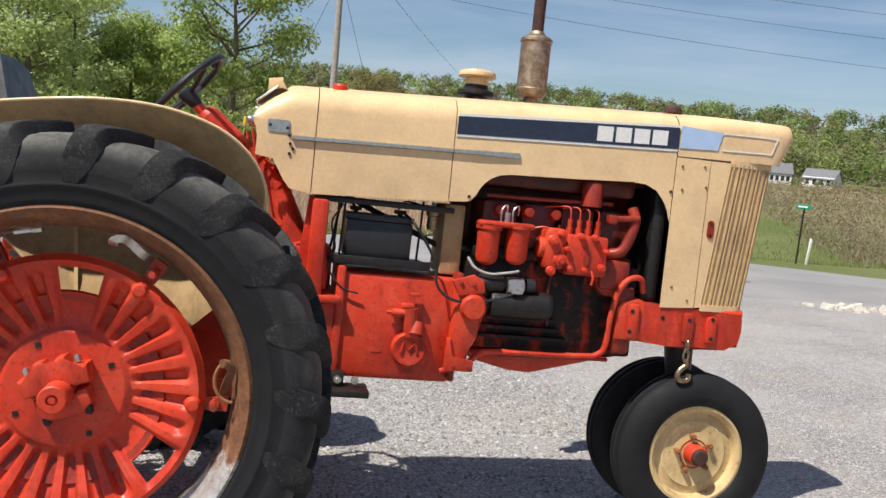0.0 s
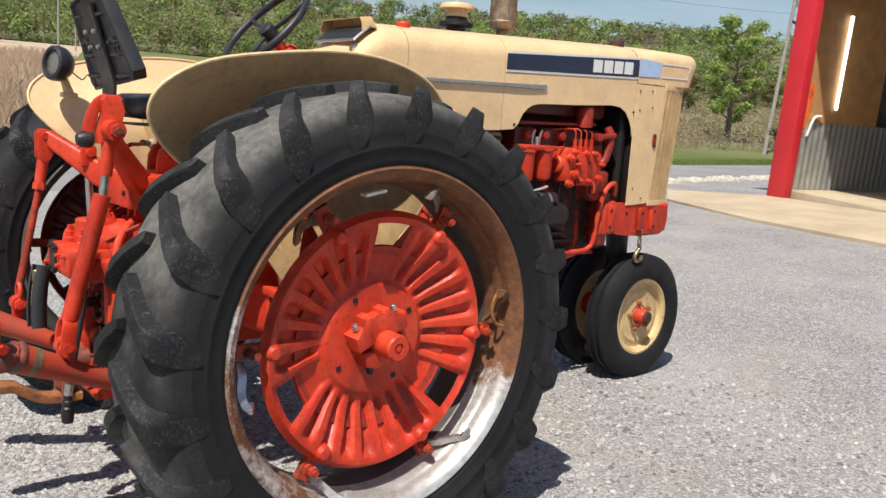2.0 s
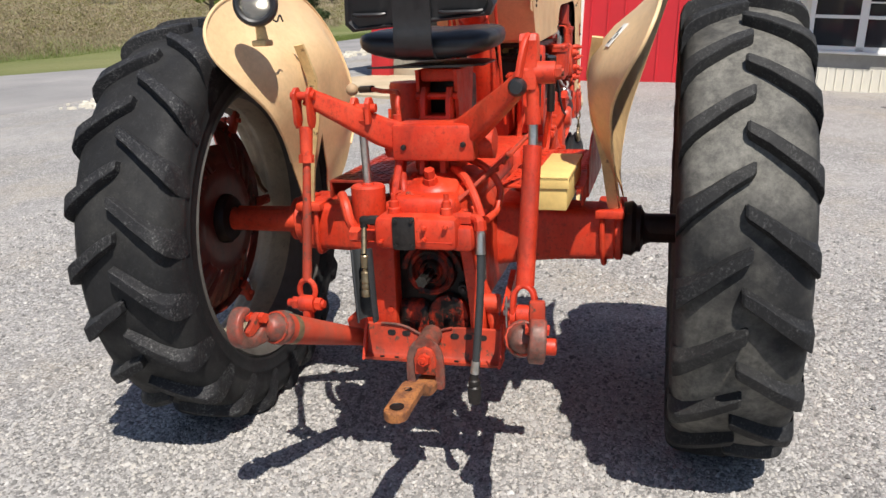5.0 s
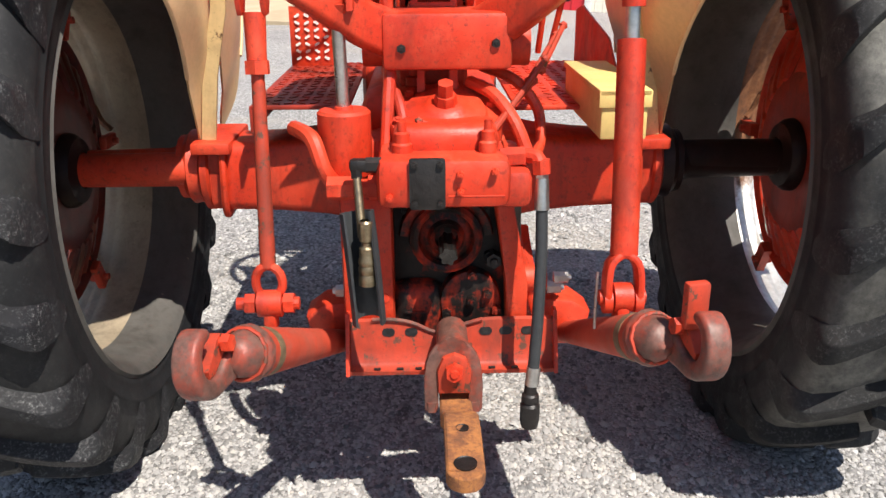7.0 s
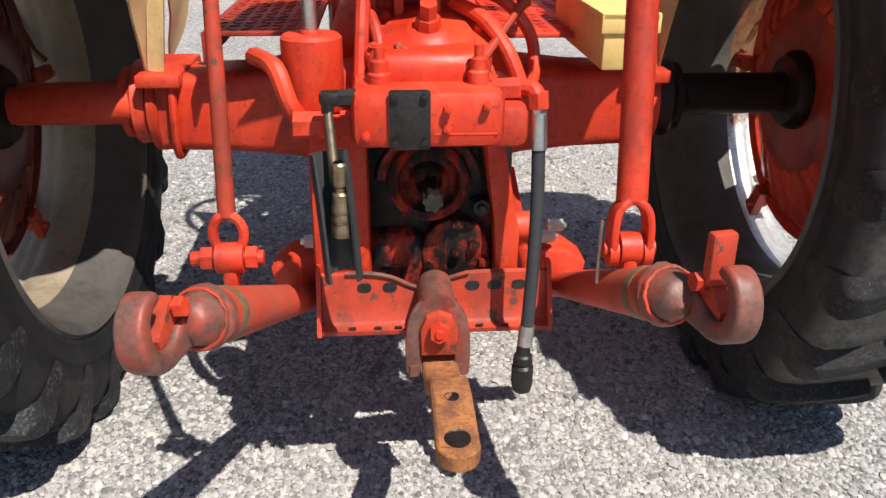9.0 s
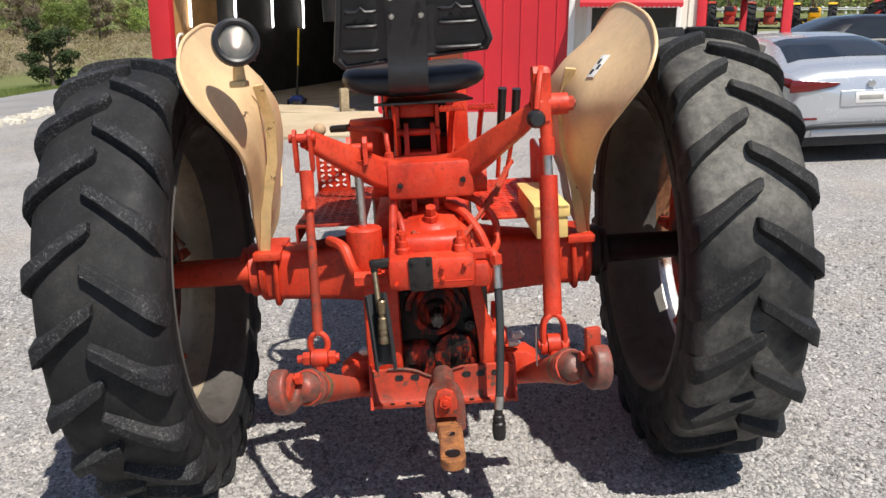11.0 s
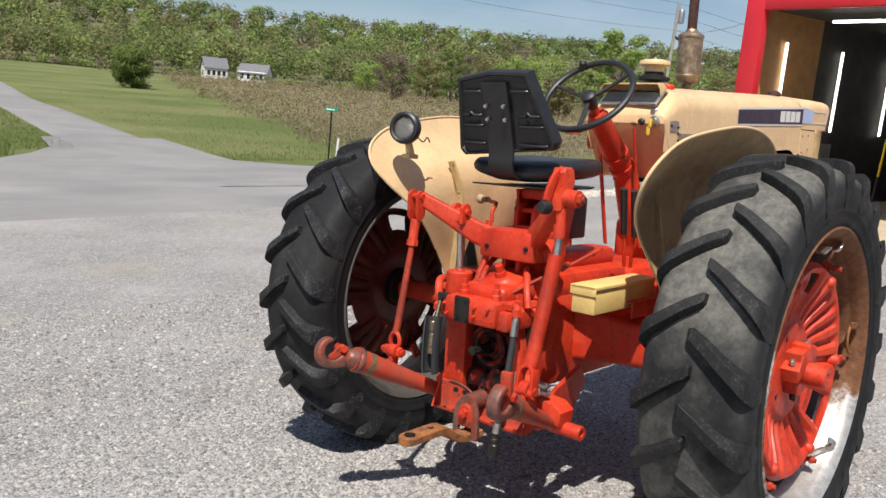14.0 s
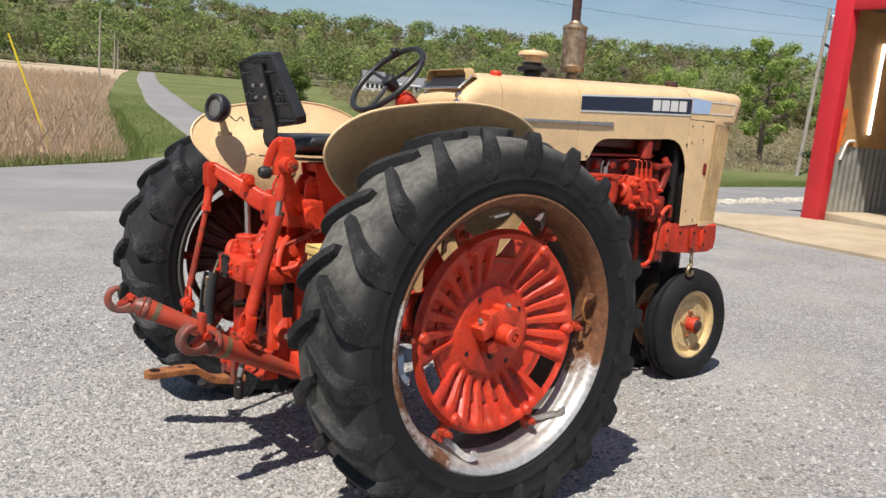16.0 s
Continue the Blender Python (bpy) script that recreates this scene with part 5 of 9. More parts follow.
# -- seat
back = [(0.26, 1.765), (0.10, 1.79), (-0.085, 1.785), (-0.18, 1.53), (-0.165, 1.50), (0.28, 1.462), (0.302, 1.485)]
bm = bmesh.new()


def back_point(y, z, out=0.0):
    return Vector((-0.42 - 0.33 * (z - 1.47) - out * 0.95, y, z - out * 0.32))


rows = []
for inset, out in ((1.0, 0.0), (0.985, 0.014), (0.93, 0.018), (0.90, 0.008)):
    rows.append([bm.verts.new(back_point(0.06 + (y - 0.06) * inset, 1.62 + (z - 1.62) * inset, out)) for y, z in back])
for a, b in zip(rows, rows[1:]):
    for i in range(len(back)):
        bm.faces.new((a[i], a[(i + 1) % len(back)], b[(i + 1) % len(back)], b[i]))
bm.faces.new(rows[-1])
front = [bm.verts.new(back_point(y, z, -0.03)) for y, z in back]
for i in range(len(back)):
    bm.faces.new((rows[0][i], rows[0][(i + 1) % len(back)], front[(i + 1) % len(back)], front[i]))
bm.faces.new(front)
seat = part("seat_back", bm, black_plastic, tractor, "worn black pressed backrest", smooth=40)
for z, yl, yr in ((1.715, (0.155, 0.235), (-0.075, 0.00)), (1.625, (0.165, 0.25), (-0.12, -0.02)), (1.585, (0.165, 0.255), (-0.13, -0.02)), (1.515, (0.165, 0.265), (-0.14, -0.01))):
    for a, b in (yl, yr):
        bm = bmesh.new()
        sweep(bm, [back_point(a + (b - a) * f, z + (0.012 if z == 1.625 and 0.35 < f < 0.65 else 0), 0.008 + (0.008 if 0.05 < f < 0.95 else 0)) for f in (0, 0.1, 0.35, 0.5, 0.65, 0.9, 1)], circle(0.008, 8, 0.8))
        part("pressed_rib", bm, black_plastic, seat)
bm = bmesh.new()
lathe(bm, [(0.0, 0.0012), (0.007, 0.0012), (0.008, -0.002)], (0, 0, 0), "z", 12)
lay = Vector((-0.95, 0, -0.32)).to_track_quat("Z", "Y").to_matrix().to_4x4()
each("punched_hole", bm, black_iron, seat, [Matrix.Translation(back_point(y, z, 0.0092)) @ lay for y, z in ((0.19, 1.598), (0.225, 1.598), (-0.055, 1.602), (-0.092, 1.604))])
bm = bmesh.new()
spine = smooth_path([back_point(0.075, 1.75, 0.018), back_point(0.075, 1.62, 0.02), back_point(0.078, 1.50, 0.02), (-0.445, 0.08, 1.43), (-0.415, 0.08, 1.385), (-0.34, 0.08, 1.37), (-0.20, 0.07, 1.37)], 6)
sweep(bm, spine, [(-0.060, -0.004), (-0.060, 0.006), (-0.048, 0.010), (0.048, 0.010), (0.060, 0.006), (0.060, -0.004)], up=(1, 0, 0))
part("seat_spring", bm, black_plastic, tractor, "black curved steel seat spring")
bolts(tractor, steel, [back_point(y, z, 0.030) for y in (0.118, 0.032) for z in (1.665, 1.615)], (-0.95, 0, -0.32), 0.009, 0.008, "seat_bolt")
bm = bmesh.new()
cushion = []
for f, wide, tall in ((0.0, 0.16, 0.012), (0.03, 0.20, 0.032), (0.12, 0.222, 0.042), (0.5, 0.225, 0.045), (0.85, 0.20, 0.045), (0.96, 0.16, 0.036), (1.0, 0.12, 0.014)):
    x = -0.40 + 0.44 * f
    ring = []
    for k in range(20):
        a = 2 * math.pi * k / 20
        yy = math.copysign(abs(math.cos(a)) ** 0.5, math.cos(a)) * wide
        zz = math.copysign(abs(math.sin(a)) ** 0.7, math.sin(a)) * tall
        ring.append(bm.verts.new((x, 0.065 + yy, 1.405 + zz + 0.02 * f + 0.02 * (abs(yy) / 0.22) ** 2)))
    cushion.append(ring)
for a, b in zip(cushion, cushion[1:]):
    for i in range(20):
        bm.faces.new((a[i], a[(i + 1) % 20], b[(i + 1) % 20], b[i]))
bm.faces.new(cushion[0][::-1])
bm.faces.new(cushion[-1])
part("seat_cushion", bm, black_plastic, tractor, "flat black vinyl seat cushion", smooth=60)
bm = bmesh.new()
plate(bm, [(-0.42, 0.24), (-0.34, 0.16), (0.0, 0.15), (0.06, 0.10), (0.06, -0.05), (-0.05, -0.1), (-0.33, -0.12), (-0.40, -0.06)], 0.006, Matrix.Translation((0, 0, 1.345)))
part("seat_pan", bm, black_iron, tractor, "torn black seat pan")
bm = bmesh.new()
box(bm, (-0.24, 0.0, 1.29), (0.02, 0.12, 1.335), 0.01)
for y in (-0.005, 0.125):
    plate(bm, [(-0.22, 1.10), (-0.06, 1.10), (0.0, 1.33), (-0.26, 1.33)], 0.012, Matrix.Translation((0, y + 0.006, 0)) @ pose(0, 0, 0, 90, 0, 0))
part("seat_pedestal", bm, red_paint, tractor, "red seat pedestal")
bm = bmesh.new()
box(bm, (-0.12, 0.0, 1.12), (0.10, 0.12, 1.30), 0.01)
part("spring_box", bm, black_iron, tractor, "black spring box under the seat")
bm = bmesh.new()
for y in (0.012, 0.098):
    plate(bm, [(-0.30, 1.165), (-0.22, 1.165), (-0.21, 1.235), (-0.235, 1.275), (-0.275, 1.275), (-0.295, 1.235)], 0.016, Matrix.Translation((0, y + 0.008, 0)) @ pose(0, 0, 0, 90, 0, 0), 0.004)
box(bm, (-0.30, 0.006, 1.155), (-0.20, 0.112, 1.185), 0.008)
rod(bm, (-0.255, -0.012, 1.245), (-0.255, 0.130, 1.245), 0.012, None, 12)
part("seat_clevis", bm, red_paint, tractor, "red clevis at the foot of the seat")
bm = bmesh.new()
lathe(bm, [(0.0, 0.19), (0.075, 0.185), (0.08, 0.17), (0.075, 0.03), (0.085, 0.02), (0.085, 0.0), (0.0, 0.0)], (-0.0, 0.225, 1.09), "z", 28)
part("hydraulic_reservoir", bm, red_paint, tractor, "red hydraulic canister")

# -- transmission, axle and rear housing
bm = bmesh.new()
box(bm, (-0.44, -0.11, 0.52), (0.55, 0.23, 0.92), 0.05)
box(bm, (0.30, -0.14, 0.60), (0.86, 0.26, 0.99), 0.04)
box(bm, (-0.36, -0.10, 0.88), (0.60, 0.22, 1.00), 0.04)
part("transmission_housing", bm, red_paint, tractor, "red cast transmission housing")
bm = bmesh.new()
box(bm, (-0.30, -0.02, 0.98), (0.35, 0.14, 1.07), 0.03)
part("top_cover", bm, red_paint, tractor)
for s in (-1, 1):
    bm = bmesh.new()
    sec = lambda h, w: rounded(w, h, 0.03, 3)
    sweep(bm, [(0.03, CY + s * 0.12, 0.735), (0.03, CY + s * 0.28, 0.732), (0.03, CY + s * 0.40, 0.73), (0.03, CY + s * 0.58, 0.73)], [sec(0.25, 0.30), sec(0.21, 0.22), sec(0.19, 0.20), sec(0.18, 0.19)])
    trumpet = part("axle_housing", bm, red_paint, tractor, "red rear axle housing")
    bm = bmesh.new()
    lathe(bm, [(0.0, s * 0.0), (0.105, 0.0), (0.112, s * 0.006), (0.112, s * 0.022), (0.10, s * 0.03), (0.0, s * 0.03)], (0.03, CY + s * 0.58, 0.735), "y", 32)
    part("axle_flange", bm, red_paint, trumpet)
    bm = bmesh.new()
    lathe(bm, [(0.095, s * 0.03), (0.10, s * 0.06), (0.085, s * 0.075), (0.085, s * 0.09), (0.06, s * 0.10), (0.05, s * 0.12), (0.046, s * 0.36)], (0.03, CY + s * 0.58, 0.74), "y", 28)
    part("axle_shaft", bm, black_oil if s < 0 else red_paint, trumpet, "greasy black axle seal" if s < 0 else "red axle end")
    bolts(trumpet, red_paint, [(0.03 + 0.095 * math.cos(a), CY + s * 0.575, 0.735 + 0.095 * math.sin(a)) for a in (math.pi / 4 + math.pi / 2 * k for k in range(4))], (0, -s, 0), 0.013, 0.016)
    bm = bmesh.new()
    tube(bm, [(-0.07, CY + s * 0.54, 0.83), (-0.085, CY + s * 0.54, 0.73), (-0.06, CY + s * 0.545, 0.635), (0.02, CY + s * 0.545, 0.625)], 0.010, 8)
    part("u_bolt", bm, red_paint, trumpet)
# rear upper block
bm = bmesh.new()
box(bm, (-0.632, -0.088, 0.812), (-0.30, 0.175, 0.915), 0.022)
box(bm, (-0.612, -0.132, 0.806), (-0.32, -0.06, 0.884), 0.018)
box(bm, (-0.6335, -0.075, 0.838), (-0.60, 0.036, 0.8425), 0.002)
box(bm, (-0.56, -0.07, 0.88), (-0.25, 0.145, 0.965), 0.03, seg=3)
rear = part("rear_cover", bm, red_paint, tractor, "red cast rear cover")
bm = bmesh.new()
plate(bm, rounded(0.070, 0.102, 0.006), 0.007, Matrix.Translation((-0.632, 0.076, 0.867)) @ pose(0, 0, 0, 90, 0, -90), 0.002)
cover_plate = part("cover_plate", bm, black_iron, tractor, "dull black cover plate")
bolts(cover_plate, black_iron, [(-0.639, 0.076 + dy, 0.867 + dz) for dy in (-0.025, 0.025) for dz in (-0.039, 0.039)], (-1, 0, 0), 0.0075, 0.006)
bolts(rear, red_paint, [(-0.634, 0.012, 0.885), (-0.634, 0.012, 0.85), (-0.634, -0.055, 0.89), (-0.634, 0.15, 0.84)], (-1, 0, 0), 0.008, 0.012, "grease_nipple")
# round bolted cover, tilted to the rear
tilt = Matrix.Translation((-0.435, 0.035, 0.955)) @ Vector((-0.42, 0.0, 0.91)).to_track_quat("Z", "Y").to_matrix().to_4x4()
bm = bmesh.new()
lathe(bm, [(0.0, 0.040), (0.035, 0.040), (0.045, 0.034), (0.055, 0.026), (0.085, 0.020), (0.090, 0.012), (0.118, 0.010), (0.122, 0.004), (0.122, -0.05)], (0, 0, 0), "z", 40)
bmesh.ops.transform(bm, matrix=tilt, verts=bm.verts)
round_cap = part("round_cover", bm, red_paint, tractor, "red round bolted cover")
bolts(round_cap, red_paint, [tilt @ Vector((0.104 * math.cos(a), 0.104 * math.sin(a), 0.010)) for a in (0.3 + math.pi / 3 * k for k in range(6))], tilt.to_3x3() @ Vector((0, 0, 1)), 0.012, 0.012)
bm = bmesh.new()
rod(bm, (0, 0, 0.036), (0, 0, 0.060), 0.026, 0.022, 8)
rod(bm, (0, 0, 0.058), (0, 0, 0.088), 0.017, None, 6)
bmesh.ops.transform(bm, matrix=tilt, verts=bm.verts)
part("square_plug", bm, red_paint, round_cap)
# bosses and plugs on top
for x, y, r, z in ((-0.575, -0.045, 0.014, 0.935), (-0.565, 0.125, 0.016, 0.93), (-0.30, 0.10, 0.02, 1.0)):
    bm = bmesh.new()
    lathe(bm, [(r * 1.35, -0.03), (r * 1.3, 0.0), (r, 0.004), (r, 0.022), (r * 0.6, 0.026), (r * 0.6, 0.045), (0.0, 0.046)], (x, y, z), "z", 12)
    part("plug", bm, red_paint, tractor)
for y in (0.015, 0.085):
    bm = bmesh.new()
    plate(bm, [(-0.03, 0), (0.03, 0), (0.028, 0.05), (0.015, 0.07), (-0.015, 0.07), (-0.028, 0.05)], 0.018, Matrix.Translation((-0.345, y + 0.009, 1.00)) @ pose(0, 0, 0, 90, 0, 0), 0.004)
    part("top_link_ear", bm, red_paint, tractor)
# lower rear: shields, pto, oily cover
bm = bmesh.new()
box(bm, (-0.51, 0.150, 0.47), (-0.40, 0.262, 0.83), 0.014)
part("pto_shield", bm, red_paint, tractor, "wide red cheek beside the power take-off")
bm = bmesh.new()
plate(bm, [(-0.060, 0.82), (-0.100, 0.82), (-0.142, 0.60), (-0.140, 0.46), (-0.098, 0.46), (-0.092, 0.62)], 0.10, Matrix.Translation((-0.41, 0, 0)) @ Matrix(((0, 0, -1, 0), (1, 0, 0, 0), (0, 1, 0, 0), (0, 0, 0, 1))), 0.008)
part("pto_shield", bm, red_paint, tractor, "narrow red cheek beside the power take-off")
bm = bmesh.new()
box(bm, (-0.455, -0.13, 0.45), (-0.40, 0.155, 0.83), 0.006)
part("rear_face", bm, oil_black, tractor, "oil-soaked black rear face")
bm = bmesh.new()
lathe(bm, [(0.078, -0.455), (0.078, -0.478), (0.084, -0.482), (0.100, -0.482), (0.104, -0.476), (0.104, -0.455)], (0, 0.036, 0.700), "x", 32, start=radians(5), end=radians(175))
part("collar", bm, oil_run, tractor, "oily red collar above the shaft", smooth=40)
bm = bmesh.new()
lathe(bm, [(0.0, -0.462), (0.024, -0.462), (0.026, -0.490), (0.034, -0.495), (0.041, -0.484), (0.056, -0.478), (0.061, -0.496), (0.070, -0.501), (0.078, -0.495), (0.082, -0.46)], (0, 0.036, 0.705), "x", 40)
part("pto_ring", bm, oil_run, tractor, "oily bearing ring")
bm = bmesh.new()
n = 36
ring_a, ring_b = [], []
for k in range(n):
    r = 0.0185 if k % 6 < 3 else 0.0150
    a = 2 * math.pi * k / n
    ring_a.append(bm.verts.new((-0.605, 0.035 + r * math.cos(a), 0.705 + r * math.sin(a))))
    ring_b.append(bm.verts.new((-0.50, 0.035 + r * math.cos(a), 0.705 + r * math.sin(a))))
for k in range(n):
    bm.faces.new((ring_a[k], ring_a[(k + 1) % n], ring_b[(k + 1) % n], ring_b[k]))
bm.faces.new(ring_a[::-1])
bmesh.ops.create_cone(bm, cap_ends=True, segments=12, radius1=0.006, radius2=0.006, depth=0.002, matrix=Matrix.Translation((-0.606, 0.035, 0.705)) @ pose(0, 0, 0, 0, 90, 0))
part("pto_shaft", bm, worn_black, tractor, "greasy splined shaft", smooth=0)
bm = bmesh.new()
plate(bm, [(0.068 * math.cos(a), 0.066 * math.sin(a) * (1.0 if math.sin(a) < 0 else 1.12)) for a in (2 * math.pi * k / 28 for k in range(28))], 0.035, Matrix.Translation((-0.455, -0.017, 0.553)) @ pose(0, 0, 0, 90, 0, -90), 0.008)
low_cover = part("pump_cover", bm, oil_run, tractor, "oily red round cover")
bolts(low_cover, oil_run, [(-0.491, -0.020, 0.560), (-0.488, -0.020, 0.620), (-0.488, -0.074, 0.535), (-0.488, 0.036, 0.53), (-0.488, -0.055, 0.575)], (-1, 0, 0), 0.012, 0.016)
bm = bmesh.new()
box(bm, (-0.495, 0.040, 0.430), (-0.42, 0.162, 0.600), 0.05, seg=4)
box(bm, (-0.500, 0.085, 0.530), (-0.45, 0.130, 0.537), 0.003)
part("gear_pump", bm, oil_run, tractor, "oily red pump body")
bm = bmesh.new()
lathe(bm, [(0.0, -0.012), (0.011, -0.012), (0.014, -0.004), (0.014, 0.03)], (-0.50, 0.172, 0.575), "x", 12)
part("plug", bm, red_paint, tractor)
bolts(tractor, black_iron, [(-0.457, -0.068, 0.648)], (-1, 0, 0), 0.019, 0.030, "drain_plug")
bolts(tractor, oil_black, [(-0.457, 0.036 + 0.105 * math.cos(a), 0.700 + 0.105 * math.sin(a)) for a in (0.6, 1.57, 2.54, 3.6)], (-1, 0, 0), 0.011, 0.012, "flange_bolt")

# -- rockshaft, lift arms, links
bm = bmesh.new()
box(bm, (-0.44, -0.105, 1.055), (-0.26, 0.165, 1.172), 0.012)
rod(bm, (-0.33, -0.15, 1.10), (-0.33, 0.21, 1.10), 0.05, None, 20)
lift = part("rockshaft", bm, red_paint, tractor, "red lift rockshaft")
bolts(lift, black_iron, [(-0.442, 0.125, 1.10), (-0.442, -0.07, 1.11)], (-1, 0, 0), 0.010, 0.006)
bm = bmesh.new()
arm_sec = [rounded(0.105, 0.056, 0.014, 3), rounded(0.092, 0.052, 0.014, 3), rounded(0.068, 0.046, 0.014, 3), rounded(0.056, 0.042, 0.014, 3)]
sweep(bm, [(-0.36, 0.12, 1.11), (-0.43, 0.20, 1.15), (-0.52, 0.32, 1.23), (-0.575, 0.385, 1.275)], [[(b, a) for a, b in s] for s in arm_sec])
part("lift_arm", bm, red_paint, tractor, "red forged lift arm")
bm = bmesh.new()
sweep(bm, [(-0.36, -0.04, 1.12), (-0.43, -0.12, 1.18), (-0.52, -0.23, 1.27), (-0.56, -0.285, 1.32)], [[(b, a) for a, b in s] for s in arm_sec])
part("lift_arm", bm, red_paint, tractor, "red forged lift arm")
bm = bmesh.new()
plate(bm, [(-0.602, 1.290), (-0.545, 1.290), (-0.532, 1.340), (-0.536, 1.395), (-0.530, 1.432), (-0.545, 1.444), (-0.588, 1.442), (-0.598, 1.425), (-0.590, 1.385), (-0.604, 1.335)], 0.050, Matrix.Translation((0, -0.275, 0)) @ pose(0, 0, 0, 90, 0, 0), 0.009)
rod(bm, (-0.57, -0.27, 1.335), (-0.57, -0.375, 1.335), 0.034, 0.031, 22)
box_ = part("levelling_box", bm, red_paint, tractor, "red levelling gearbox on the lift arm")
bm = bmesh.new()
rod(bm, (-0.57, -0.370, 1.335), (-0.57, -0.392, 1.335), 0.021, None, 6)
rod(bm, (-0.57, -0.388, 1.335), (-0.57, -0.398, 1.335), 0.011, None, 10)
part("pivot_bolt", bm, rust_red, box_)
bm = bmesh.new()
sweep(bm, smooth_path([(-0.575, -0.300, 1.432), (-0.600, -0.293, 1.415), (-0.618, -0.285, 1.375), (-0.628, -0.278, 1.325)], 5), rounded(0.034, 0.016, 0.005, 2), up=(0, 1, 0))
part("crank_arm", bm, red_paint, box_, "flat red crank arm")
bm = bmesh.new()
lathe(bm, [(0.0, -0.03), (0.018, -0.028), (0.026, -0.012), (0.026, 0.012), (0.018, 0.02), (0.006, 0.022)], (-0.63, -0.275, 1.30), "x", 20)
part("crank_knob", bm, black_plastic, tractor, "black crank knob")
# right link: screw, tube and fork
bm = bmesh.new()
rod(bm, (-0.575, -0.310, 1.30), (-0.58, -0.312, 1.235), 0.020, 0.018, 16)
rod(bm, (-0.58, -0.312, 1.24), (-0.585, -0.313, 1.19), 0.024, 0.022, 16)
part("link_collar", bm, red_paint, tractor)
bm = bmesh.new()
rod(bm, (-0.58, -0.312, 1.22), (-0.595, -0.313, 1.08), 0.014, None, 12)
part("link_screw", bm, steel, tractor, "bare steel screw")
bm = bmesh.new()
rod(bm, (-0.592, -0.312, 1.13), (-0.686, -0.302, 0.735), 0.027, None, 24)
sweep(bm, smooth_path([(-0.701, -0.331, 0.640), (-0.698, -0.332, 0.690), (-0.692, -0.325, 0.722), (-0.688, -0.301, 0.737), (-0.692, -0.277, 0.722), (-0.698, -0.270, 0.690), (-0.701, -0.271, 0.640)], 5), rounded(0.015, 0.046, 0.006, 2), up=(1, 0, 0))
for y in (-0.331, -0.271):
    rod(bm, (-0.701, y - 0.008, 0.645), (-0.701, y + 0.008, 0.645), 0.025, None, 18)
part("lift_link", bm, red_paint, tractor, "red tubular lift link")
bm = bmesh.new()
rod(bm, (-0.70, -0.345, 0.652), (-0.70, -0.255, 0.652), 0.015, None, 12)
rod(bm, (-0.70, -0.318, 0.652), (-0.70, -0.282, 0.652), 0.029, None, 18)
box(bm, (-0.725, -0.314, 0.575), (-0.675, -0.286, 0.655), 0.010)
part("link_pin", bm, red_paint, tractor)
bm = bmesh.new()
tube(bm, [(-0.70, -0.250, 0.705), (-0.701, -0.249, 0.65), (-0.700, -0.250, 0.585)], 0.003, 6)
part("lynch_pin", bm, steel, tractor)
# left link: fork, turnbuckle, rod, eye
bm = bmesh.new()
for y in (0.37, 0.415):
    plate(bm, [(-0.025, -0.075), (-0.012, -0.095), (0.012, -0.095), (0.025, -0.075), (0.027, 0.012), (0.012, 0.028), (-0.012, 0.028), (-0.027, 0.012)], 0.010, Matrix.Translation((-0.585, y + 0.005, 1.275)) @ pose(0, 0, 0, 90, 0, 0), 0.003)
rod(bm, (-0.585, 0.355, 1.278), (-0.585, 0.432, 1.278), 0.013, None, 12)
rod(bm, (-0.588, 0.39, 1.185), (-0.60, 0.39, 1.10), 0.021, 0.019, 16)
rod(bm, (-0.60, 0.39, 1.10), (-0.603, 0.39, 1.075), 0.024, None, 6)
part("link_fork", bm, red_paint, tractor, "red fork of the lift link")
bm = bmesh.new()
rod(bm, (-0.60, 0.39, 1.09), (-0.672, 0.387, 0.715), 0.0125, 0.0155, 14)
part("lift_link", bm, rust_red, tractor, "slim worn red lift link")
bm = bmesh.new()
ring = [Vector((-0.676, 0.387 + 0.026 * math.cos(a), 0.685 + 0.034 * math.sin(a))) for a in (2 * math.pi * k / 20 for k in range(20))]
sweep(bm, ring, circle(0.009, 8), closed=True)
rod(bm, (-0.68, 0.452, 0.642), (-0.68, 0.33, 0.642), 0.013, None, 10)
rod(bm, (-0.68, 0.435, 0.642), (-0.68, 0.415, 0.642), 0.021, None, 6)
rod(bm, (-0.68, 0.36, 0.642), (-0.68, 0.34, 0.642), 0.021, None, 6)
rod(bm, (-0.68, 0.41, 0.642), (-0.68, 0.363, 0.642), 0.027, None, 16)
box(bm, (-0.70, 0.375, 0.585), (-0.66, 0.40, 0.645), 0.006)
part("link_pin", bm, red_paint, tractor)
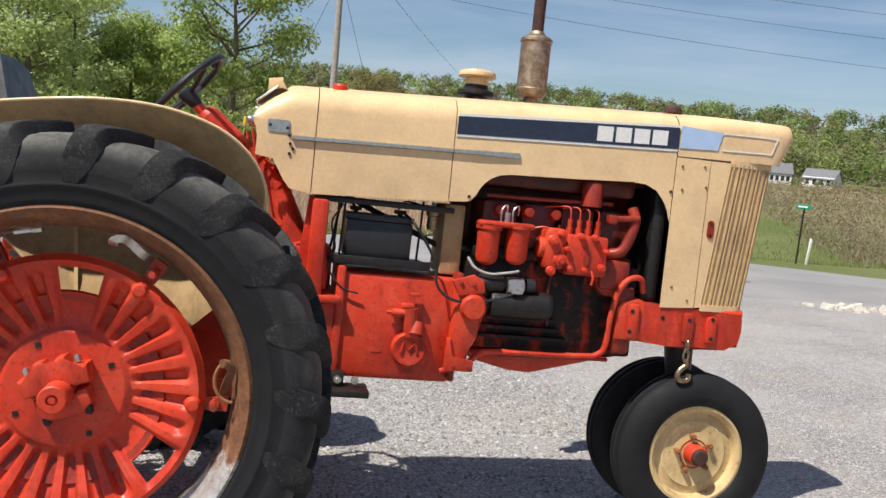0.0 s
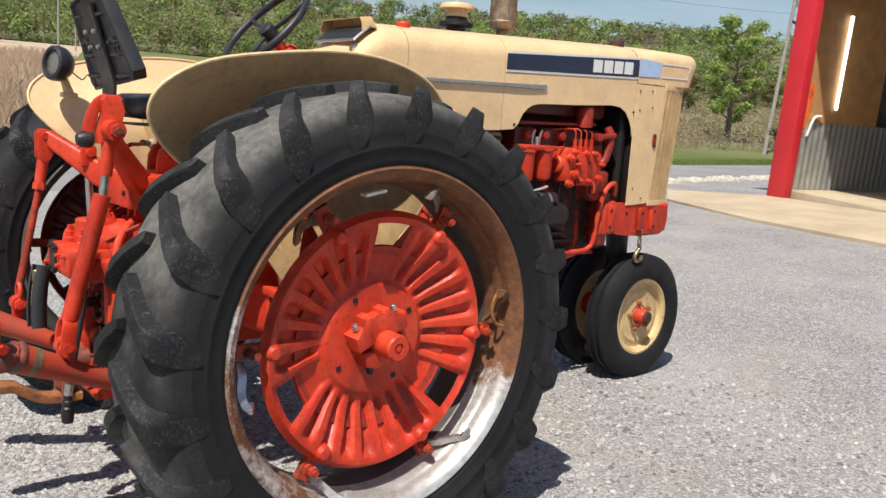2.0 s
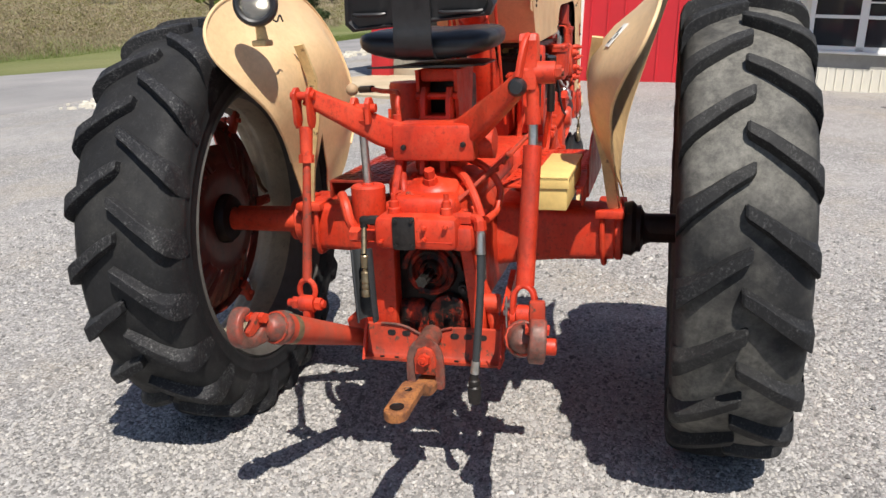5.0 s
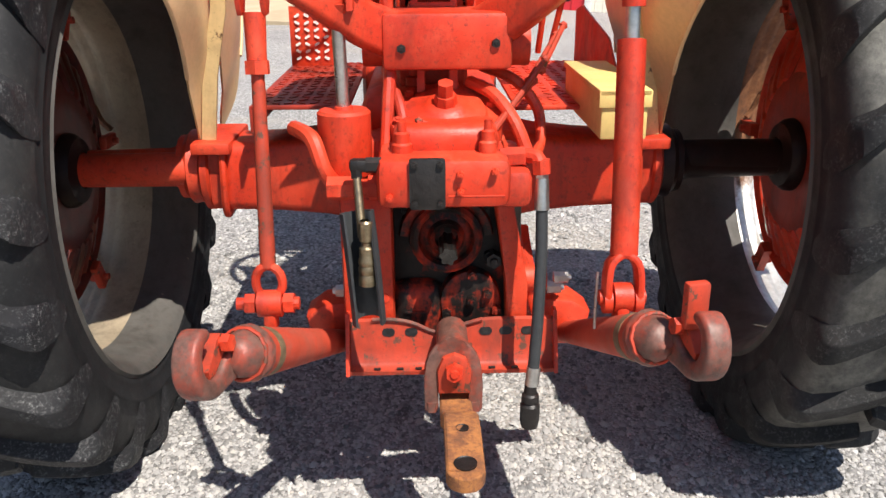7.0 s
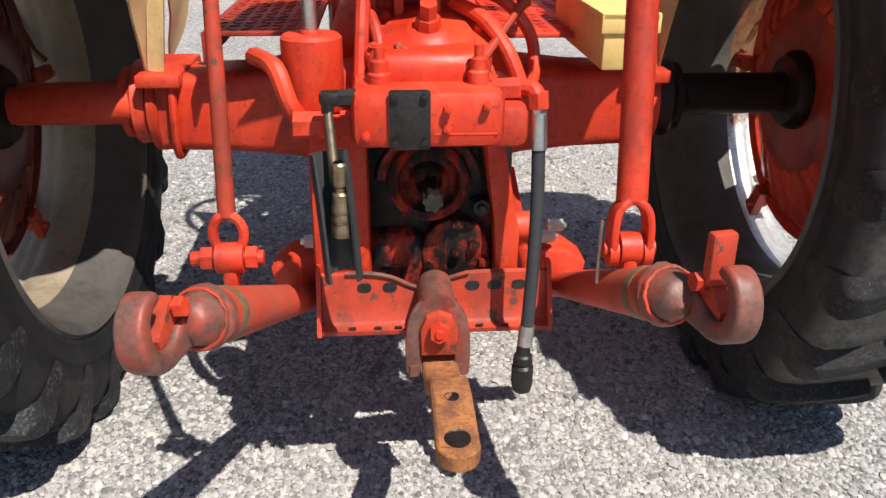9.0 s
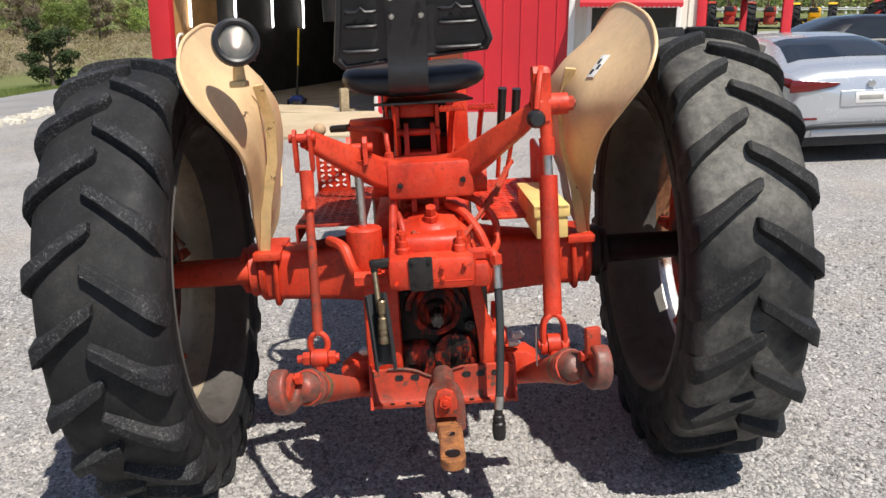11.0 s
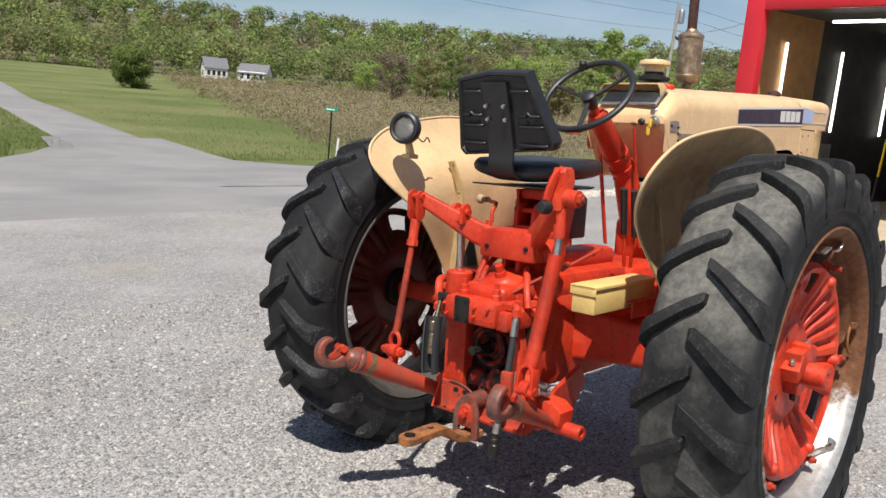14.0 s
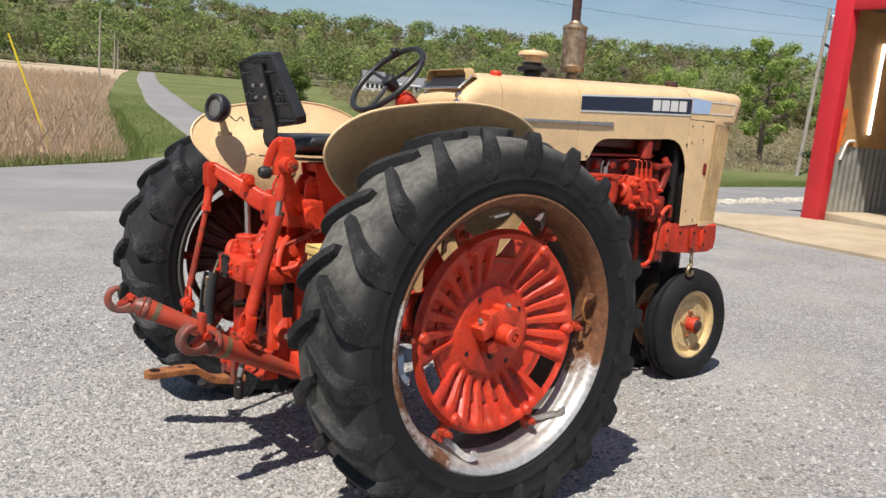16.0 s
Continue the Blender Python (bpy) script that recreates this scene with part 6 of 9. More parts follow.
# lower links with their open hooks
for a, b, y_in in (((-0.36, 0.255, 0.405), (-0.905, 0.405, 0.646), 1), ((-0.39, -0.232, 0.430), (-0.88, -0.326, 0.650), -1)):
    a, b = Vector(a), Vector(b)
    way = (b - a).normalized()
    bm = bmesh.new()
    rod(bm, a, b - way * 0.03, 0.022, 0.048, 28)
    link = part("lower_link", bm, dusty_red, tractor, "dusty red tapered lower link")
    bm = bmesh.new()
    rod(bm, b - way * 0.10, b - way * 0.075, 0.046, 0.0465, 24)
    part("worn_band", bm, olive_band, link, "worn bare band")
    bm = bmesh.new()
    lumps = random.Random(17 + y_in)
    side_way = way.orthogonal().normalized()
    other_way = way.cross(side_way)
    rings_ = []
    for reach, r in ((-0.050, 0.0475), (-0.046, 0.0505), (-0.038, 0.0520), (-0.030, 0.0505), (-0.024, 0.0460), (-0.014, 0.0420), (0.000, 0.0360), (0.014, 0.0290), (0.022, 0.0180)):
        rings_.append([b + way * (reach + lumps.uniform(-0.0015, 0.0015)) + (side_way * math.cos(q) + other_way * math.sin(q)) * r * lumps.uniform(0.955, 1.035) for q in (2 * math.pi * k / 22 for k in range(22))])
    rows = sheet(bm, [ring_ + ring_[:1] for ring_ in rings_])
    bm.faces.new(rows[-1][:-1])
    bmesh.ops.remove_doubles(bm, verts=bm.verts, dist=0.0004)
    bmesh.ops.recalc_face_normals(bm, faces=bm.faces)
    part("link_socket", bm, worn_claw, link, "rust-worn socket")
    c = b + way * 0.078 + Vector((0, y_in * (0.022 if y_in > 0 else 0.036), -0.008))
    up = way.cross(Vector((0, 1, 0))).normalized()
    if up.z < 0:
        up = -up
    across = way.cross(up).normalized()
    flat = Matrix.Translation(c) @ Matrix((way, up, across)).transposed().to_4x4()
    # the jaw: a forged claw, open at its top behind the outer horn
    bm = bmesh.new()
    ends = plate(bm, soft_outline([(-0.100, 0.026), (-0.066, 0.024), (-0.048, 0.008), (-0.034, -0.014), (-0.014, -0.028), (0.010, -0.028), (0.028, -0.014), (0.034, 0.008), (0.029, 0.026), (0.014, 0.036), (0.008, 0.046), (0.018, 0.056), (0.038, 0.052), (0.056, 0.032), (0.063, 0.004), (0.058, -0.026), (0.040, -0.050), (0.010, -0.062), (-0.024, -0.058), (-0.056, -0.044), (-0.100, -0.028)]), 0.044, flat @ Matrix.Translation((0, 0, -0.022)))
    bmesh.ops.recalc_face_normals(bm, faces=bm.faces)
    half_ = len(ends) // 2
    loops = [set(ends[:half_]), set(ends[half_:])]
    bmesh.ops.bevel(bm, geom=[e for e in bm.edges if any(e.verts[0] in l and e.verts[1] in l for l in loops)], offset=0.008, segments=3, profile=0.5, affect="EDGES")
    part("hook_claw", bm, worn_claw, link, "worn claw hook, its red paint rubbed to brown iron", smooth=50)
    # the spring latch that closes the jaw, its pivot bolt and its weld bead
    bm = bmesh.new()
    plate(bm, [(-0.066, 0.016), (-0.048, 0.010), (-0.022, -0.020), (-0.006, -0.028), (0.001, -0.016), (-0.013, 0.006), (-0.026, 0.034), (-0.040, 0.046), (-0.066, 0.042)], 0.024, flat @ Matrix.Translation((0, 0, -0.012)), 0.004)
    latch = part("hook_latch", bm, rust_red, link, "worn red spring latch")
    bm = bmesh.new()
    pin = c - way * 0.040 + up * 0.030
    rod(bm, pin - across * 0.030, pin + across * 0.030, 0.010, None, 12)
    for e in (-1, 1):
        nut(bm, pin + across * 0.020 * e, across * e, 0.017, 0.012)
    part("latch_bolt", bm, red_paint, latch)
    bm = bmesh.new()
    bead = [b - way * 0.018 + (up * math.cos(a) + across * math.sin(a)) * (0.0445 + 0.0008 * math.sin(13 * a) + 0.0006 * math.sin(29 * a)) for a in (2 * math.pi * k / 40 for k in range(40))]
    sweep(bm, bead, circle(0.0040, 6), closed=True)
    part("weld_bead", bm, rust_red, link, "lumpy rusted weld bead")
    if y_in < 0:
        bm = bmesh.new()
        box(bm, (-0.021, -0.011, 0.0), (0.021, 0.011, 0.085), 0.006, m=Matrix.Translation(c - way * 0.028 + up * 0.026) @ pose(0, 0, 0, 0, 0, 90 + math.degrees(math.atan2(way.y, way.x))))
        part("latch_handle", bm, rust_red, latch)
    bm = bmesh.new()
    out = Vector((0, y_in * (0.105 if y_in < 0 else 0.06), 0))
    lathe(bm, [(0.0, 0.0), (0.014, 0.0), (0.014, y_in * 0.02), (0.027, y_in * 0.02), (0.029, y_in * 0.014), (0.029, -y_in * 0.12), (0.0, -y_in * 0.12)], a + out, "y", 20)
    part("pivot_pin", bm, red_paint, link)
# brackets that carry the links
for y in (0.235, -0.175):
    bm = bmesh.new()
    s = 1 if y > 0 else -1
    plate(bm, [(-0.50, 0.44), (-0.42, 0.40), (-0.22, 0.40), (-0.10, 0.55), (-0.15, 0.62), (-0.38, 0.52), (-0.5, 0.50)], 0.02, Matrix.Translation((0, y + 0.01, 0)) @ pose(0, 0, 0, 90, 0, 0), 0.004)
    plate(bm, [(0.0, 0.0), (s * 0.11, -0.03), (s * 0.12, 0.03), (s * 0.08, 0.06), (0.0, 0.065)][::s], 0.09, Matrix.Translation((-0.36, y, 0.475)) @ Matrix(((0, 0, -1, 0), (1, 0, 0, 0), (0, 1, 0, 0), (0, 0, 0, 1))), 0.01)
    bracket = part("link_bracket", bm, red_paint, tractor, "red link bracket")
    bolts(bracket, steel, [(-0.44, y + s * 0.02, 0.565)], (0, s, 0), 0.016, 0.03)
bm = bmesh.new()
sweep(bm, [(-0.45, -0.120, 0.66), (-0.46, -0.150, 0.60), (-0.47, -0.175, 0.50)], rounded(0.045, 0.022, 0.006, 2))
part("side_strut", bm, red_paint, tractor, "red strut beside the shield")
bm = bmesh.new()
rod(bm, (-0.47, -0.13, 0.602), (-0.47, -0.185, 0.602), 0.030, None, 18)
strut_eye = part("strut_eye", bm, red_paint, tractor)
bolts(strut_eye, steel, [(-0.47, -0.205, 0.602)], (0, -1, 0), 0.014, 0.03)
# cross bar: a folded bar, bent down in its middle, with holes


def bar_top(y):
    return 0.532 - 0.034 * math.exp(-((y - 0.05) / 0.055) ** 2)


bm = bmesh.new()
grid = []
for k in range(31):
    y = 0.248 - 0.446 * k / 30
    grid.append([(-0.520, y, bar_top(y)), (-0.528, y, bar_top(y) - 0.004), (-0.538, y, 0.47), (-0.545, y, 0.437), (-0.552, y, 0.430), (-0.572, y, 0.428)])
sheet(bm, grid)
thicken(bm, 0.009)
cross = part("cross_bar", bm, rust_red, tractor, "worn red slotted drawbar support", smooth=40)
for y in (0.249, -0.205):
    bm = bmesh.new()
    plate(bm, [(-0.575, 0.418), (-0.50, 0.418), (-0.50, 0.545), (-0.525, 0.545), (-0.56, 0.46)], 0.009, Matrix.Translation((0, y + 0.009, 0)) @ pose(0, 0, 0, 90, 0, 0), 0.002)
    part("end_gusset", bm, red_paint, cross)
bm = bmesh.new()
plate(bm, rounded(0.028, 0.018, 0.0085), 0.002, Matrix.Identity(4))
each("bar_hole", bm, black_iron, cross, [Matrix.Translation((-0.5315, y, 0.503)) @ pose(0, 0, 0, 78, 0, -90) for y in (0.165, 0.115, -0.048, -0.092, -0.140)])
bm = bmesh.new()
plate(bm, rounded(0.015, 0.006, 0.0028), 0.003, Matrix.Identity(4))
each("lip_slot", bm, black_iron, cross, [Matrix.Translation((-0.5665, y, 0.4305)) @ pose(0, 0, 0, 10, 0, -90) for y in (0.19, 0.14, 0.10, -0.06, -0.11)])
bm = bmesh.new()
tube(bm, [(-0.531, y, bar_top(y) + 0.002) for y in (0.20, 0.15, 0.11, 0.07, 0.04, 0.0, -0.04)], 0.0045, 8)
part("bent_rod", bm, worn_claw, tractor, "bent rusty rod along the bar")
# clevis and drawbar
bm = bmesh.new()
path = smooth_path([(-0.625, 0.073, 0.368), (-0.625, 0.073, 0.44), (-0.62, 0.062, 0.49), (-0.615, 0.027, 0.516), (-0.62, -0.008, 0.49), (-0.625, -0.020, 0.44), (-0.625, -0.020, 0.368)], 5)
sweep(bm, path, rounded(0.030, 0.014, 0.004, 2), up=(1, 0, 0))
rod(bm, (-0.53, 0.027, 0.505), (-0.625, 0.027, 0.500), 0.034, None, 20)
for y in (0.073, -0.020):
    rod(bm, (-0.625, y, 0.385), (-0.625, y, 0.362), 0.014, None, 6)
part("drawbar_hanger", bm, worn_claw, tractor, "worn red drawbar hanger")
bm = bmesh.new()
plate(bm, [(-0.034, -0.055), (0.034, -0.055), (0.036, 0.0), (0.024, 0.028), (0.0, 0.037), (-0.024, 0.028), (-0.036, 0.0)], 0.05, Matrix.Translation((-0.590, 0.025, 0.463)) @ pose(0, 0, 0, 90, 0, -90), 0.006)
part("drawbar_bolt_block", bm, rust_red, tractor)
bolts(tractor, red_paint, [(-0.640, 0.025, 0.463)], (-1, 0, 0.1), 0.021, 0.018, "hanger_bolt")
bm = bmesh.new()
n = 14
profile = [(-0.56, 0.374), (-0.64, 0.374), (-0.70, 0.384), (-0.75, 0.412), (-0.80, 0.437), (-0.97, 0.434)]
top_l, top_r, bot_l, bot_r = [], [], [], []
path = smooth_path([(x, 0.022 if x > -0.8 else 0.018, z) for x, z in profile], 4)
secs = [rounded(0.068, 0.030, 0.004, 1) for p in path]
sweep(bm, path, secs)
drawbar = part("drawbar", bm, orange_rust, tractor, "orange rusty drawbar with pin holes")
bm = bmesh.new()
lathe(bm, [(0.0, 0.0), (0.0325, 0.0), (0.034, 0.002), (0.034, 0.0265), (0.0325, 0.0285), (0.0, 0.0285)], (-0.962, 0.018, 0.4195), "z", 28)
part("drawbar_tip", bm, orange_rust, drawbar)
for x, r in ((-0.952, 0.0185), (-0.842, 0.011)):
    bm = bmesh.new()
    lathe(bm, [(0.0, 0.0), (r, 0.0), (r * 1.12, 0.0016), (r * 1.12, -0.002)], (x, 0.018, 0.4512 if x < -0.9 else 0.4532), "z", 20)
    part("pin_hole", bm, black_iron, drawbar, "dark pin hole")

# -- lift cylinder
bm = bmesh.new()
lathe(bm, [(0.0, 0.125), (0.018, 0.125), (0.020, 0.118), (0.050, 0.118), (0.056, 0.112), (0.056, 0.0), (0.05, -0.02), (0.0, -0.02)], (-0.455, 0.247, 0.862), "z", 32)
cylinder = part("lift_cylinder", bm, red_paint, tractor, "red hydraulic lift cylinder")
bm = bmesh.new()
rod(bm, (-0.455, 0.247, 0.97), (-0.468, 0.25, 1.185), 0.0135, None, 16)
part("piston_rod", bm, steel, cylinder, "bright steel piston rod")
bm = bmesh.new()
for y in (0.222, 0.270):
    plate(bm, [(-0.028, -0.045), (0.028, -0.045), (0.028, 0.02), (0.014, 0.036), (-0.014, 0.036), (-0.028, 0.02)], 0.014, Matrix.Translation((-0.472, y + 0.007, 1.225)) @ pose(0, 0, 0, 90, 0, 0), 0.004)
rod(bm, (-0.470, 0.248, 1.195), (-0.467, 0.248, 1.17), 0.030, 0.022, 16)
rod(bm, (-0.472, 0.200, 1.228), (-0.472, 0.292, 1.228), 0.014, None, 12)
part("rod_clevis", bm, red_paint, cylinder)
bm = bmesh.new()
tube(bm, [(-0.50, 0.26, 0.82), (-0.53, 0.285, 0.87), (-0.515, 0.305, 0.925), (-0.47, 0.33, 0.935), (-0.40, 0.36, 0.93)], 0.017, 10)
rod(bm, (-0.55, 0.27, 0.837), (-0.55, 0.16, 0.837), 0.019, None, 10)
rod(bm, (-0.55, 0.278, 0.837), (-0.55, 0.225, 0.837), 0.025, None, 6)
rod(bm, (-0.55, 0.195, 0.837), (-0.55, 0.178, 0.837), 0.026, None, 6)
part("hydraulic_elbow", bm, red_paint, tractor, "red hydraulic elbow fitting")

# -- pipes and rods over the rear housing
for pts, r in (([(-0.40, 0.155, 1.20), (-0.40, 0.15, 1.08), (-0.44, 0.155, 0.98), (-0.47, 0.16, 0.90)], 0.014),
               ([(-0.25, 0.17, 1.06), (-0.36, 0.155, 1.03), (-0.44, 0.13, 0.985), (-0.47, 0.12, 0.93)], 0.012),
               ([(-0.36, -0.02, 1.02), (-0.42, -0.07, 1.00), (-0.47, -0.11, 0.95), (-0.49, -0.135, 0.89)], 0.014),
               ([(-0.30, -0.05, 1.045), (-0.34, -0.12, 1.02), (-0.36, -0.17, 0.96), (-0.42, -0.17, 0.90), (-0.48, -0.15, 0.88)], 0.012)):
    bm = bmesh.new()
    tube(bm, pts, r, 10)
    part("oil_pipe", bm, red_paint, tractor, "red painted oil pipe")
for a, b in (((-0.52, 0.09, 0.965), (-0.53, -0.03, 0.925)), ((-0.53, 0.09, 0.95), (-0.545, -0.03, 0.915)), ((-0.54, -0.03, 0.922), (-0.36, -0.16, 1.02)), ((-0.53, -0.045, 0.925), (-0.32, -0.19, 1.06)), ((-0.36, -0.15, 1.02), (-0.20, -0.23, 1.10)), ((-0.34, -0.18, 1.04), (-0.18, -0.25, 1.12))):
    bm = bmesh.new()
    rod(bm, a, b, 0.0065, None, 8)
    for p in (a, b):
        bmesh.ops.create_icosphere(bm, subdivisions=1, radius=0.011, matrix=Matrix.Translation(p))
    part("linkage_rod", bm, rust_red, tractor, "worn red control linkage")
# gear lever with its ball
bm = bmesh.new()
tube(bm, [(-0.38, 0.155, 1.19), (-0.375, 0.16, 1.23), (-0.34, 0.17, 1.265), (-0.28, 0.24, 1.265), (-0.24, 0.30, 1.27)], 0.008, 8)
lever = part("gear_lever", bm, red_paint, tractor, "bent red gear lever")
bm = bmesh.new()
rod(bm, (-0.25, 0.285, 1.27), (-0.205, 0.345, 1.265), 0.012, None, 12)
part("grip", bm, black_plastic, lever)
bm = bmesh.new()
bmesh.ops.create_uvsphere(bm, u_segments=16, v_segments=10, radius=0.022, matrix=Matrix.Translation((-0.17, 0.39, 1.262)))
part("ball_knob", bm, plain("worn_wood_knob", (0.40, 0.27, 0.16), 0.6), lever, "worn tan ball knob")
for dy, dz in ((0.0, 0.0), (-0.05, -0.005)):
    bm = bmesh.new()
    rod(bm, (0.06, -0.225 + dy * 0.6, 1.03), (0.0, -0.24 + dy, 1.24 + dz), 0.008, None, 10)
    part("valve_lever", bm, red_paint, tractor)
    bm = bmesh.new()
    rod(bm, (0.02, -0.235 + dy, 1.17 + dz), (-0.03, -0.245 + dy, 1.36 + dz), 0.014, 0.016, 12)
    part("lever_grip", bm, black_plastic, tractor, "black rubber lever grip")
# brake pedals with ribbed pads
for x, y in ((0.55, -0.09), (0.56, -0.215)):
    bm = bmesh.new()
    box(bm, (x - 0.045, y - 0.055, 1.248), (x + 0.045, y + 0.055, 1.262), 0.004)
    pedal = part("brake_pedal", bm, red_paint, tractor, "red ribbed brake pedal")
    for k in range(8):
        bm = bmesh.new()
        box(bm, (x - 0.048, y - 0.05 + 0.013 * k, 1.260), (x + 0.044, y - 0.044 + 0.013 * k, 1.268))
        part("rib", bm, red_paint, pedal)
    bm = bmesh.new()
    tube(bm, [(x, y, 1.25), (x + 0.05, y + 0.01, 1.15), (x + 0.08, y + 0.02, 1.0), (x + 0.02, y + 0.03, 0.88)], 0.012, 8)
    part("pedal_arm", bm, red_paint, pedal)
bm = bmesh.new()
box(bm, (0.715, -0.165, 0.97), (0.780, -0.085, 1.37), 0.012)
box(bm, (0.68, -0.175, 0.955), (0.86, -0.075, 0.985), 0.008)
part("brake_housing", bm, red_paint, tractor, "red upright brake housing")
# foot plates and tool box
for s, x0, x1, y0, y1 in ((-1, -0.20, 0.62, -0.42, -0.14), (1, -0.16, 0.62, 0.26, 0.50)):
    bm = bmesh.new()
    box(bm, (x0, y0, 0.925), (x1, y1, 0.935), 0.002)
    box(bm, (x0, (y0 if s < 0 else y1) - 0.004, 0.87), (x1, (y0 if s < 0 else y1) + 0.004, 0.934), 0.002)
    for i in range(18):
        for j in range(7):
            cx, cy = x0 + 0.03 + (x1 - x0 - 0.05) * i / 17, y0 + 0.025 + (y1 - y0 - 0.05) * j / 6
            box(bm, (-0.012, -0.003, 0.0), (0.012, 0.003, 0.003), m=Matrix.Translation((cx, cy, 0.9345)) @ pose(0, 0, 0, 0, 0, 45 if (i + j) % 2 else -45))
    part("foot_plate", bm, dark_red if s > 0 else red_paint, tractor, "red chequered foot plate")
bm = bmesh.new()
box(bm, (0.55, 0.36, 0.93), (0.56, 0.50, 1.12), 0.002, m=Matrix.Translation((0, 0, 0)))
part("perforated_plate", bm, red_paint, tractor, "small perforated red plate")
bm = bmesh.new()
plate(bm, rounded(0.018, 0.008, 0.0035, 2), 0.002, Matrix.Identity(4))
each("perforation", bm, white_transfer, tractor, [Matrix.Translation((0.547, 0.385 + 0.03 * j, 0.96 + 0.022 * i)) @ pose(0, 0, 0, 90, 0, -90) @ pose(0, 0, 0, 0, 0, 30 if (i + j) % 2 else -30) for i in range(7) for j in range(4)])
bm = bmesh.new()
box(bm, (-0.44, -0.395, 0.905), (0.02, -0.295, 1.0), 0.005)
toolbox = part("toolbox", bm, chipped_yellow, tractor, "chipped yellow sheet-metal toolbox")
bm = bmesh.new()
box(bm, (-0.446, -0.401, 0.998), (0.022, -0.289, 1.012), 0.003)
box(bm, (-0.446, -0.401, 0.975), (-0.443, -0.289, 1.010), 0.001)
part("lid", bm, chipped_yellow, toolbox)
bm = bmesh.new()
plate(bm, [(-0.02, 0.86), (0.6, 0.86), (0.6, 1.10), (0.5, 1.12), (0.1, 1.06), (-0.02, 0.98)], 0.006, Matrix.Translation((0, -0.42, 0)) @ pose(0, 0, 0, 90, 0, 0))
part("side_shield", bm, red_paint, tractor, "red side shield of the platform")

# -- hydraulic hoses
bm = bmesh.new()
tube(bm, [(-0.545, -0.10, 0.900), (-0.57, -0.14, 0.902), (-0.585, -0.150, 0.89)], 0.015, 10)
rod(bm, (-0.584, -0.15, 0.90), (-0.586, -0.152, 0.872), 0.019, None, 6)
rod(bm, (-0.56, -0.07, 0.898), (-0.56, -0.12, 0.90), 0.021, None, 6)
box(bm, (-0.60, -0.125, 0.835), (-0.53, -0.075, 0.875), 0.008)
part("hose_elbow", bm, red_paint, tractor)
bm = bmesh.new()
rod(bm, (-0.586, -0.152, 0.878), (-0.587, -0.152, 0.858), 0.014, None, 6)
rod(bm, (-0.587, -0.152, 0.862), (-0.597, -0.153, 0.800), 0.014, 0.0150, 14)
hose = part("hose_ferrule", bm, steel, tractor, "crimped steel hose end")
bm = bmesh.new()
tube(bm, [(-0.596, -0.153, 0.80), (-0.610, -0.153, 0.70), (-0.628, -0.148, 0.58), (-0.642, -0.140, 0.46)], 0.0125, 12)
part("hose", bm, hose_rubber, hose, "dark grey hydraulic hose")
bm = bmesh.new()
rod(bm, (-0.641, -0.141, 0.470), (-0.645, -0.137, 0.430), 0.0145, None, 14)
part("ferrule", bm, steel, hose)
bm = bmesh.new()
lathe(bm, [(0.012, 0.0), (0.014, -0.02), (0.018, -0.024), (0.019, -0.038), (0.016, -0.042), (0.021, -0.048), (0.021, -0.082), (0.018, -0.100), (0.0, -0.100)], (-0.646, -0.135, 0.432), "z", 20)
part("coupler", bm, black_iron, hose, "black quick coupler")
bm = bmesh.new()
rod(bm, (-0.60, 0.165, 0.897), (-0.60, 0.195, 0.897), 0.016, None, 6)
box(bm, (-0.613, 0.185, 0.884), (-0.585, 0.228, 0.910), 0.008)
rod(bm, (-0.602, 0.214, 0.892), (-0.603, 0.214, 0.872), 0.012, None, 6)
left_hose = part("hose_elbow", bm, black_iron, tractor, "black elbow fitting")
bm = bmesh.new()
rod(bm, (-0.603, 0.214, 0.880), (-0.650, 0.204, 0.765), 0.0085, 0.009, 12)
part("steel_pipe", bm, brass, left_hose, "brassy steel pipe")
bm = bmesh.new()
lathe(bm, [(0.010, 0.07), (0.0135, 0.066), (0.0135, 0.03), (0.010, 0.026), (0.010, 0.018), (0.0145, 0.014), (0.0145, -0.006), (0.017, -0.010), (0.017, -0.018), (0.0155, -0.022), (0.0175, -0.028), (0.0175, -0.036), (0.0155, -0.040), (0.018, -0.046), (0.018, -0.062), (0.0, -0.062)], (-0.662, 0.196, 0.734), "z", 20)
part("quick_coupler", bm, brass, left_hose, "brass quick coupler")
bm = bmesh.new()
path = [(-0.640, 0.214, 0.815), (-0.655, 0.206, 0.74), (-0.662, 0.200, 0.66), (-0.662, 0.196, 0.59)]
half_pipe = [(0.037 * math.cos(a), 0.034 * math.sin(a)) for a in (radians(-128 + 262 * k / 16) for k in range(17))]
half_pipe += [(0.031 * math.cos(a), 0.028 * math.sin(a)) for a in (radians(134 - 262 * k / 16) for k in range(17))]
sweep(bm, smooth_path(path, 4), half_pipe, up=(0, 1, 0))
part("split_sleeve", bm, hose_rubber, left_hose, "split black rubber sleeve")

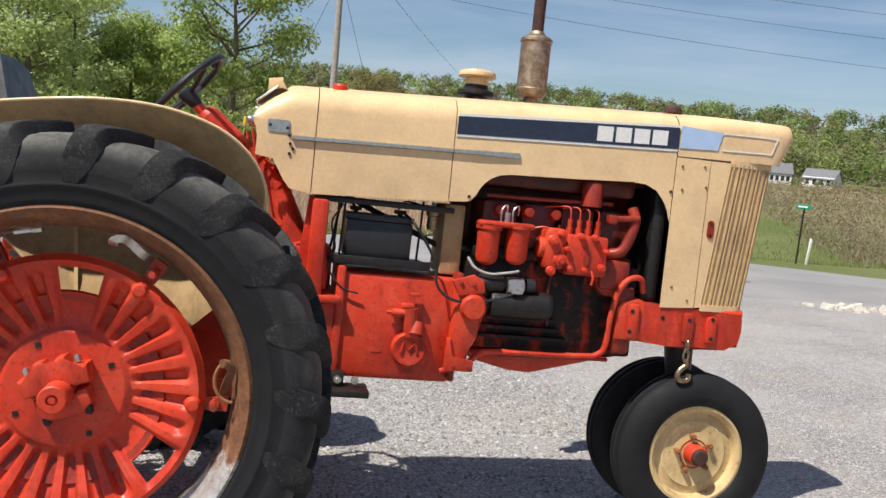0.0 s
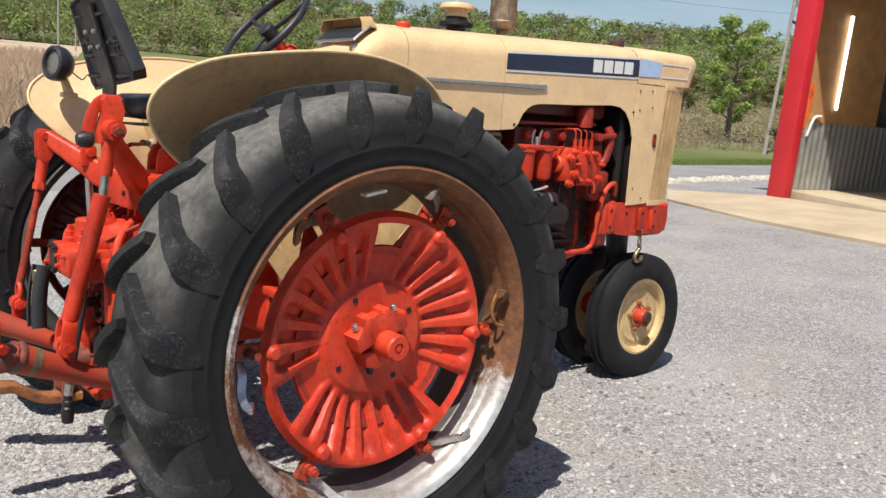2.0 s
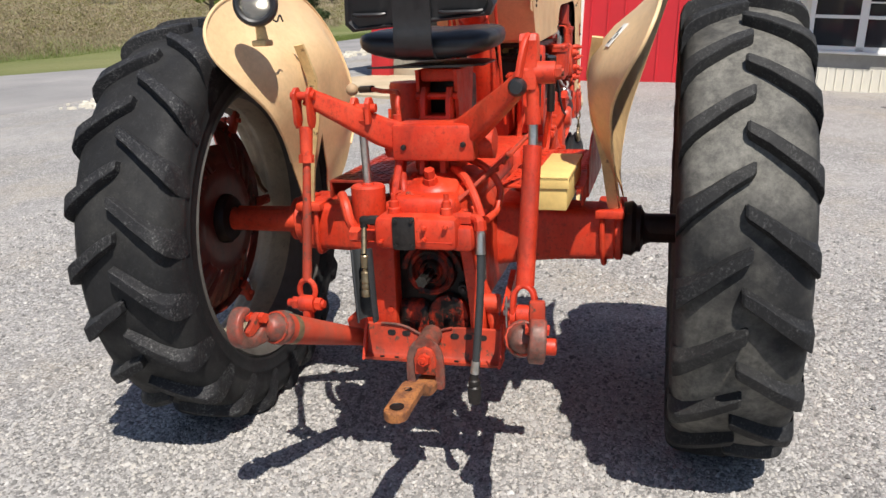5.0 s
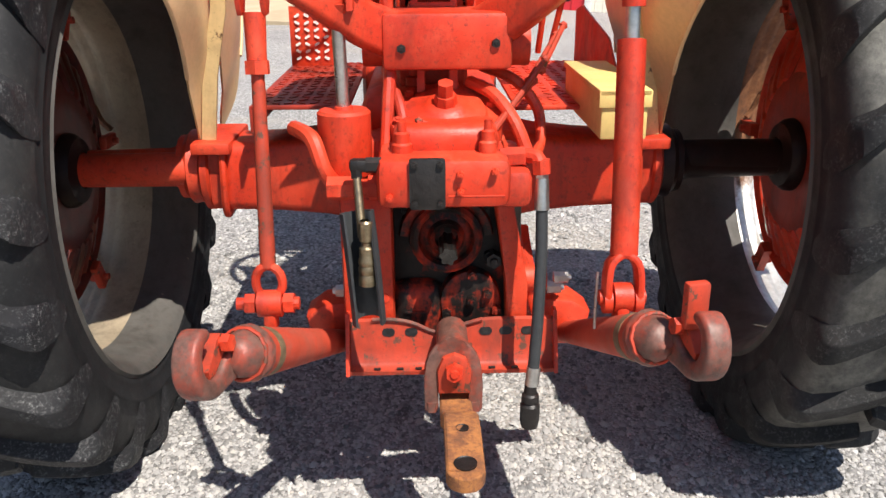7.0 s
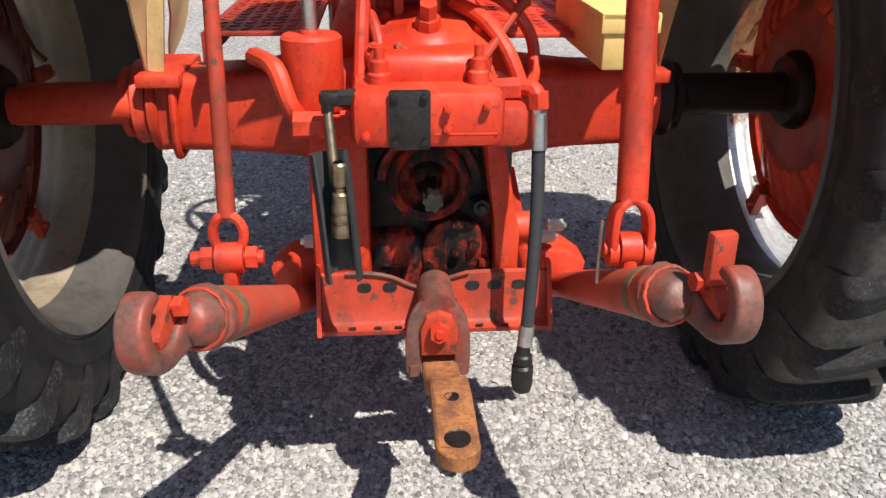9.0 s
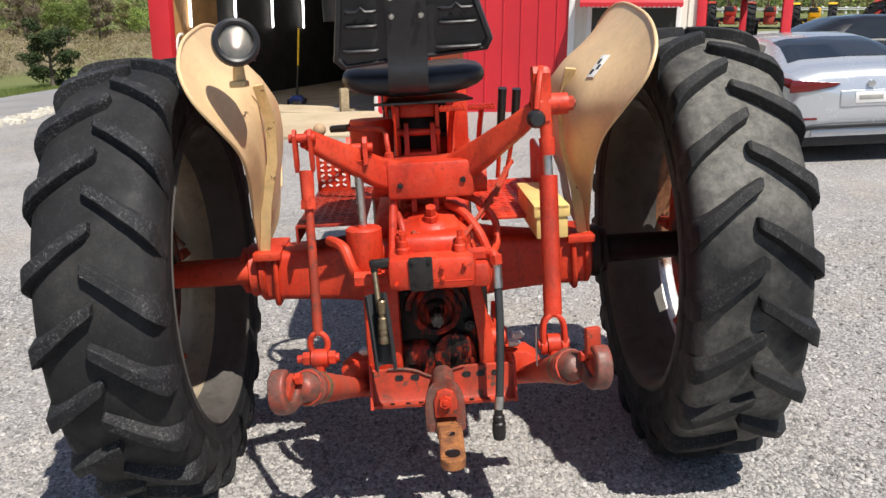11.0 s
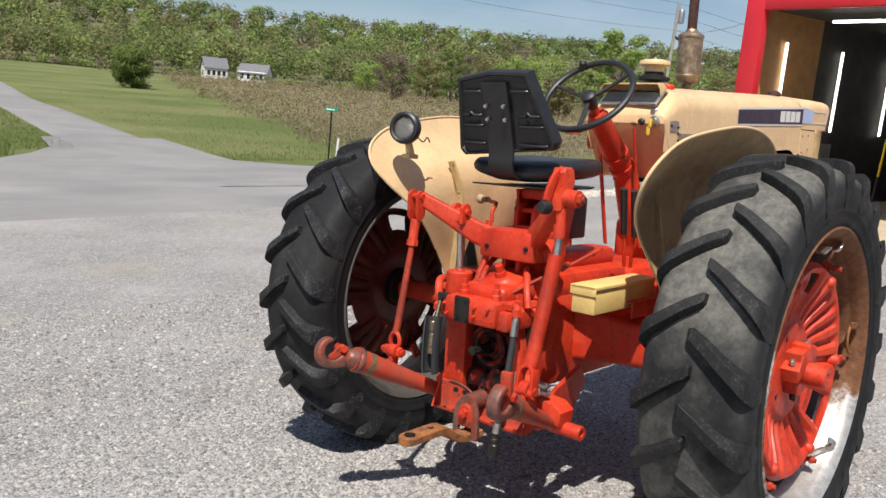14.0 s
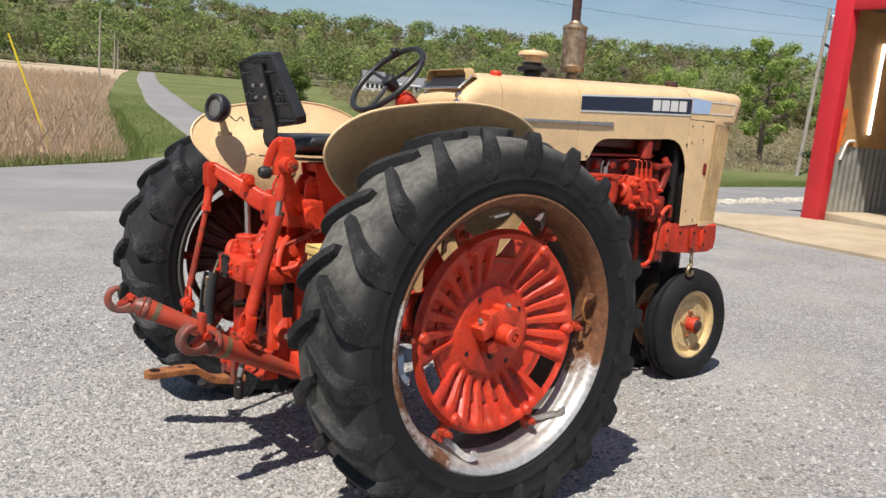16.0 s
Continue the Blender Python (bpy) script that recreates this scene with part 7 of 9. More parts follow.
# -- battery on its tray
bm = bmesh.new()
box(bm, (0.86, CY - 0.16, 1.145), (1.135, CY + 0.10, 1.30), 0.008)
battery = part("battery", bm, black_plastic, tractor, "plain black battery")
bm = bmesh.new()
box(bm, (0.855, CY - 0.165, 1.30), (1.14, CY + 0.105, 1.325), 0.006)
part("battery_lid", bm, black_plastic, battery)
for x in (0.90, 1.09):
    bm = bmesh.new()
    rod(bm, (x, CY - 0.06, 1.325), (x, CY - 0.06, 1.35), 0.011, None, 10)
    box(bm, (x - 0.025, CY - 0.078, 1.335), (x + 0.025, CY - 0.042, 1.352), 0.004)
    part("terminal", bm, black_iron, battery)
bm = bmesh.new()
box(bm, (0.80, CY - 0.19, 1.115), (1.22, CY + 0.12, 1.135), 0.004)
box(bm, (0.80, CY - 0.194, 1.115), (1.22, CY - 0.188, 1.152), 0.002)
part("battery_tray", bm, black_iron, tractor, "black battery tray")
for x, y in ((0.84, CY - 0.15), (1.17, CY - 0.10), (0.83, CY + 0.10)):
    bm = bmesh.new()
    rod(bm, (x, y, 1.12), (x + 0.01, y, 1.40), 0.005, None, 8)
    part("hold_down_rod", bm, black_iron, tractor)
for pts, r in (([(1.10, CY - 0.06, 1.345), (1.14, CY - 0.20, 1.30), (1.225, CY - 0.225, 1.17), (1.25, CY - 0.24, 1.06), (1.32, CY - 0.25, 1.01), (1.43, CY - 0.245, 1.01), (1.53, CY - 0.24, 1.035), (1.60, CY - 0.235, 1.07), (1.625, CY - 0.22, 1.10)], 0.006),
               ([(0.90, CY - 0.06, 1.345), (0.86, CY - 0.10, 1.38), (0.84, CY - 0.02, 1.36), (0.82, CY + 0.05, 1.20), (0.80, CY + 0.08, 1.05)], 0.006),
               ([(0.84, CY - 0.18, 1.36), (0.80, CY - 0.18, 1.28), (0.82, CY - 0.19, 1.18), (0.80, CY - 0.19, 1.10), (0.86, CY - 0.20, 1.02), (0.93, CY - 0.205, 1.00)], 0.004),
               ([(1.08, CY - 0.05, 1.35), (1.12, CY + 0.02, 1.39), (1.20, CY + 0.0, 1.38)], 0.004)):
    bm = bmesh.new()
    tube(bm, pts, r, 8)
    part("cable", bm, black_plastic, tractor, "black battery cable")
bm = bmesh.new()
rod(bm, (0.86, CY + 0.02, 1.39), (1.38, CY + 0.02, 1.17), 0.012, None, 10)
part("diagonal_stay", bm, pipe_rust, tractor, "dark diagonal stay rod")
bm = bmesh.new()
box(bm, (0.72, CY - 0.19, 1.362), (1.30, CY + 0.19, 1.384), 0.006)
part("tank_rail", bm, black_iron, tractor, "dark rail under the tank cover")
bm = bmesh.new()
box(bm, (1.27, CY - 0.12, 1.10), (1.36, CY + 0.12, 1.40), 0.01)
part("tank_bracket", bm, cream_inner, tractor, "stained cream bracket")
bm = bmesh.new()
lathe(bm, [(0.0, -0.06), (0.02, -0.055), (0.025, -0.04), (0.022, 0.0), (0.03, 0.005), (0.03, 0.02)], (1.22, CY - 0.13, 1.34), "z", 16)
rod(bm, (1.22, CY - 0.13, 1.36), (1.22, CY - 0.13, 1.40), 0.01, None, 8)
part("fuel_strainer", bm, brass, tractor, "brass fuel strainer")
bm = bmesh.new()
plate(bm, [(0.66, 1.0), (0.80, 1.0), (0.80, 1.10), (0.775, 1.24), (0.765, 1.38), (0.70, 1.38), (0.685, 1.2)], 0.03, Matrix.Translation((0, CY - 0.13, 0)) @ pose(0, 0, 0, 90, 0, 0), 0.006)
part("steering_support", bm, red_paint, tractor, "red steering support")

# -- clutch housing, side covers, step
bm = bmesh.new()
box(bm, (0.84, CY - 0.185, 0.645), (1.36, CY + 0.185, 1.09), 0.03)
box(bm, (0.84, CY - 0.20, 0.66), (0.875, CY + 0.20, 1.11), 0.01)
clutch = part("clutch_housing", bm, red_paint, tractor, "red clutch housing")
bm = bmesh.new()
box(bm, (1.335, CY - 0.21, 0.66), (1.365, CY + 0.21, 1.12), 0.01)
part("bell_flange", bm, dark_red, tractor)
bm = bmesh.new()
lathe(bm, [(0.0, -0.026), (0.050, -0.026), (0.056, -0.030), (0.066, -0.030), (0.072, -0.022), (0.074, 0.02)], (1.16, CY - 0.19, 0.785), "y", 36)
round_cover = part("hand_hole_cover", bm, red_paint, tractor, "round red cast cover")
bm = bmesh.new()
sweep(bm, [(1.125, CY - 0.219, 0.77), (1.135, CY - 0.219, 0.815), (1.16, CY - 0.219, 0.785), (1.185, CY - 0.219, 0.815), (1.195, CY - 0.219, 0.77)], [(-0.005, -0.004), (0.005, -0.004), (0.005, 0.004), (-0.005, 0.004)])
part("cast_mark", bm, red_paint, round_cover)
bm = bmesh.new()
rod(bm, (1.165, CY - 0.20, 0.84), (1.15, CY - 0.20, 0.955), 0.03, 0.035, 16)
rod(bm, (1.15, CY - 0.21, 0.935), (1.075, CY - 0.21, 0.935), 0.017, None, 12)
rod(bm, (1.075, CY - 0.21, 0.935), (1.055, CY - 0.21, 0.935), 0.008, None, 8)
box(bm, (1.115, CY - 0.225, 0.955), (1.165, CY - 0.17, 0.975), 0.006)
rod(bm, (1.185, CY - 0.20, 0.90), (1.18, CY - 0.215, 0.85), 0.028, 0.034, 16)
part("tachometer_drive", bm, red_paint, tractor, "red cast drive housing")
bm = bmesh.new()
box(bm, (1.145, CY - 0.226, 1.008), (1.185, CY - 0.200, 1.022), 0.003)
part("lug_plate", bm, red_paint, tractor)
bm = bmesh.new()
plate(bm, rounded(0.05, 0.016, 0.006), 0.004, Matrix.Translation((1.025, CY - 0.184, 0.77)) @ pose(0, 0, 0, 90, 0, 0))
part("cast_boss", bm, red_paint, clutch)
# air intake elbow at the flywheel end
bm = bmesh.new()
plate(bm, [(1.325, 0.74), (1.40, 0.74), (1.415, 0.86), (1.455, 0.93), (1.47, 1.02), (1.43, 1.06), (1.33, 1.07)], 0.055, Matrix.Translation((0, CY - 0.185, 0)) @ pose(0, 0, 0, 90, 0, 0), 0.018)
lathe(bm, [(0.0, -0.035), (0.045, -0.033), (0.055, -0.02), (0.058, 0.02)], (1.405, CY - 0.24, 0.985), "y", 24)
elbow = part("bell_casting", bm, red_paint, tractor, "red cast starter bell")
bm = bmesh.new()
plate(bm, [(1.31, 0.715), (1.43, 0.715), (1.43, 0.76), (1.335, 0.775), (1.325, 0.85), (1.31, 0.85)], 0.03, Matrix.Translation((0, CY - 0.225, 0)) @ pose(0, 0, 0, 90, 0, 0), 0.004)
part("engine_foot", bm, red_paint, tractor, "red engine mounting foot")
bm = bmesh.new()
plate(bm, [(1.31, 1.09), (1.34, 1.03), (1.45, 1.05), (1.44, 1.10), (1.40, 1.12)], 0.03, Matrix.Translation((0, CY - 0.225, 0)) @ pose(0, 0, 0, 90, 0, 0), 0.004)
part("engine_foot", bm, red_paint, tractor, "red engine mounting foot")
bolts(tractor, dark_red, [(1.345, CY - 0.256, 0.735), (1.405, CY - 0.256, 0.737), (1.345, CY - 0.256, 1.085), (1.40, CY - 0.256, 1.08)], (0, -1, 0), 0.009, 0.006)
bm = bmesh.new()
box(bm, (0.83, CY - 0.34, 0.60), (1.0, CY - 0.18, 0.625), 0.004)
box(bm, (0.84, CY - 0.26, 0.62), (0.90, CY - 0.18, 0.68), 0.006)
step = part("mounting_step", bm, black_iron, tractor, "black iron mounting step")
bolts(step, steel, [(0.875, CY - 0.262, 0.655), (0.945, CY - 0.262, 0.655)], (0, -1, 0), 0.018, 0.012)

# -- engine
# dark reds here hold both real oil and the hood's shade as colour
bm = bmesh.new()
box(bm, (1.38, CY - 0.13, 0.80), (2.17, CY + 0.13, 1.20), 0.015)
box(bm, (1.40, CY - 0.15, 1.19), (2.12, CY + 0.14, 1.24), 0.01)
engine = part("engine_block", bm, oil_run, tractor, "oily dark red engine block")
for k in range(4):
    x = 1.43 + 0.175 * k
    bm = bmesh.new()
    box(bm, (x, CY - 0.135, 1.238), (x + 0.155, CY + 0.13, 1.44), 0.02)
    part("cylinder_head", bm, oily, engine)
bm = bmesh.new()
outline = [(1.40, 0.79), (1.45, 0.745), (1.62, 0.705), (1.72, 0.70), (1.95, 0.765), (2.12, 0.80)]
plate(bm, outline, 0.26, Matrix.Translation((0, CY + 0.13, 0)) @ pose(0, 0, 0, 90, 0, 0), 0.02)
part("oil_pan", bm, red_paint, tractor, "red sump with dark oil stains")
for z, x0, x1 in ((0.86, 1.42, 1.86), (0.90, 1.42, 1.82), (0.94, 1.44, 1.80)):
    bm = bmesh.new()
    box(bm, (x0, CY - 0.165, z - 0.008), (x1, CY - 0.125, z + 0.008), 0.004)
    part("crankcase_rib", bm, oil_run, engine)
bm = bmesh.new()
tube(bm, [(1.30, CY - 0.20, 0.70), (1.40, CY - 0.20, 0.73), (1.47, CY - 0.19, 0.785), (1.55, CY - 0.18, 0.795), (1.92, CY - 0.175, 0.80), (2.0, CY - 0.18, 0.815), (2.025, CY - 0.19, 0.86), (2.03, CY - 0.20, 0.98), (2.05, CY - 0.21, 1.10), (2.09, CY - 0.215, 1.155), (2.15, CY - 0.20, 1.16), (2.175, CY - 0.18, 1.10)], 0.013, 10)
part("lower_pipe", bm, red_paint, tractor, "red coolant pipe along the sump")
bm = bmesh.new()
tube(bm, [(1.55, CY - 0.17, 0.775), (1.8, CY - 0.165, 0.785), (2.05, CY - 0.165, 0.79)], 0.009, 8)
part("drain_pipe", bm, dark_red, tractor)
bm = bmesh.new()
# the slab is added to close off the left opening; the rods are manifold ports
box(bm, (1.34, CY + 0.13, 1.20), (2.20, CY + 0.18, 1.64), 0.02)
for k in range(4):
    rod(bm, (1.48 + 0.19 * k, CY + 0.10, 1.36), (1.48 + 0.19 * k, CY + 0.20, 1.36), 0.045, None, 16)
part("manifold_and_blocker", bm, oily, tractor, "oily dark manifold with an added blocking slab")
bm = bmesh.new()
box(bm, (1.42, CY - 0.12, 1.495), (2.12, CY + 0.12, 1.60), 0.03)
part("rocker_cover", bm, oily, tractor, "oily dark red rocker cover")
# twin fuel filters
bm = bmesh.new()
box(bm, (1.40, CY - 0.24, 1.325), (1.64, CY - 0.15, 1.350), 0.01)
filters = part("filter_head", bm, red_paint, tractor, "red fuel filter head")
for x in (1.452, 1.578):
    bm = bmesh.new()
    lathe(bm, [(0.056, 0.165), (0.056, 0.15), (0.048, 0.145), (0.047, 0.03), (0.040, 0.012), (0.02, 0.0), (0.0, -0.004)], (x, CY - 0.195, 1.165 + (0.01 if x > 1.5 else 0)), "z", 28)
    part("filter_bowl", bm, red_paint, filters, "red fuel filter bowl")
bm = bmesh.new()
for x in (1.50, 1.55):
    tube(bm, [(x, CY - 0.19, 1.35), (x, CY - 0.19, 1.40), (x + 0.025, CY - 0.18, 1.42), (x + 0.03, CY - 0.16, 1.38)], 0.004, 6)
rod(bm, (1.525, CY - 0.195, 1.35), (1.525, CY - 0.195, 1.39), 0.012, None, 6)
part("bleed_pipe", bm, steel, filters)
bm = bmesh.new()
tube(bm, [(1.64, CY - 0.2, 1.335), (1.68, CY - 0.22, 1.345), (1.72, CY - 0.22, 1.335), (1.74, CY - 0.22, 1.30)], 0.005, 6)
part("fuel_line", bm, red_paint, tractor)
# injection pump
bm = bmesh.new()
box(bm, (1.78, CY - 0.25, 1.155), (1.965, CY - 0.14, 1.325), 0.012)
box(bm, (1.69, CY - 0.245, 1.17), (1.785, CY - 0.14, 1.345), 0.02)
lathe(bm, [(0.0, -0.02), (0.04, -0.02), (0.046, -0.014), (0.048, 0.03)], (1.69, CY - 0.19, 1.26), "x", 24)
pump = part("injection_pump", bm, red_paint, tractor, "red fuel injection pump")
for dx, dz, r in ((0.02, 0.13, 0.02), (0.055, 0.05, 0.024), (0.02, 0.0, 0.018), (0.08, 0.10, 0.012), (0.10, 0.015, 0.016), (0.14, 0.155, 0.014), (0.20, 0.155, 0.014), (0.165, 0.015, 0.013), (0.24, 0.03, 0.018), (0.255, 0.10, 0.012), (0.05, 0.16, 0.013)):
    bm = bmesh.new()
    lathe(bm, [(0.0, -0.03), (r * 0.55, -0.03), (r * 0.6, -0.018), (r, -0.016), (r, 0.0), (r * 1.2, 0.004)], (1.70 + dx, CY - 0.25, 1.165 + dz), "y", 12)
    part("pump_fitting", bm, red_paint, pump)
bm = bmesh.new()
plate(bm, rounded(0.022, 0.075, 0.010), 0.006, Matrix.Translation((1.872, CY - 0.25, 1.24)) @ pose(0, 0, 0, 90, 0, 0))
part("pump_window", bm, dark_red, pump)
for k in range(4):
    x = 1.80 + 0.042 * k
    bm = bmesh.new()
    rod(bm, (x, CY - 0.20, 1.32), (x, CY - 0.20, 1.355), 0.014, None, 6)
    rod(bm, (x, CY - 0.20, 1.355), (x, CY - 0.20, 1.39), 0.009, 0.011, 10)
    tube(bm, [(x, CY - 0.20, 1.385), (x, CY - 0.198, 1.425), (x - 0.012, CY - 0.175, 1.44), (x - 0.10 + 0.04 * k, CY - 0.135, 1.43)], 0.0035, 6)
    part("injector_line", bm, red_paint, pump, "red injector line")
bm = bmesh.new()
tube(bm, [(1.90, CY - 0.25, 1.18), (1.905, CY - 0.265, 1.15), (1.90, CY - 0.265, 1.12)], 0.006, 6)
part("stop_lever", bm, red_paint, pump)
# pump drive case and front cover
bm = bmesh.new()
lathe(bm, [(0.0, -0.055), (0.06, -0.052), (0.08, -0.045), (0.085, -0.03), (0.085, 0.04)], (2.03, CY - 0.13, 1.15), "y", 28)
box(bm, (1.96, CY - 0.20, 1.10), (2.10, CY - 0.10, 1.23), 0.02)
box(bm, (2.05, CY - 0.19, 0.82), (2.14, CY - 0.10, 1.12), 0.02)
part("timing_cover", bm, dark_red, tractor, "red timing gear cover")
bm = bmesh.new()
tube(bm, [(2.0, CY - 0.15, 1.25), (2.06, CY - 0.18, 1.28), (2.10, CY - 0.18, 1.40), (2.09, CY - 0.16, 1.46)], 0.024, 12)
rod(bm, (1.98, CY - 0.19, 1.405), (2.11, CY - 0.20, 1.42), 0.014, None, 10)
box(bm, (1.97, CY - 0.215, 1.385), (2.01, CY - 0.165, 1.425), 0.008)
part("thermostat_housing", bm, dark_red, tractor, "red thermostat housing")
bm = bmesh.new()
lathe(bm, [(0.0, 0.11), (0.04, 0.105), (0.045, 0.095), (0.045, 0.0), (0.0, 0.0)], (1.90, CY - 0.16, 1.45), "z", 24)
part("oil_filler", bm, dark_red, tractor, "red oil filler can")
for x in (1.50, 1.63, 1.75):
    bm = bmesh.new()
    lathe(bm, [(0.0, -0.03), (0.02, -0.028), (0.026, -0.01), (0.03, 0.0)], (x, CY - 0.135, 1.40), "y", 14)
    part("core_plug", bm, dark_red, engine)
bm = bmesh.new()
tube(bm, [(1.44, CY - 0.15, 1.455), (1.7, CY - 0.155, 1.46), (2.0, CY - 0.15, 1.47)], 0.008, 8)
part("return_line", bm, dark_red, tractor)
bm = bmesh.new()
tube(bm, [(1.77, CY - 0.15, 1.36), (1.77, CY - 0.155, 1.28), (1.75, CY - 0.16, 1.10), (1.76, CY - 0.16, 0.92)], 0.007, 8)
part("drain_line", bm, oily, tractor)
# starter and solenoid
bm = bmesh.new()
lathe(bm, [(0.0, 0.155), (0.05, 0.155), (0.058, 0.145), (0.060, 0.13), (0.060, -0.10), (0.055, -0.115), (0.03, -0.12), (0.03, -0.16)], (1.60, CY - 0.19, 1.005), "x", 32)
starter = part("starter_motor", bm, black_iron, tractor, "black starter motor")
bm = bmesh.new()
lathe(bm, [(0.0, -0.06), (0.034, -0.06), (0.038, -0.05), (0.038, 0.04), (0.034, 0.05), (0.0, 0.05)], (1.485, CY - 0.20, 1.085), "x", 24)
part("solenoid_body", bm, black_iron, starter)
bm = bmesh.new()
lathe(bm, [(0.030, -0.04), (0.036, -0.036), (0.036, 0.03), (0.03, 0.036)], (1.585, CY - 0.215, 1.085), "x", 24)
box(bm, (1.56, CY - 0.255, 1.055), (1.61, CY - 0.21, 1.075), 0.004)
part("solenoid", bm, steel, starter, "bright metal solenoid")
bm = bmesh.new()
lathe(bm, [(0.0, 0.04), (0.028, 0.038), (0.03, 0.02), (0.03, 0.0)], (1.63, CY - 0.21, 1.09), "x", 16)
part("solenoid_cap", bm, black_plastic, starter)
bm = bmesh.new()
tube(bm, [(1.37, CY - 0.21, 1.19), (1.40, CY - 0.23, 1.15), (1.46, CY - 0.24, 1.13), (1.54, CY - 0.24, 1.14), (1.59, CY - 0.23, 1.15)], 0.006, 8)
part("cable", bm, plain("grey_cable", (0.35, 0.33, 0.31), 0.5), tractor, "grey starter cable")

# -- bolster
bm = bmesh.new()
outline = [(2.055, 0.89), (2.055, 1.03), (2.08, 1.06), (2.15, 1.075), (2.20, 1.05), (2.25, 1.042), (2.655, 1.055), (2.66, 0.96), (2.645, 0.89), (2.58, 0.89), (2.44, 0.865), (2.30, 0.875), (2.20, 0.90), (2.16, 0.885)]
plate(bm, outline, 0.41, Matrix.Translation((0, CY + 0.205, 0)) @ pose(0, 0, 0, 90, 0, 0), 0.015)
bolster = part("front_bolster", bm, red_paint, tractor, "red front bolster casting")
for x, z0, z1 in ((2.39, 0.90, 1.03), (2.50, 0.90, 1.02), (2.13, 0.90, 1.05)):
    bm = bmesh.new()
    box(bm, (x - 0.025, CY - 0.222, z0), (x + 0.025, CY - 0.20, z1), 0.012)
    part("bolster_rib", bm, red_paint, bolster)
bolts(bolster, black_iron, [(2.115, CY - 0.2225, 0.93), (2.12, CY - 0.2225, 1.02), (2.39, CY - 0.2225, 1.0), (2.50, CY - 0.2225, 0.925), (2.27, CY - 0.2065, 1.0), (2.50, CY - 0.2225, 1.01)], (0, -1, 0), 0.010, 0.002, "bolt_hole")
bm = bmesh.new()
ring = [Vector((2.395, CY - 0.215 + 0.012 * math.cos(a), 0.885 + 0.026 * math.sin(a))) for a in (2 * math.pi * k / 16 for k in range(16))]
sweep(bm, ring, circle(0.005, 6), closed=True)
ring = [Vector((2.395 + 0.012 * math.cos(a), CY - 0.217, 0.842 + 0.026 * math.sin(a))) for a in (2 * math.pi * k / 16 for k in range(16))]
sweep(bm, ring, circle(0.005, 6), closed=True)
chain = part("chain", bm, brass, tractor, "short tarnished chain")
bm = bmesh.new()
tube(bm, [(2.395, CY - 0.217, 0.825), (2.40, CY - 0.217, 0.80), (2.375, CY - 0.217, 0.775), (2.365, CY - 0.217, 0.748), (2.385, CY - 0.217, 0.728), (2.415, CY - 0.217, 0.735), (2.42, CY - 0.217, 0.76)], 0.012, 10)
part("grab_hook", bm, brass, chain, "tarnished grab hook")
# fan belt and shroud in the dark behind the panel
bm = bmesh.new()
box(bm, (2.185, CY - 0.17, 1.06), (2.25, CY + 0.17, 1.56), 0.02)
part("fan_shroud", bm, black_iron, tractor, "black fan shroud")

# ---- trees, fields and the far land ----
def leaf_material(name, dark, mid, light):
    m = Mat(name, mid, 0.75, 0, 0.25)
    isl = m.n.new("ShaderNodeNewGeometry").outputs["Random Per Island"]
    tone = m.ramp(isl, (0.0, dark), (0.5, mid), (1.0, light))
    m.colour(m.mix(m.ramp(m.noise(0.12, 3), (0.35, 0.0), (0.7, 0.45)), tone, tuple(c * 0.7 for c in mid)))
    thin = m.n.new("ShaderNodeBsdfTranslucent")
    blend = m.n.new("ShaderNodeMixShader")
    blend.inputs[0].default_value = 0.42
    m.link(m.b.inputs["Base Color"].links[0].from_socket, thin.inputs[0])
    m.link(m.b.outputs[0], blend.inputs[1])
    m.link(thin.outputs[0], blend.inputs[2])
    m.link(blend.outputs[0], m.n["Material Output"].inputs["Surface"])
    return m.m


fresh_leaf = leaf_material("fresh_spring_leaf", (0.17, 0.24, 0.05), (0.29, 0.39, 0.10), (0.44, 0.53, 0.18))
mid_leaf = leaf_material("mid_green_leaf", (0.09, 0.13, 0.03), (0.17, 0.23, 0.06), (0.27, 0.32, 0.10))
olive_leaf = leaf_material("olive_bud_leaf", (0.14, 0.13, 0.05), (0.23, 0.215, 0.085), (0.33, 0.29, 0.14))
brown_twig = leaf_material("bare_brown_twig", (0.14, 0.11, 0.075), (0.23, 0.185, 0.13), (0.33, 0.27, 0.19))
dark_leaf = leaf_material("dark_evergreen", (0.03, 0.05, 0.02), (0.055, 0.085, 0.03), (0.09, 0.12, 0.05))
bark = plain("grey_bark", (0.13, 0.105, 0.08), 0.9, 0, 0.35, 6, 0.6)
straw = leaf_material("dry_straw_grass", (0.42, 0.30, 0.19), (0.57, 0.43, 0.30), (0.72, 0.59, 0.45))
brush_twig = leaf_material("brown_brush", (0.24, 0.19, 0.12), (0.34, 0.275, 0.175), (0.44, 0.36, 0.24))
green_blade = leaf_material("green_grass_blade", (0.12, 0.17, 0.04), (0.20, 0.26, 0.07), (0.32, 0.34, 0.13))
# far leaves are paler and flatter: distance haze put into their colours
far_fresh = leaf_material("far_spring_leaf", (0.22, 0.28, 0.075), (0.29, 0.37, 0.11), (0.36, 0.43, 0.16))
far_mid = leaf_material("far_mid_leaf", (0.12, 0.16, 0.05), (0.165, 0.215, 0.07), (0.21, 0.26, 0.09))
far_olive = leaf_material("far_olive_leaf", (0.17, 0.165, 0.07), (0.225, 0.22, 0.095), (0.28, 0.265, 0.13))
rng = random.Random(7)


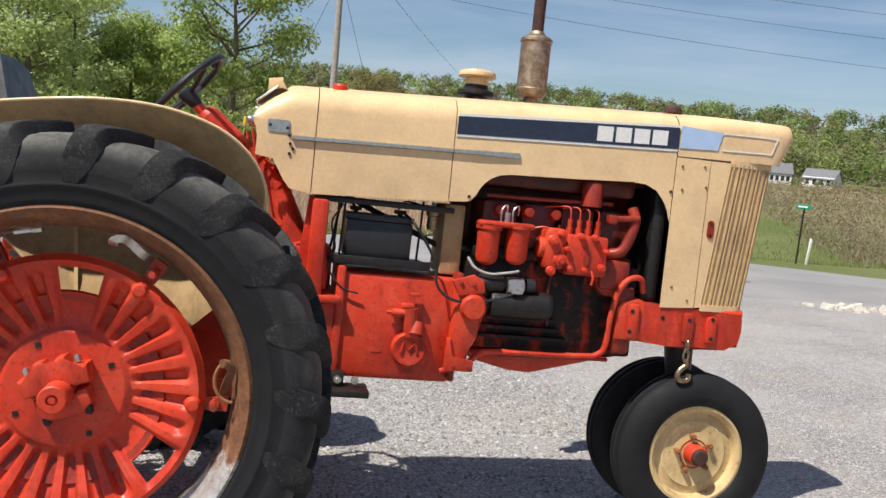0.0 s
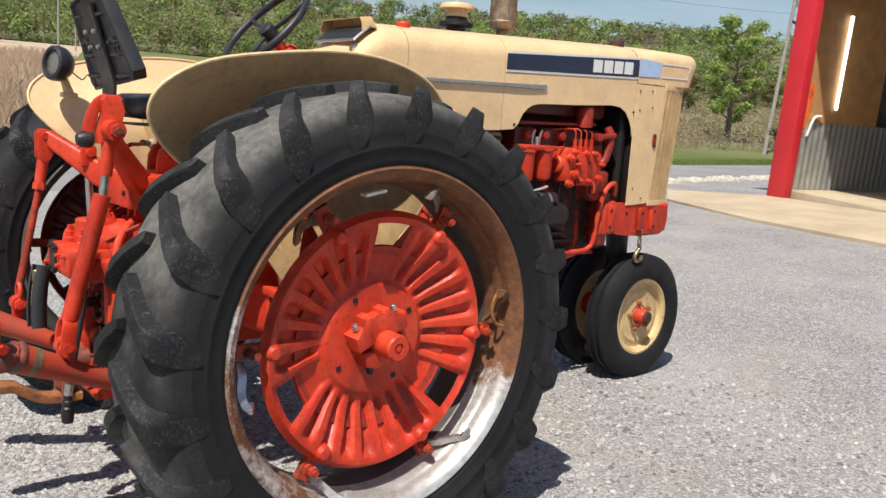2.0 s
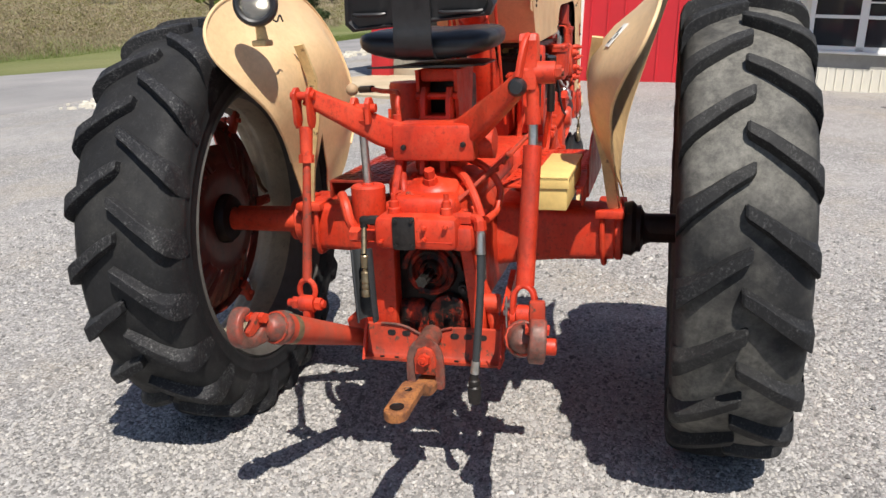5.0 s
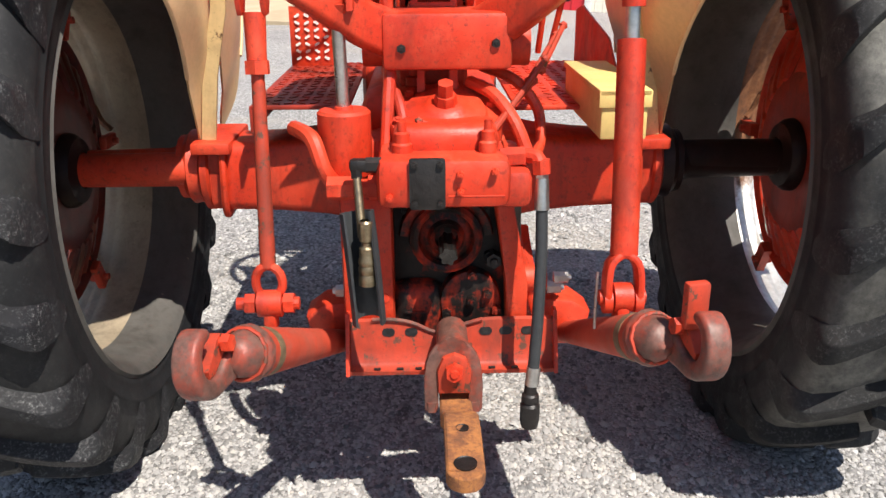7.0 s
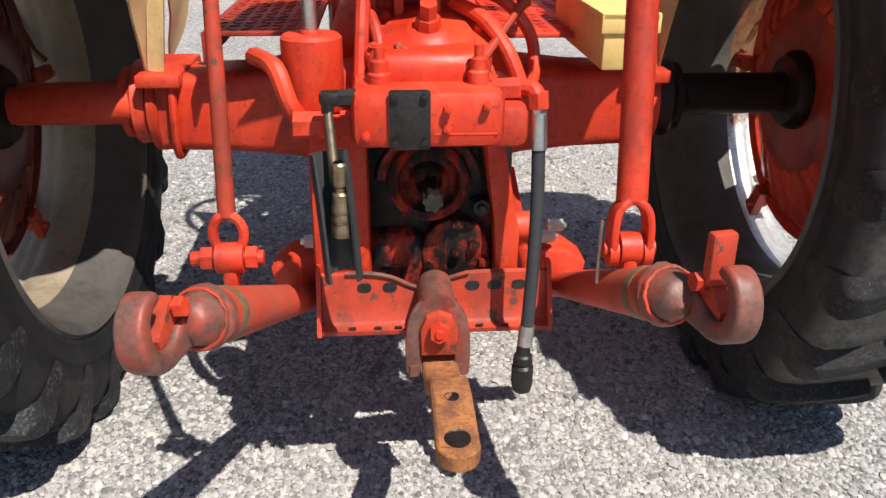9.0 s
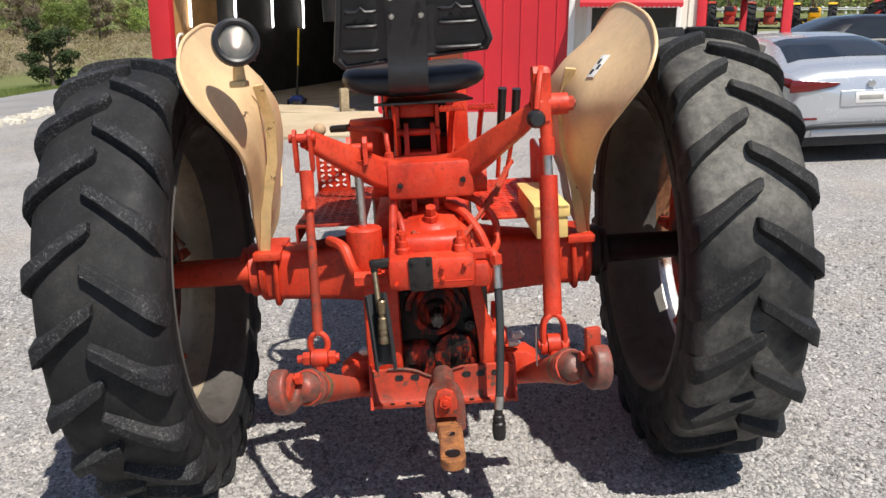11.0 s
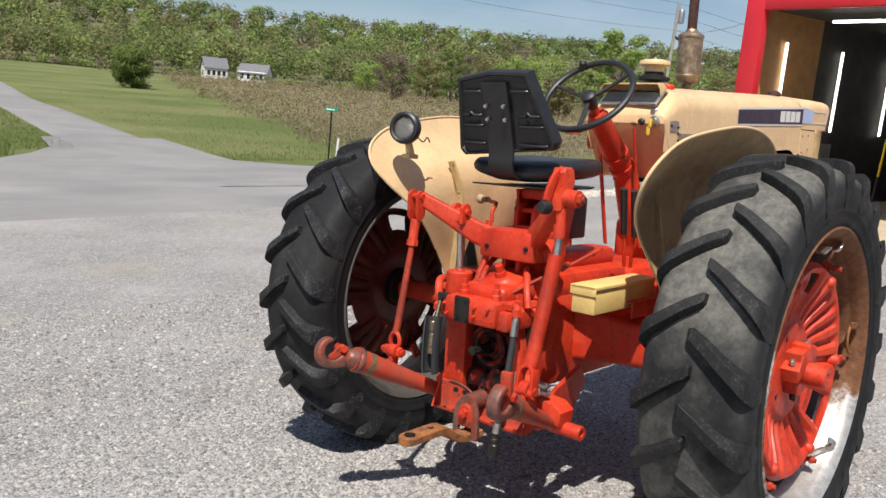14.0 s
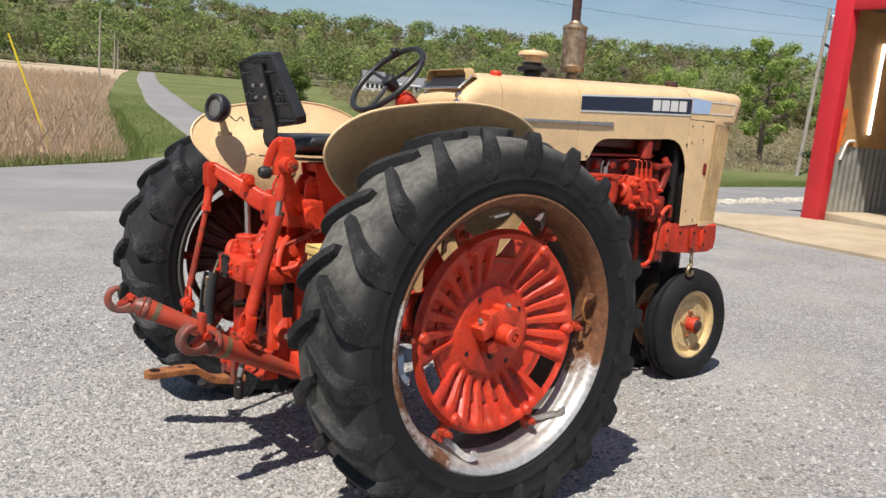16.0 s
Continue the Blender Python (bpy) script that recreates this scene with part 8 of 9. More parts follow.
class Leaves:
    """Loose leaf clumps: many small bent quads, gathered into one mesh."""

    def __init__(self, seed=1):
        self.g = np.random.default_rng(seed)
        self.chunks = []

    def add(self, at, size, count, reach, squash=0.8, up=0.3):
        g = self.g
        d = g.normal(size=(count, 3)) * (1, 1, squash)
        d /= np.linalg.norm(d, axis=1)[:, None]
        p = np.array(at) + d * (reach * g.random(count) ** 0.45)[:, None] * (1, 1, squash)
        n = d + g.uniform(-1, 1, (count, 3)) * (1, 1, 0.7) + (0, 0, up + 0.3)
        n /= np.linalg.norm(n, axis=1)[:, None]
        a = np.cross(n, g.normal(size=(count, 3)))
        a /= np.linalg.norm(a, axis=1)[:, None]
        b = np.cross(n, a)
        s = (size * g.uniform(0.6, 1.3, count))[:, None]
        self.chunks.append(np.stack((p - a * s, p - b * s * 0.55 + n * s * 0.15, p + a * s, p + b * s * 0.55 + n * s * 0.1), axis=1))

    def mesh(self, name, material):
        co = np.concatenate(self.chunks).reshape(-1, 3)
        me = bpy.data.meshes.new(name)
        me.vertices.add(len(co))
        me.vertices.foreach_set("co", co.astype(np.float32).ravel())
        me.loops.add(len(co))
        me.loops.foreach_set("vertex_index", np.arange(len(co), dtype=np.int32))
        me.polygons.add(len(co) // 4)
        me.polygons.foreach_set("loop_start", np.arange(0, len(co), 4, dtype=np.int32))
        me.update(calc_edges=True)
        me.materials.append(material)
        return me


def stuff(name, verts, faces, material, label, category):
    me = bpy.data.meshes.new(name)
    me.from_pydata([tuple(v) for v in verts], [], faces)
    me.materials.append(material)
    return tagged(new(name, me), label, category, kind="stuff")


# the wooded hills: many loose crowns, by leaf colour
woods = [Leaves(k) for k in range(4)]
for _ in range(3300):
    az = radians(rng.uniform(-35, 128))
    d = 262 + 330 * rng.random() ** 1.25
    if 66 < math.degrees(az) < 76 and d < 268:
        continue
    x, y = d * math.cos(az), d * math.sin(az)
    kind = rng.choices((0, 1, 2, 3), (0.25, 0.36, 0.27, 0.12))[0]
    tall = rng.uniform(8.5, 15.5) * (0.9 if d > 400 else 1)
    z = ground_height(x, y)
    lumps = rng.randint(4, 6)
    for k in range(lumps):
        f = 0.25 + 0.75 * k / lumps
        wide = tall * 0.33 * (1.1 - 0.7 * abs(f - 0.5))
        woods[kind].add((x + rng.gauss(0, wide * 0.45), y + rng.gauss(0, wide * 0.45), z + tall * (0.12 + 0.74 * f)), (0.56 if kind < 3 else 0.38) * (1.35 if d > 380 else 1), 34 if kind < 3 else 26, wide, 0.75, 0.5)
# scrub at the foot of the hills
for _ in range(420):
    az = radians(rng.uniform(18, 125))
    d = rng.uniform(225, 270)
    if 65 < math.degrees(az) < 78:
        d = rng.uniform(258, 272)
    x, y = d * math.cos(az), d * math.sin(az)
    woods[rng.choice((0, 1, 1, 2, 3))].add((x, y, ground_height(x, y) + 1.2), 0.35, 60, rng.uniform(1.2, 2.6), 0.8)
for crowns, material, label in zip(woods, (far_fresh, far_mid, far_olive, brown_twig), ("bright spring-green woods on the far hills", "mid-green woods on the far hills", "olive budding woods on the far hills", "bare brown trees among the far woods")):
    tagged(new("far_woods", crowns.mesh("far_woods", material)), label, "woods", kind="stuff")


def tree(name, label, at, tall, spread_, leaf, seed, leaves=1500, size=0.30, bare=0.25, category="tree", fill=1.0):
    """A tapered trunk with limbs, and a crown of loose leaves along them."""
    r = random.Random(seed)
    x, y = at
    root = thing(name, label, category, Matrix.Translation((x, y, ground_height(x, y) - 0.1)))
    bm = bmesh.new()
    lean = Vector((r.uniform(-0.05, 0.05), r.uniform(-0.05, 0.05), 0))
    trunk = [Vector((0, 0, 0)) + lean * tall * f * f + Vector((r.uniform(-1, 1), r.uniform(-1, 1), 0)) * 0.02 * tall * f + Vector((0, 0, tall * f)) for f in (0, 0.15, 0.35, 0.55, 0.75, 0.92)]
    thick = 0.018 * tall + 0.05
    sweep(bm, trunk, [circle(thick * (1.15 - f), 8) for f in (0, 0.15, 0.35, 0.6, 0.85, 1.08)])
    tips = []
    for k in range(20):
        f = bare + (0.92 - bare) * k / 19
        base = Vector((0, 0, tall * f)) + lean * tall * f * f
        a = k * 2.4 + r.uniform(-0.4, 0.4)
        reach = spread_ * (0.55 + 0.65 * math.sin(math.pi * min(1, (f - bare) / (1 - bare) * 0.8 + 0.2))) * r.uniform(0.7, 1.1)
        tip = base + Vector((math.cos(a) * reach, math.sin(a) * reach, reach * r.uniform(0.3, 0.8)))
        mid = (base + tip) / 2 + Vector((0, 0, -0.05 * reach))
        sweep(bm, [base, mid, tip], [circle(thick * 0.4 * (1 - f * 0.5), 5), circle(thick * 0.22, 5), circle(thick * 0.06, 5)])
        tips += [tip, mid + (tip - mid) * 0.4]
    part("trunk", bm, bark, root)
    leafage = Leaves(seed)
    for t in tips:
        leafage.add(t, size, leaves // len(tips), spread_ * r.uniform(0.30, 0.46) * fill, 0.75)
    me = leafage.mesh("crown", leaf)
    crown = new("crown", me)
    crown.parent = root
    return root


def polar(az, d, from_x=0.0, from_y=0.0):
    return (from_x + d * math.cos(radians(az)), from_y + d * math.sin(radians(az)))


near_fresh = leaf_material("roadside_spring_leaf", (0.32, 0.42, 0.14), (0.47, 0.57, 0.22), (0.60, 0.68, 0.34))
tree("tree", "slim bright-green tree at the field's edge", polar(31.8, 66, -2, -3.3), 8.9, 1.6, fresh_leaf, 3, 8000, 0.11, 0.15)
tree("shrub", "dark green cedar shrub by the road", polar(23.0, 41, -3.1, -0.2), 2.5, 0.85, dark_leaf, 5, 7000, 0.06, 0.02, "shrub")
tree("shrub", "round green bush in the brush field", polar(62.1, 120, -3, -1.9), 4.6, 1.7, mid_leaf, 8, 15000, 0.13, 0.02, "shrub", 1.8)
tree("tree", "tall open spring tree with bright leaves", polar(94.0, 62, 0.6, -3.4), 15.5, 4.2, fresh_leaf, 11, 17000, 0.15, 0.26, fill=1.2)
tree("tree", "broad budding tree beyond the field", polar(84.5, 150, 0.6, -3.4), 13.5, 5.0, olive_leaf, 12, 9000, 0.20, 0.2)
near_leaf = (near_fresh, fresh_leaf, near_fresh, near_fresh)
for k, (az, d, tall) in enumerate(((97.3, 78, 11.5), (100.3, 72, 10.3), (103.6, 70, 12.5), (106, 64, 13), (109, 68, 15), (112.5, 66, 14), (116, 70, 13), (95.5, 86, 9), (91.5, 92, 8), (99, 92, 12), (105, 88, 14), (111, 90, 14), (120, 72, 14), (125, 80, 14))):
    tree("tree", "leafy roadside tree in fresh spring green", polar(az, d, 0.6, -3.4), tall, tall * 0.24, near_leaf[k % 4], 40 + k, 13000, 0.15, 0.08, fill=1.3)
for k in range(24):
    az = 8 + 39 * k / 23 + rng.uniform(-0.8, 0.8)
    tree("tree", "budding tree in the hedgerow beyond the road", polar(az, rng.uniform(120, 225), -3, -1), rng.uniform(5.0, 12.5), rng.uniform(1.8, 3.4), (olive_leaf, brown_twig, mid_leaf, olive_leaf, brown_twig, fresh_leaf)[k % 6], 80 + k, 5200, 0.17, 0.08)
for k, (az, d, tall) in enumerate(((93.5, 55, 2.6), (96, 56, 3.4), (99.5, 58, 3.0), (103, 57, 3.6), (107, 56, 3.0), (111, 58, 3.5), (90.5, 70, 2.4))):
    tree("shrub", "dark undergrowth at the foot of the trees", polar(az, d, 0.6, -3.4), tall, tall * 0.55, (mid_leaf, fresh_leaf)[k % 2], 130 + k, 5000, 0.11, 0.02, "shrub")


# fields laid over the land
def region(name, material, inside, label, category, lift, radii, az0, az1, steps):
    bm = bmesh.new()
    rows = []
    for r in radii:
        rows.append([bm.verts.new((r * math.cos(a), r * math.sin(a), ground_height(r * math.cos(a), r * math.sin(a)) + lift)) for a in (radians(az0 + (az1 - az0) * k / steps) for k in range(steps + 1))])
    for a, b in zip(rows, rows[1:]):
        for k in range(steps):
            c = (a[k].co + b[k + 1].co) / 2
            if inside(c.x, c.y):
                bm.faces.new((a[k], a[k + 1], b[k + 1], b[k]))
    loose = [v for v in bm.verts if not v.link_faces]
    bmesh.ops.delete(bm, geom=loose, context="VERTS")
    return tagged(part(name, bm, material, smooth=180), label, category, kind="structure")


def lane_x(y):
    """Where the side lane runs."""
    pts = ((13, 9.4), (20, 10.6), (28, 12.6), (46, 17.3), (69, 23.5), (120, 39), (165, 53), (231, 75), (300, 96))
    for (y0, x0), (y1, x1) in zip(pts, pts[1:]):
        if y <= y1:
            return x0 + (x1 - x0) * (y - y0) / (y1 - y0)
    return 92


def straw_edge(y):
    """How far the straw field reaches towards the lane."""
    corner = (y - 18.8) / 0.91 - 0.5 if y > 18.8 else (y - 15.4) / 0.52 - 7
    return min(lane_x(y) - 5.2, corner)


def in_straw(x, y):
    return 15.6 < y < 235 and x < straw_edge(y)


def in_brush(x, y):
    w = 3.0 * noise.noise((x * 0.06, y * 0.06, 3.1))
    return (x - lane_x(y) > 9 + 0.20 * (y - 15) + w and y > 24 + 0.10 * abs(x) * 0.3 + w and math.hypot(x, y) < 262) if x > 0 else False


straw_soil = plain("straw_coloured_soil", (0.46, 0.35, 0.24), 0.95, 0, 0.25, 2.5, 0.6)
bm = bmesh.new()
sheet(bm, [[((-80 - y) + (straw_edge(y) + 80 + y) * k / 16, y, ground_height((-80 - y) + (straw_edge(y) + 80 + y) * k / 16, y) + 0.012) for k in range(17)] for y in spread(15.6, 30, 12) + spread(33, 80, 16) + spread(86, 235, 24)])
tagged(part("straw_field", bm, straw_soil, smooth=180), "field of tall dry straw-coloured grass", "field", kind="structure")
leaf_litter = plain("brown_leaf_litter", (0.13, 0.125, 0.06), 0.95, 0, 0.3, 0.4, 0.6)
region("forest_floor", leaf_litter, lambda x, y: True, "brown leaf litter under the woods on the hills", "woodland floor", 0.25, [266, 285, 310, 340, 380, 420, 470, 530, 600], -36, 129, 110)


def blades(name, count, pick, low, high, wide, material, label, category, grow=None):
    verts, faces = [], []
    made = 0
    while made < count:
        x, y = pick()
        if x is None:
            continue
        z = ground_height(x, y)
        h = rng.uniform(low, high) * (grow(x, y) if grow else 1)
        a = rng.uniform(0, math.pi)
        dx, dy = math.cos(a) * wide, math.sin(a) * wide
        lx, ly = rng.gauss(0, 0.32) * h, rng.gauss(0, 0.32) * h
        i = len(verts)
        verts += [(x - dx, y - dy, z - 0.05), (x + dx, y + dy, z - 0.05), (x + lx + dx * 0.3, y + ly + dy * 0.3, z + h), (x + lx * 0.9 - dx * 0.3, y + ly * 0.9 - dy * 0.3, z + h * 0.97)]
        faces.append((i, i + 1, i + 2, i + 3))
        made += 1
    return stuff(name, verts, faces, material, label, category)


def pick_straw():
    y = 15.9 + 120 * rng.random() ** 2.0
    x = straw_edge(y) - (38 + 0.3 * y) * rng.random() ** 1.3
    return (x, y) if in_straw(x, y) else (None, None)


def straw_growth(x, y):
    """Shorter, thinner straw towards the mown edge."""
    return 0.35 + 0.65 * min(ease(straw_edge(y) - x, 0, 1.6), ease(y, 16.0, 17.6))


def pick_straw_edge():
    if rng.random() < 0.5:
        y = 16.6 + 38 * rng.random() ** 2.0
        return (straw_edge(y) + rng.uniform(-1.2, 0.8), y)
    y = 15.75 + 1.3 * rng.random() ** 1.4
    return (straw_edge(y) - 0.3 - 24 * rng.random(), y)


def pick_brush():
    a, d = radians(rng.uniform(8, 66)), 26 + 200 * rng.random() ** 1.6
    x, y = d * math.cos(a), d * math.sin(a)
    return (x, y) if in_brush(x, y) else (None, None)


def pick_verge():
    x = rng.uniform(-30, 60)
    y = 15.05 + 2.8 * rng.random() ** 1.5 - 0.0006 * (x - 8) ** 2 * 0.2
    return (None, None) if -7.5 < x < 24 else (x, y)


def pick_lawn():
    y = 24 + 60 * rng.random() ** 1.7
    if rng.random() < 0.4 and y > 27.5:
        return (lane_x(y) - 1.95 - 3.2 * rng.random(), y)
    x = lane_x(y) + 3.0 + rng.random() * (12 + 0.3 * y)
    return (x, y)


blades("dry_grass", 80000, pick_straw, 0.35, 1.2, 0.017, straw, "tall dry straw grass along the road", "grass", straw_growth)
blades("edge_grass", 16000, pick_straw_edge, 0.08, 0.34, 0.011, green_blade, "green grass along the edge of the straw field", "grass")
blades("brush", 26000, pick_brush, 0.2, 0.75, 0.014, brush_twig, "brown weeds and twigs in the field", "brush")
thickets = [Leaves(61), Leaves(62)]
for k in range(5200):
    x, y = pick_brush()
    if x is None:
        continue
    near = math.hypot(x, y)
    big = rng.uniform(0.3, 0.75) * (1 + near / 160)
    thickets[0 if rng.random() < 0.64 else 1].add((x, y, ground_height(x, y) + big * 0.45), 0.035 + near * 0.0008, 26, big, 0.8)
tagged(new("brush", thickets[0].mesh("brush", brush_twig)), "low brown thickets in the overgrown field", "brush", kind="stuff")
tagged(new("green_weeds", thickets[1].mesh("green_weeds", olive_leaf)), "olive-green weeds among the brush", "weeds", kind="stuff")
blades("verge_grass", 22000, pick_verge, 0.03, 0.10, 0.008, green_blade, "short green grass on the verge", "grass")
blades("lawn_grass", 30000, pick_lawn, 0.02, 0.075, 0.009, green_blade, "mown green grass beside the lane", "grass")

# two far houses
house_wall = plain("white_clapboard", (0.72, 0.71, 0.70), 0.7, 0, 0.05, 2)
house_roof = plain("grey_shingles", (0.16, 0.16, 0.17), 0.85, 0, 0.2, 2)


def house(az, d, turn, long, deep, wall, ridge):
    x, y = polar(az, d, -3, -1.9)
    h = thing("house", "small white clapboard house with a grey gable roof", "house", Matrix.Translation((x, y, ground_height(x, y) - 0.1)) @ pose(0, 0, 0, 0, 0, turn), "far houses")
    bm = bmesh.new()
    box(bm, (-long / 2, -deep / 2, 0), (long / 2, deep / 2, wall))
    plate(bm, [(-deep / 2, wall), (deep / 2, wall), (0, ridge - 0.2)], long, Matrix.Translation((-long / 2, 0, 0)) @ Matrix(((0, 0, 1, 0), (1, 0, 0, 0), (0, 1, 0, 0), (0, 0, 0, 1))))
    part("wall", bm, house_wall, h)
    bm = bmesh.new()
    for s in (-1, 1):
        run = Vector((0, s * (deep / 2 + 0.4), wall - 0.35))
        quad = [Vector((-long / 2 - 0.4, 0, ridge)), Vector((long / 2 + 0.4, 0, ridge)), Vector((long / 2 + 0.4, run.y, run.z)), Vector((-long / 2 - 0.4, run.y, run.z))]
        vs = [bm.verts.new(p) for p in quad]
        f = bm.faces.new(vs)
    thicken(bm, 0.15)
    part("roof", bm, house_roof, h)
    for k in range(4):
        bm = bmesh.new()
        xx = -long / 2 + long * (k + 0.7) / 4.4
        box(bm, (xx - 0.45, -deep / 2 - 0.05, 1.0), (xx + 0.45, -deep / 2 + 0.02, 2.4))
        part("window", bm, glass, h)
    for zz in (1.0, 3.6):
        bm = bmesh.new()
        box(bm, (-long / 2 - 0.05, -0.5, zz), (-long / 2 + 0.02, 0.5, zz + 1.3))
        part("window", bm, glass, h)


house(57.1, 262, -20, 6.5, 6, 3.4, 6.2)
house(54.5, 258, -55, 8.5, 6, 2.9, 5.4)

# ---- poles, wires, signs ----
pole_wood = plain("weathered_pole_wood", (0.33, 0.30, 0.26), 0.85, 0, 0.2, 6, 0.3)


def utility_pole(x, y, tall, lean, r=0.14, label="weathered grey wooden utility pole"):
    z = ground_height(x, y)
    p = thing("utility_pole", label, "utility pole", Matrix.Translation((x, y, z - 0.1)), "poles along the road")
    bm = bmesh.new()
    rod(bm, (0, 0, 0), (lean[0], lean[1], tall), r, r * 0.7, 14)
    part("pole", bm, pole_wood, p)
    return p, Vector((x + lean[0], y + lean[1], z - 0.1 + tall))


pole_r, top_r = utility_pole(45.2, 23.3, 9.8, (0.2, -0.25), 0.13, "pale grey utility pole with a transformer")
bm = bmesh.new()
lathe(bm, [(0.0, 0.8), (0.16, 0.8), (0.19, 0.74), (0.19, 0.05), (0.15, 0.0), (0.0, 0.0)], (0.3, -0.45, 8.6), "z", 20)
part("transformer", bm, steel, pole_r, "grey transformer can")
bm = bmesh.new()
tube(bm, [(0.2, -0.24, 7.8), (0.5, -0.6, 7.6), (0.9, -0.9, 7.7)], 0.08, 8)
part("cable_splice", bm, black_plastic, pole_r, "black cable splice")
pole_l, top_l = utility_pole(2.0, 28.6, 10.5, (0.0, 0.05), 0.15)
pole_a, top_a = utility_pole(28.2, 107.3, 9.0, (0.1, 0.1))
pole_b, top_b = utility_pole(47.9, 168.8, 8.5, (0.0, 0.1))
pole_c, top_c = utility_pole(65.7, 227, 8.0, (0.0, 0.1))
guy = thing("guy_wire", "yellow plastic guard on a guy wire", "guy wire", None)
for ax, ay in ((4.7, 27.2), (-1.6, 27.4)):
    a = Vector((ax, ay, ground_height(ax, ay)))
    b = top_l - Vector((0, 0, 1.5))
    bm = bmesh.new()
    rod(bm, a, b, 0.008, None, 6)
    part("wire", bm, black_iron, guy)
    bm = bmesh.new()
    rod(bm, a, a + (b - a) * 0.42, 0.035, None, 10)
    part("guard", bm, plain("yellow_plastic", (0.75, 0.55, 0.03), 0.5), guy, "yellow plastic guard")


def cable(a, b, sag, r=0.007):
    bm = bmesh.new()
    pts = [a.lerp(b, f) - Vector((0, 0, sag * 4 * f * (1 - f))) for f in (k / 16 for k in range(17))]
    sweep(bm, pts, circle(r, 6))
    return tagged(part("power_line", bm, black_plastic), "thin black overhead power line", "power line", "overhead lines")


far_r = Vector((96, 20, 8.6))
up = Vector((0, 0, 1))
for dz, sag in ((0.0, 0.5), (-0.7, 0.7), (-1.6, 0.9)):
    cable(top_l + up * dz, top_r + up * dz, sag)
    cable(top_r + up * dz, far_r + up * dz, sag, 0.009)
cable(top_r - up * 1.6, Vector((13.5, 2.0, 5.1)), 0.7)
cable(top_l, top_a, 1.2, 0.011)
cable(top_a, top_b, 1.2, 0.016)

sign = thing("street_sign", "small green street sign on a dark post", "street sign", Matrix.Translation((18.7, 23.5, ground_height(18.7, 23.5))))
bm = bmesh.new()
rod(bm, (0, 0, -0.1), (0.03, 0.0, 1.98), 0.032, None, 8)
part("post", bm, black_iron, sign)
bm = bmesh.new()
box(bm, (-0.24, -0.01, 1.95), (0.24, 0.01, 2.12), 0.004, m=pose(0, 0, 0, 0, 0, -35))
blade = part("sign_blade", bm, plain("sign_green", (0.02, 0.30, 0.18), 0.4), sign, "green sign blade")
bm = bmesh.new()
box(bm, (-0.19, -0.013, 2.01), (0.13, 0.013, 2.06), 0.0, m=pose(0, 0, 0, 0, 0, -35))
part("text_bar", bm, white_trim, blade, "plain white bar")
stake = thing("marker_stake", "short white marker stake in the grass", "stake", Matrix.Translation((19.15, 23.55, ground_height(19.15, 23.55))))
bm = bmesh.new()
box(bm, (-0.04, -0.03, -0.1), (0.04, 0.03, 0.92), 0.01, m=pose(0, 0, 0, 0, 4, 0))
part("stake", bm, white_trim, stake)
# pale broken concrete along the road's near edge
verts, faces = [], []
rng.seed(21)
for _ in range(420):
    x = rng.uniform(9.5, 25)
    y = 9.0 + rng.gauss(0, 0.35) - max(0, x - 15) * 0.02
    s = rng.uniform(0.03, 0.13)
    z = ground_height(x, y)
    i = len(verts)
    ring = [(x + s * math.cos(a) * rng.uniform(0.6, 1.2), y + s * math.sin(a) * rng.uniform(0.6, 1.2)) for a in (k * 1.2566 for k in range(5))]
    verts += [(px, py, z - 0.03) for px, py in ring] + [(x + (px - x) * 0.75, y + (py - y) * 0.75, z + s * rng.uniform(0.3, 0.6)) for px, py in ring]
    faces += [(i + k, i + (k + 1) % 5, i + 5 + (k + 1) % 5, i + 5 + k) for k in range(5)] + [tuple(range(i + 5, i + 10))]
stuff("broken_stone", verts, faces, plain("pale_limestone", (0.55, 0.51, 0.43), 0.9, 0, 0.2, 8, 0.3), "pale broken stone along the road edge", "stones")

# ---- loose gravel near the tractor ----
stone_mat = Mat("crushed_limestone", (0.4, 0.39, 0.37), 0.9)
stone_tone = stone_mat.ramp(stone_mat.n.new("ShaderNodeNewGeometry").outputs["Random Per Island"], (0.0, (0.12, 0.116, 0.112)), (0.3, (0.27, 0.26, 0.25)), (0.75, (0.40, 0.384, 0.369)), (0.93, (0.45, 0.42, 0.38)), (1.0, (0.53, 0.512, 0.495)))
stone_mat.colour(stone_mat.mix(0.35, stone_tone, stone_mat.ramp(stone_mat.noise(160, 4), (0.35, 0.7), (0.65, 1.0)), "MULTIPLY"))


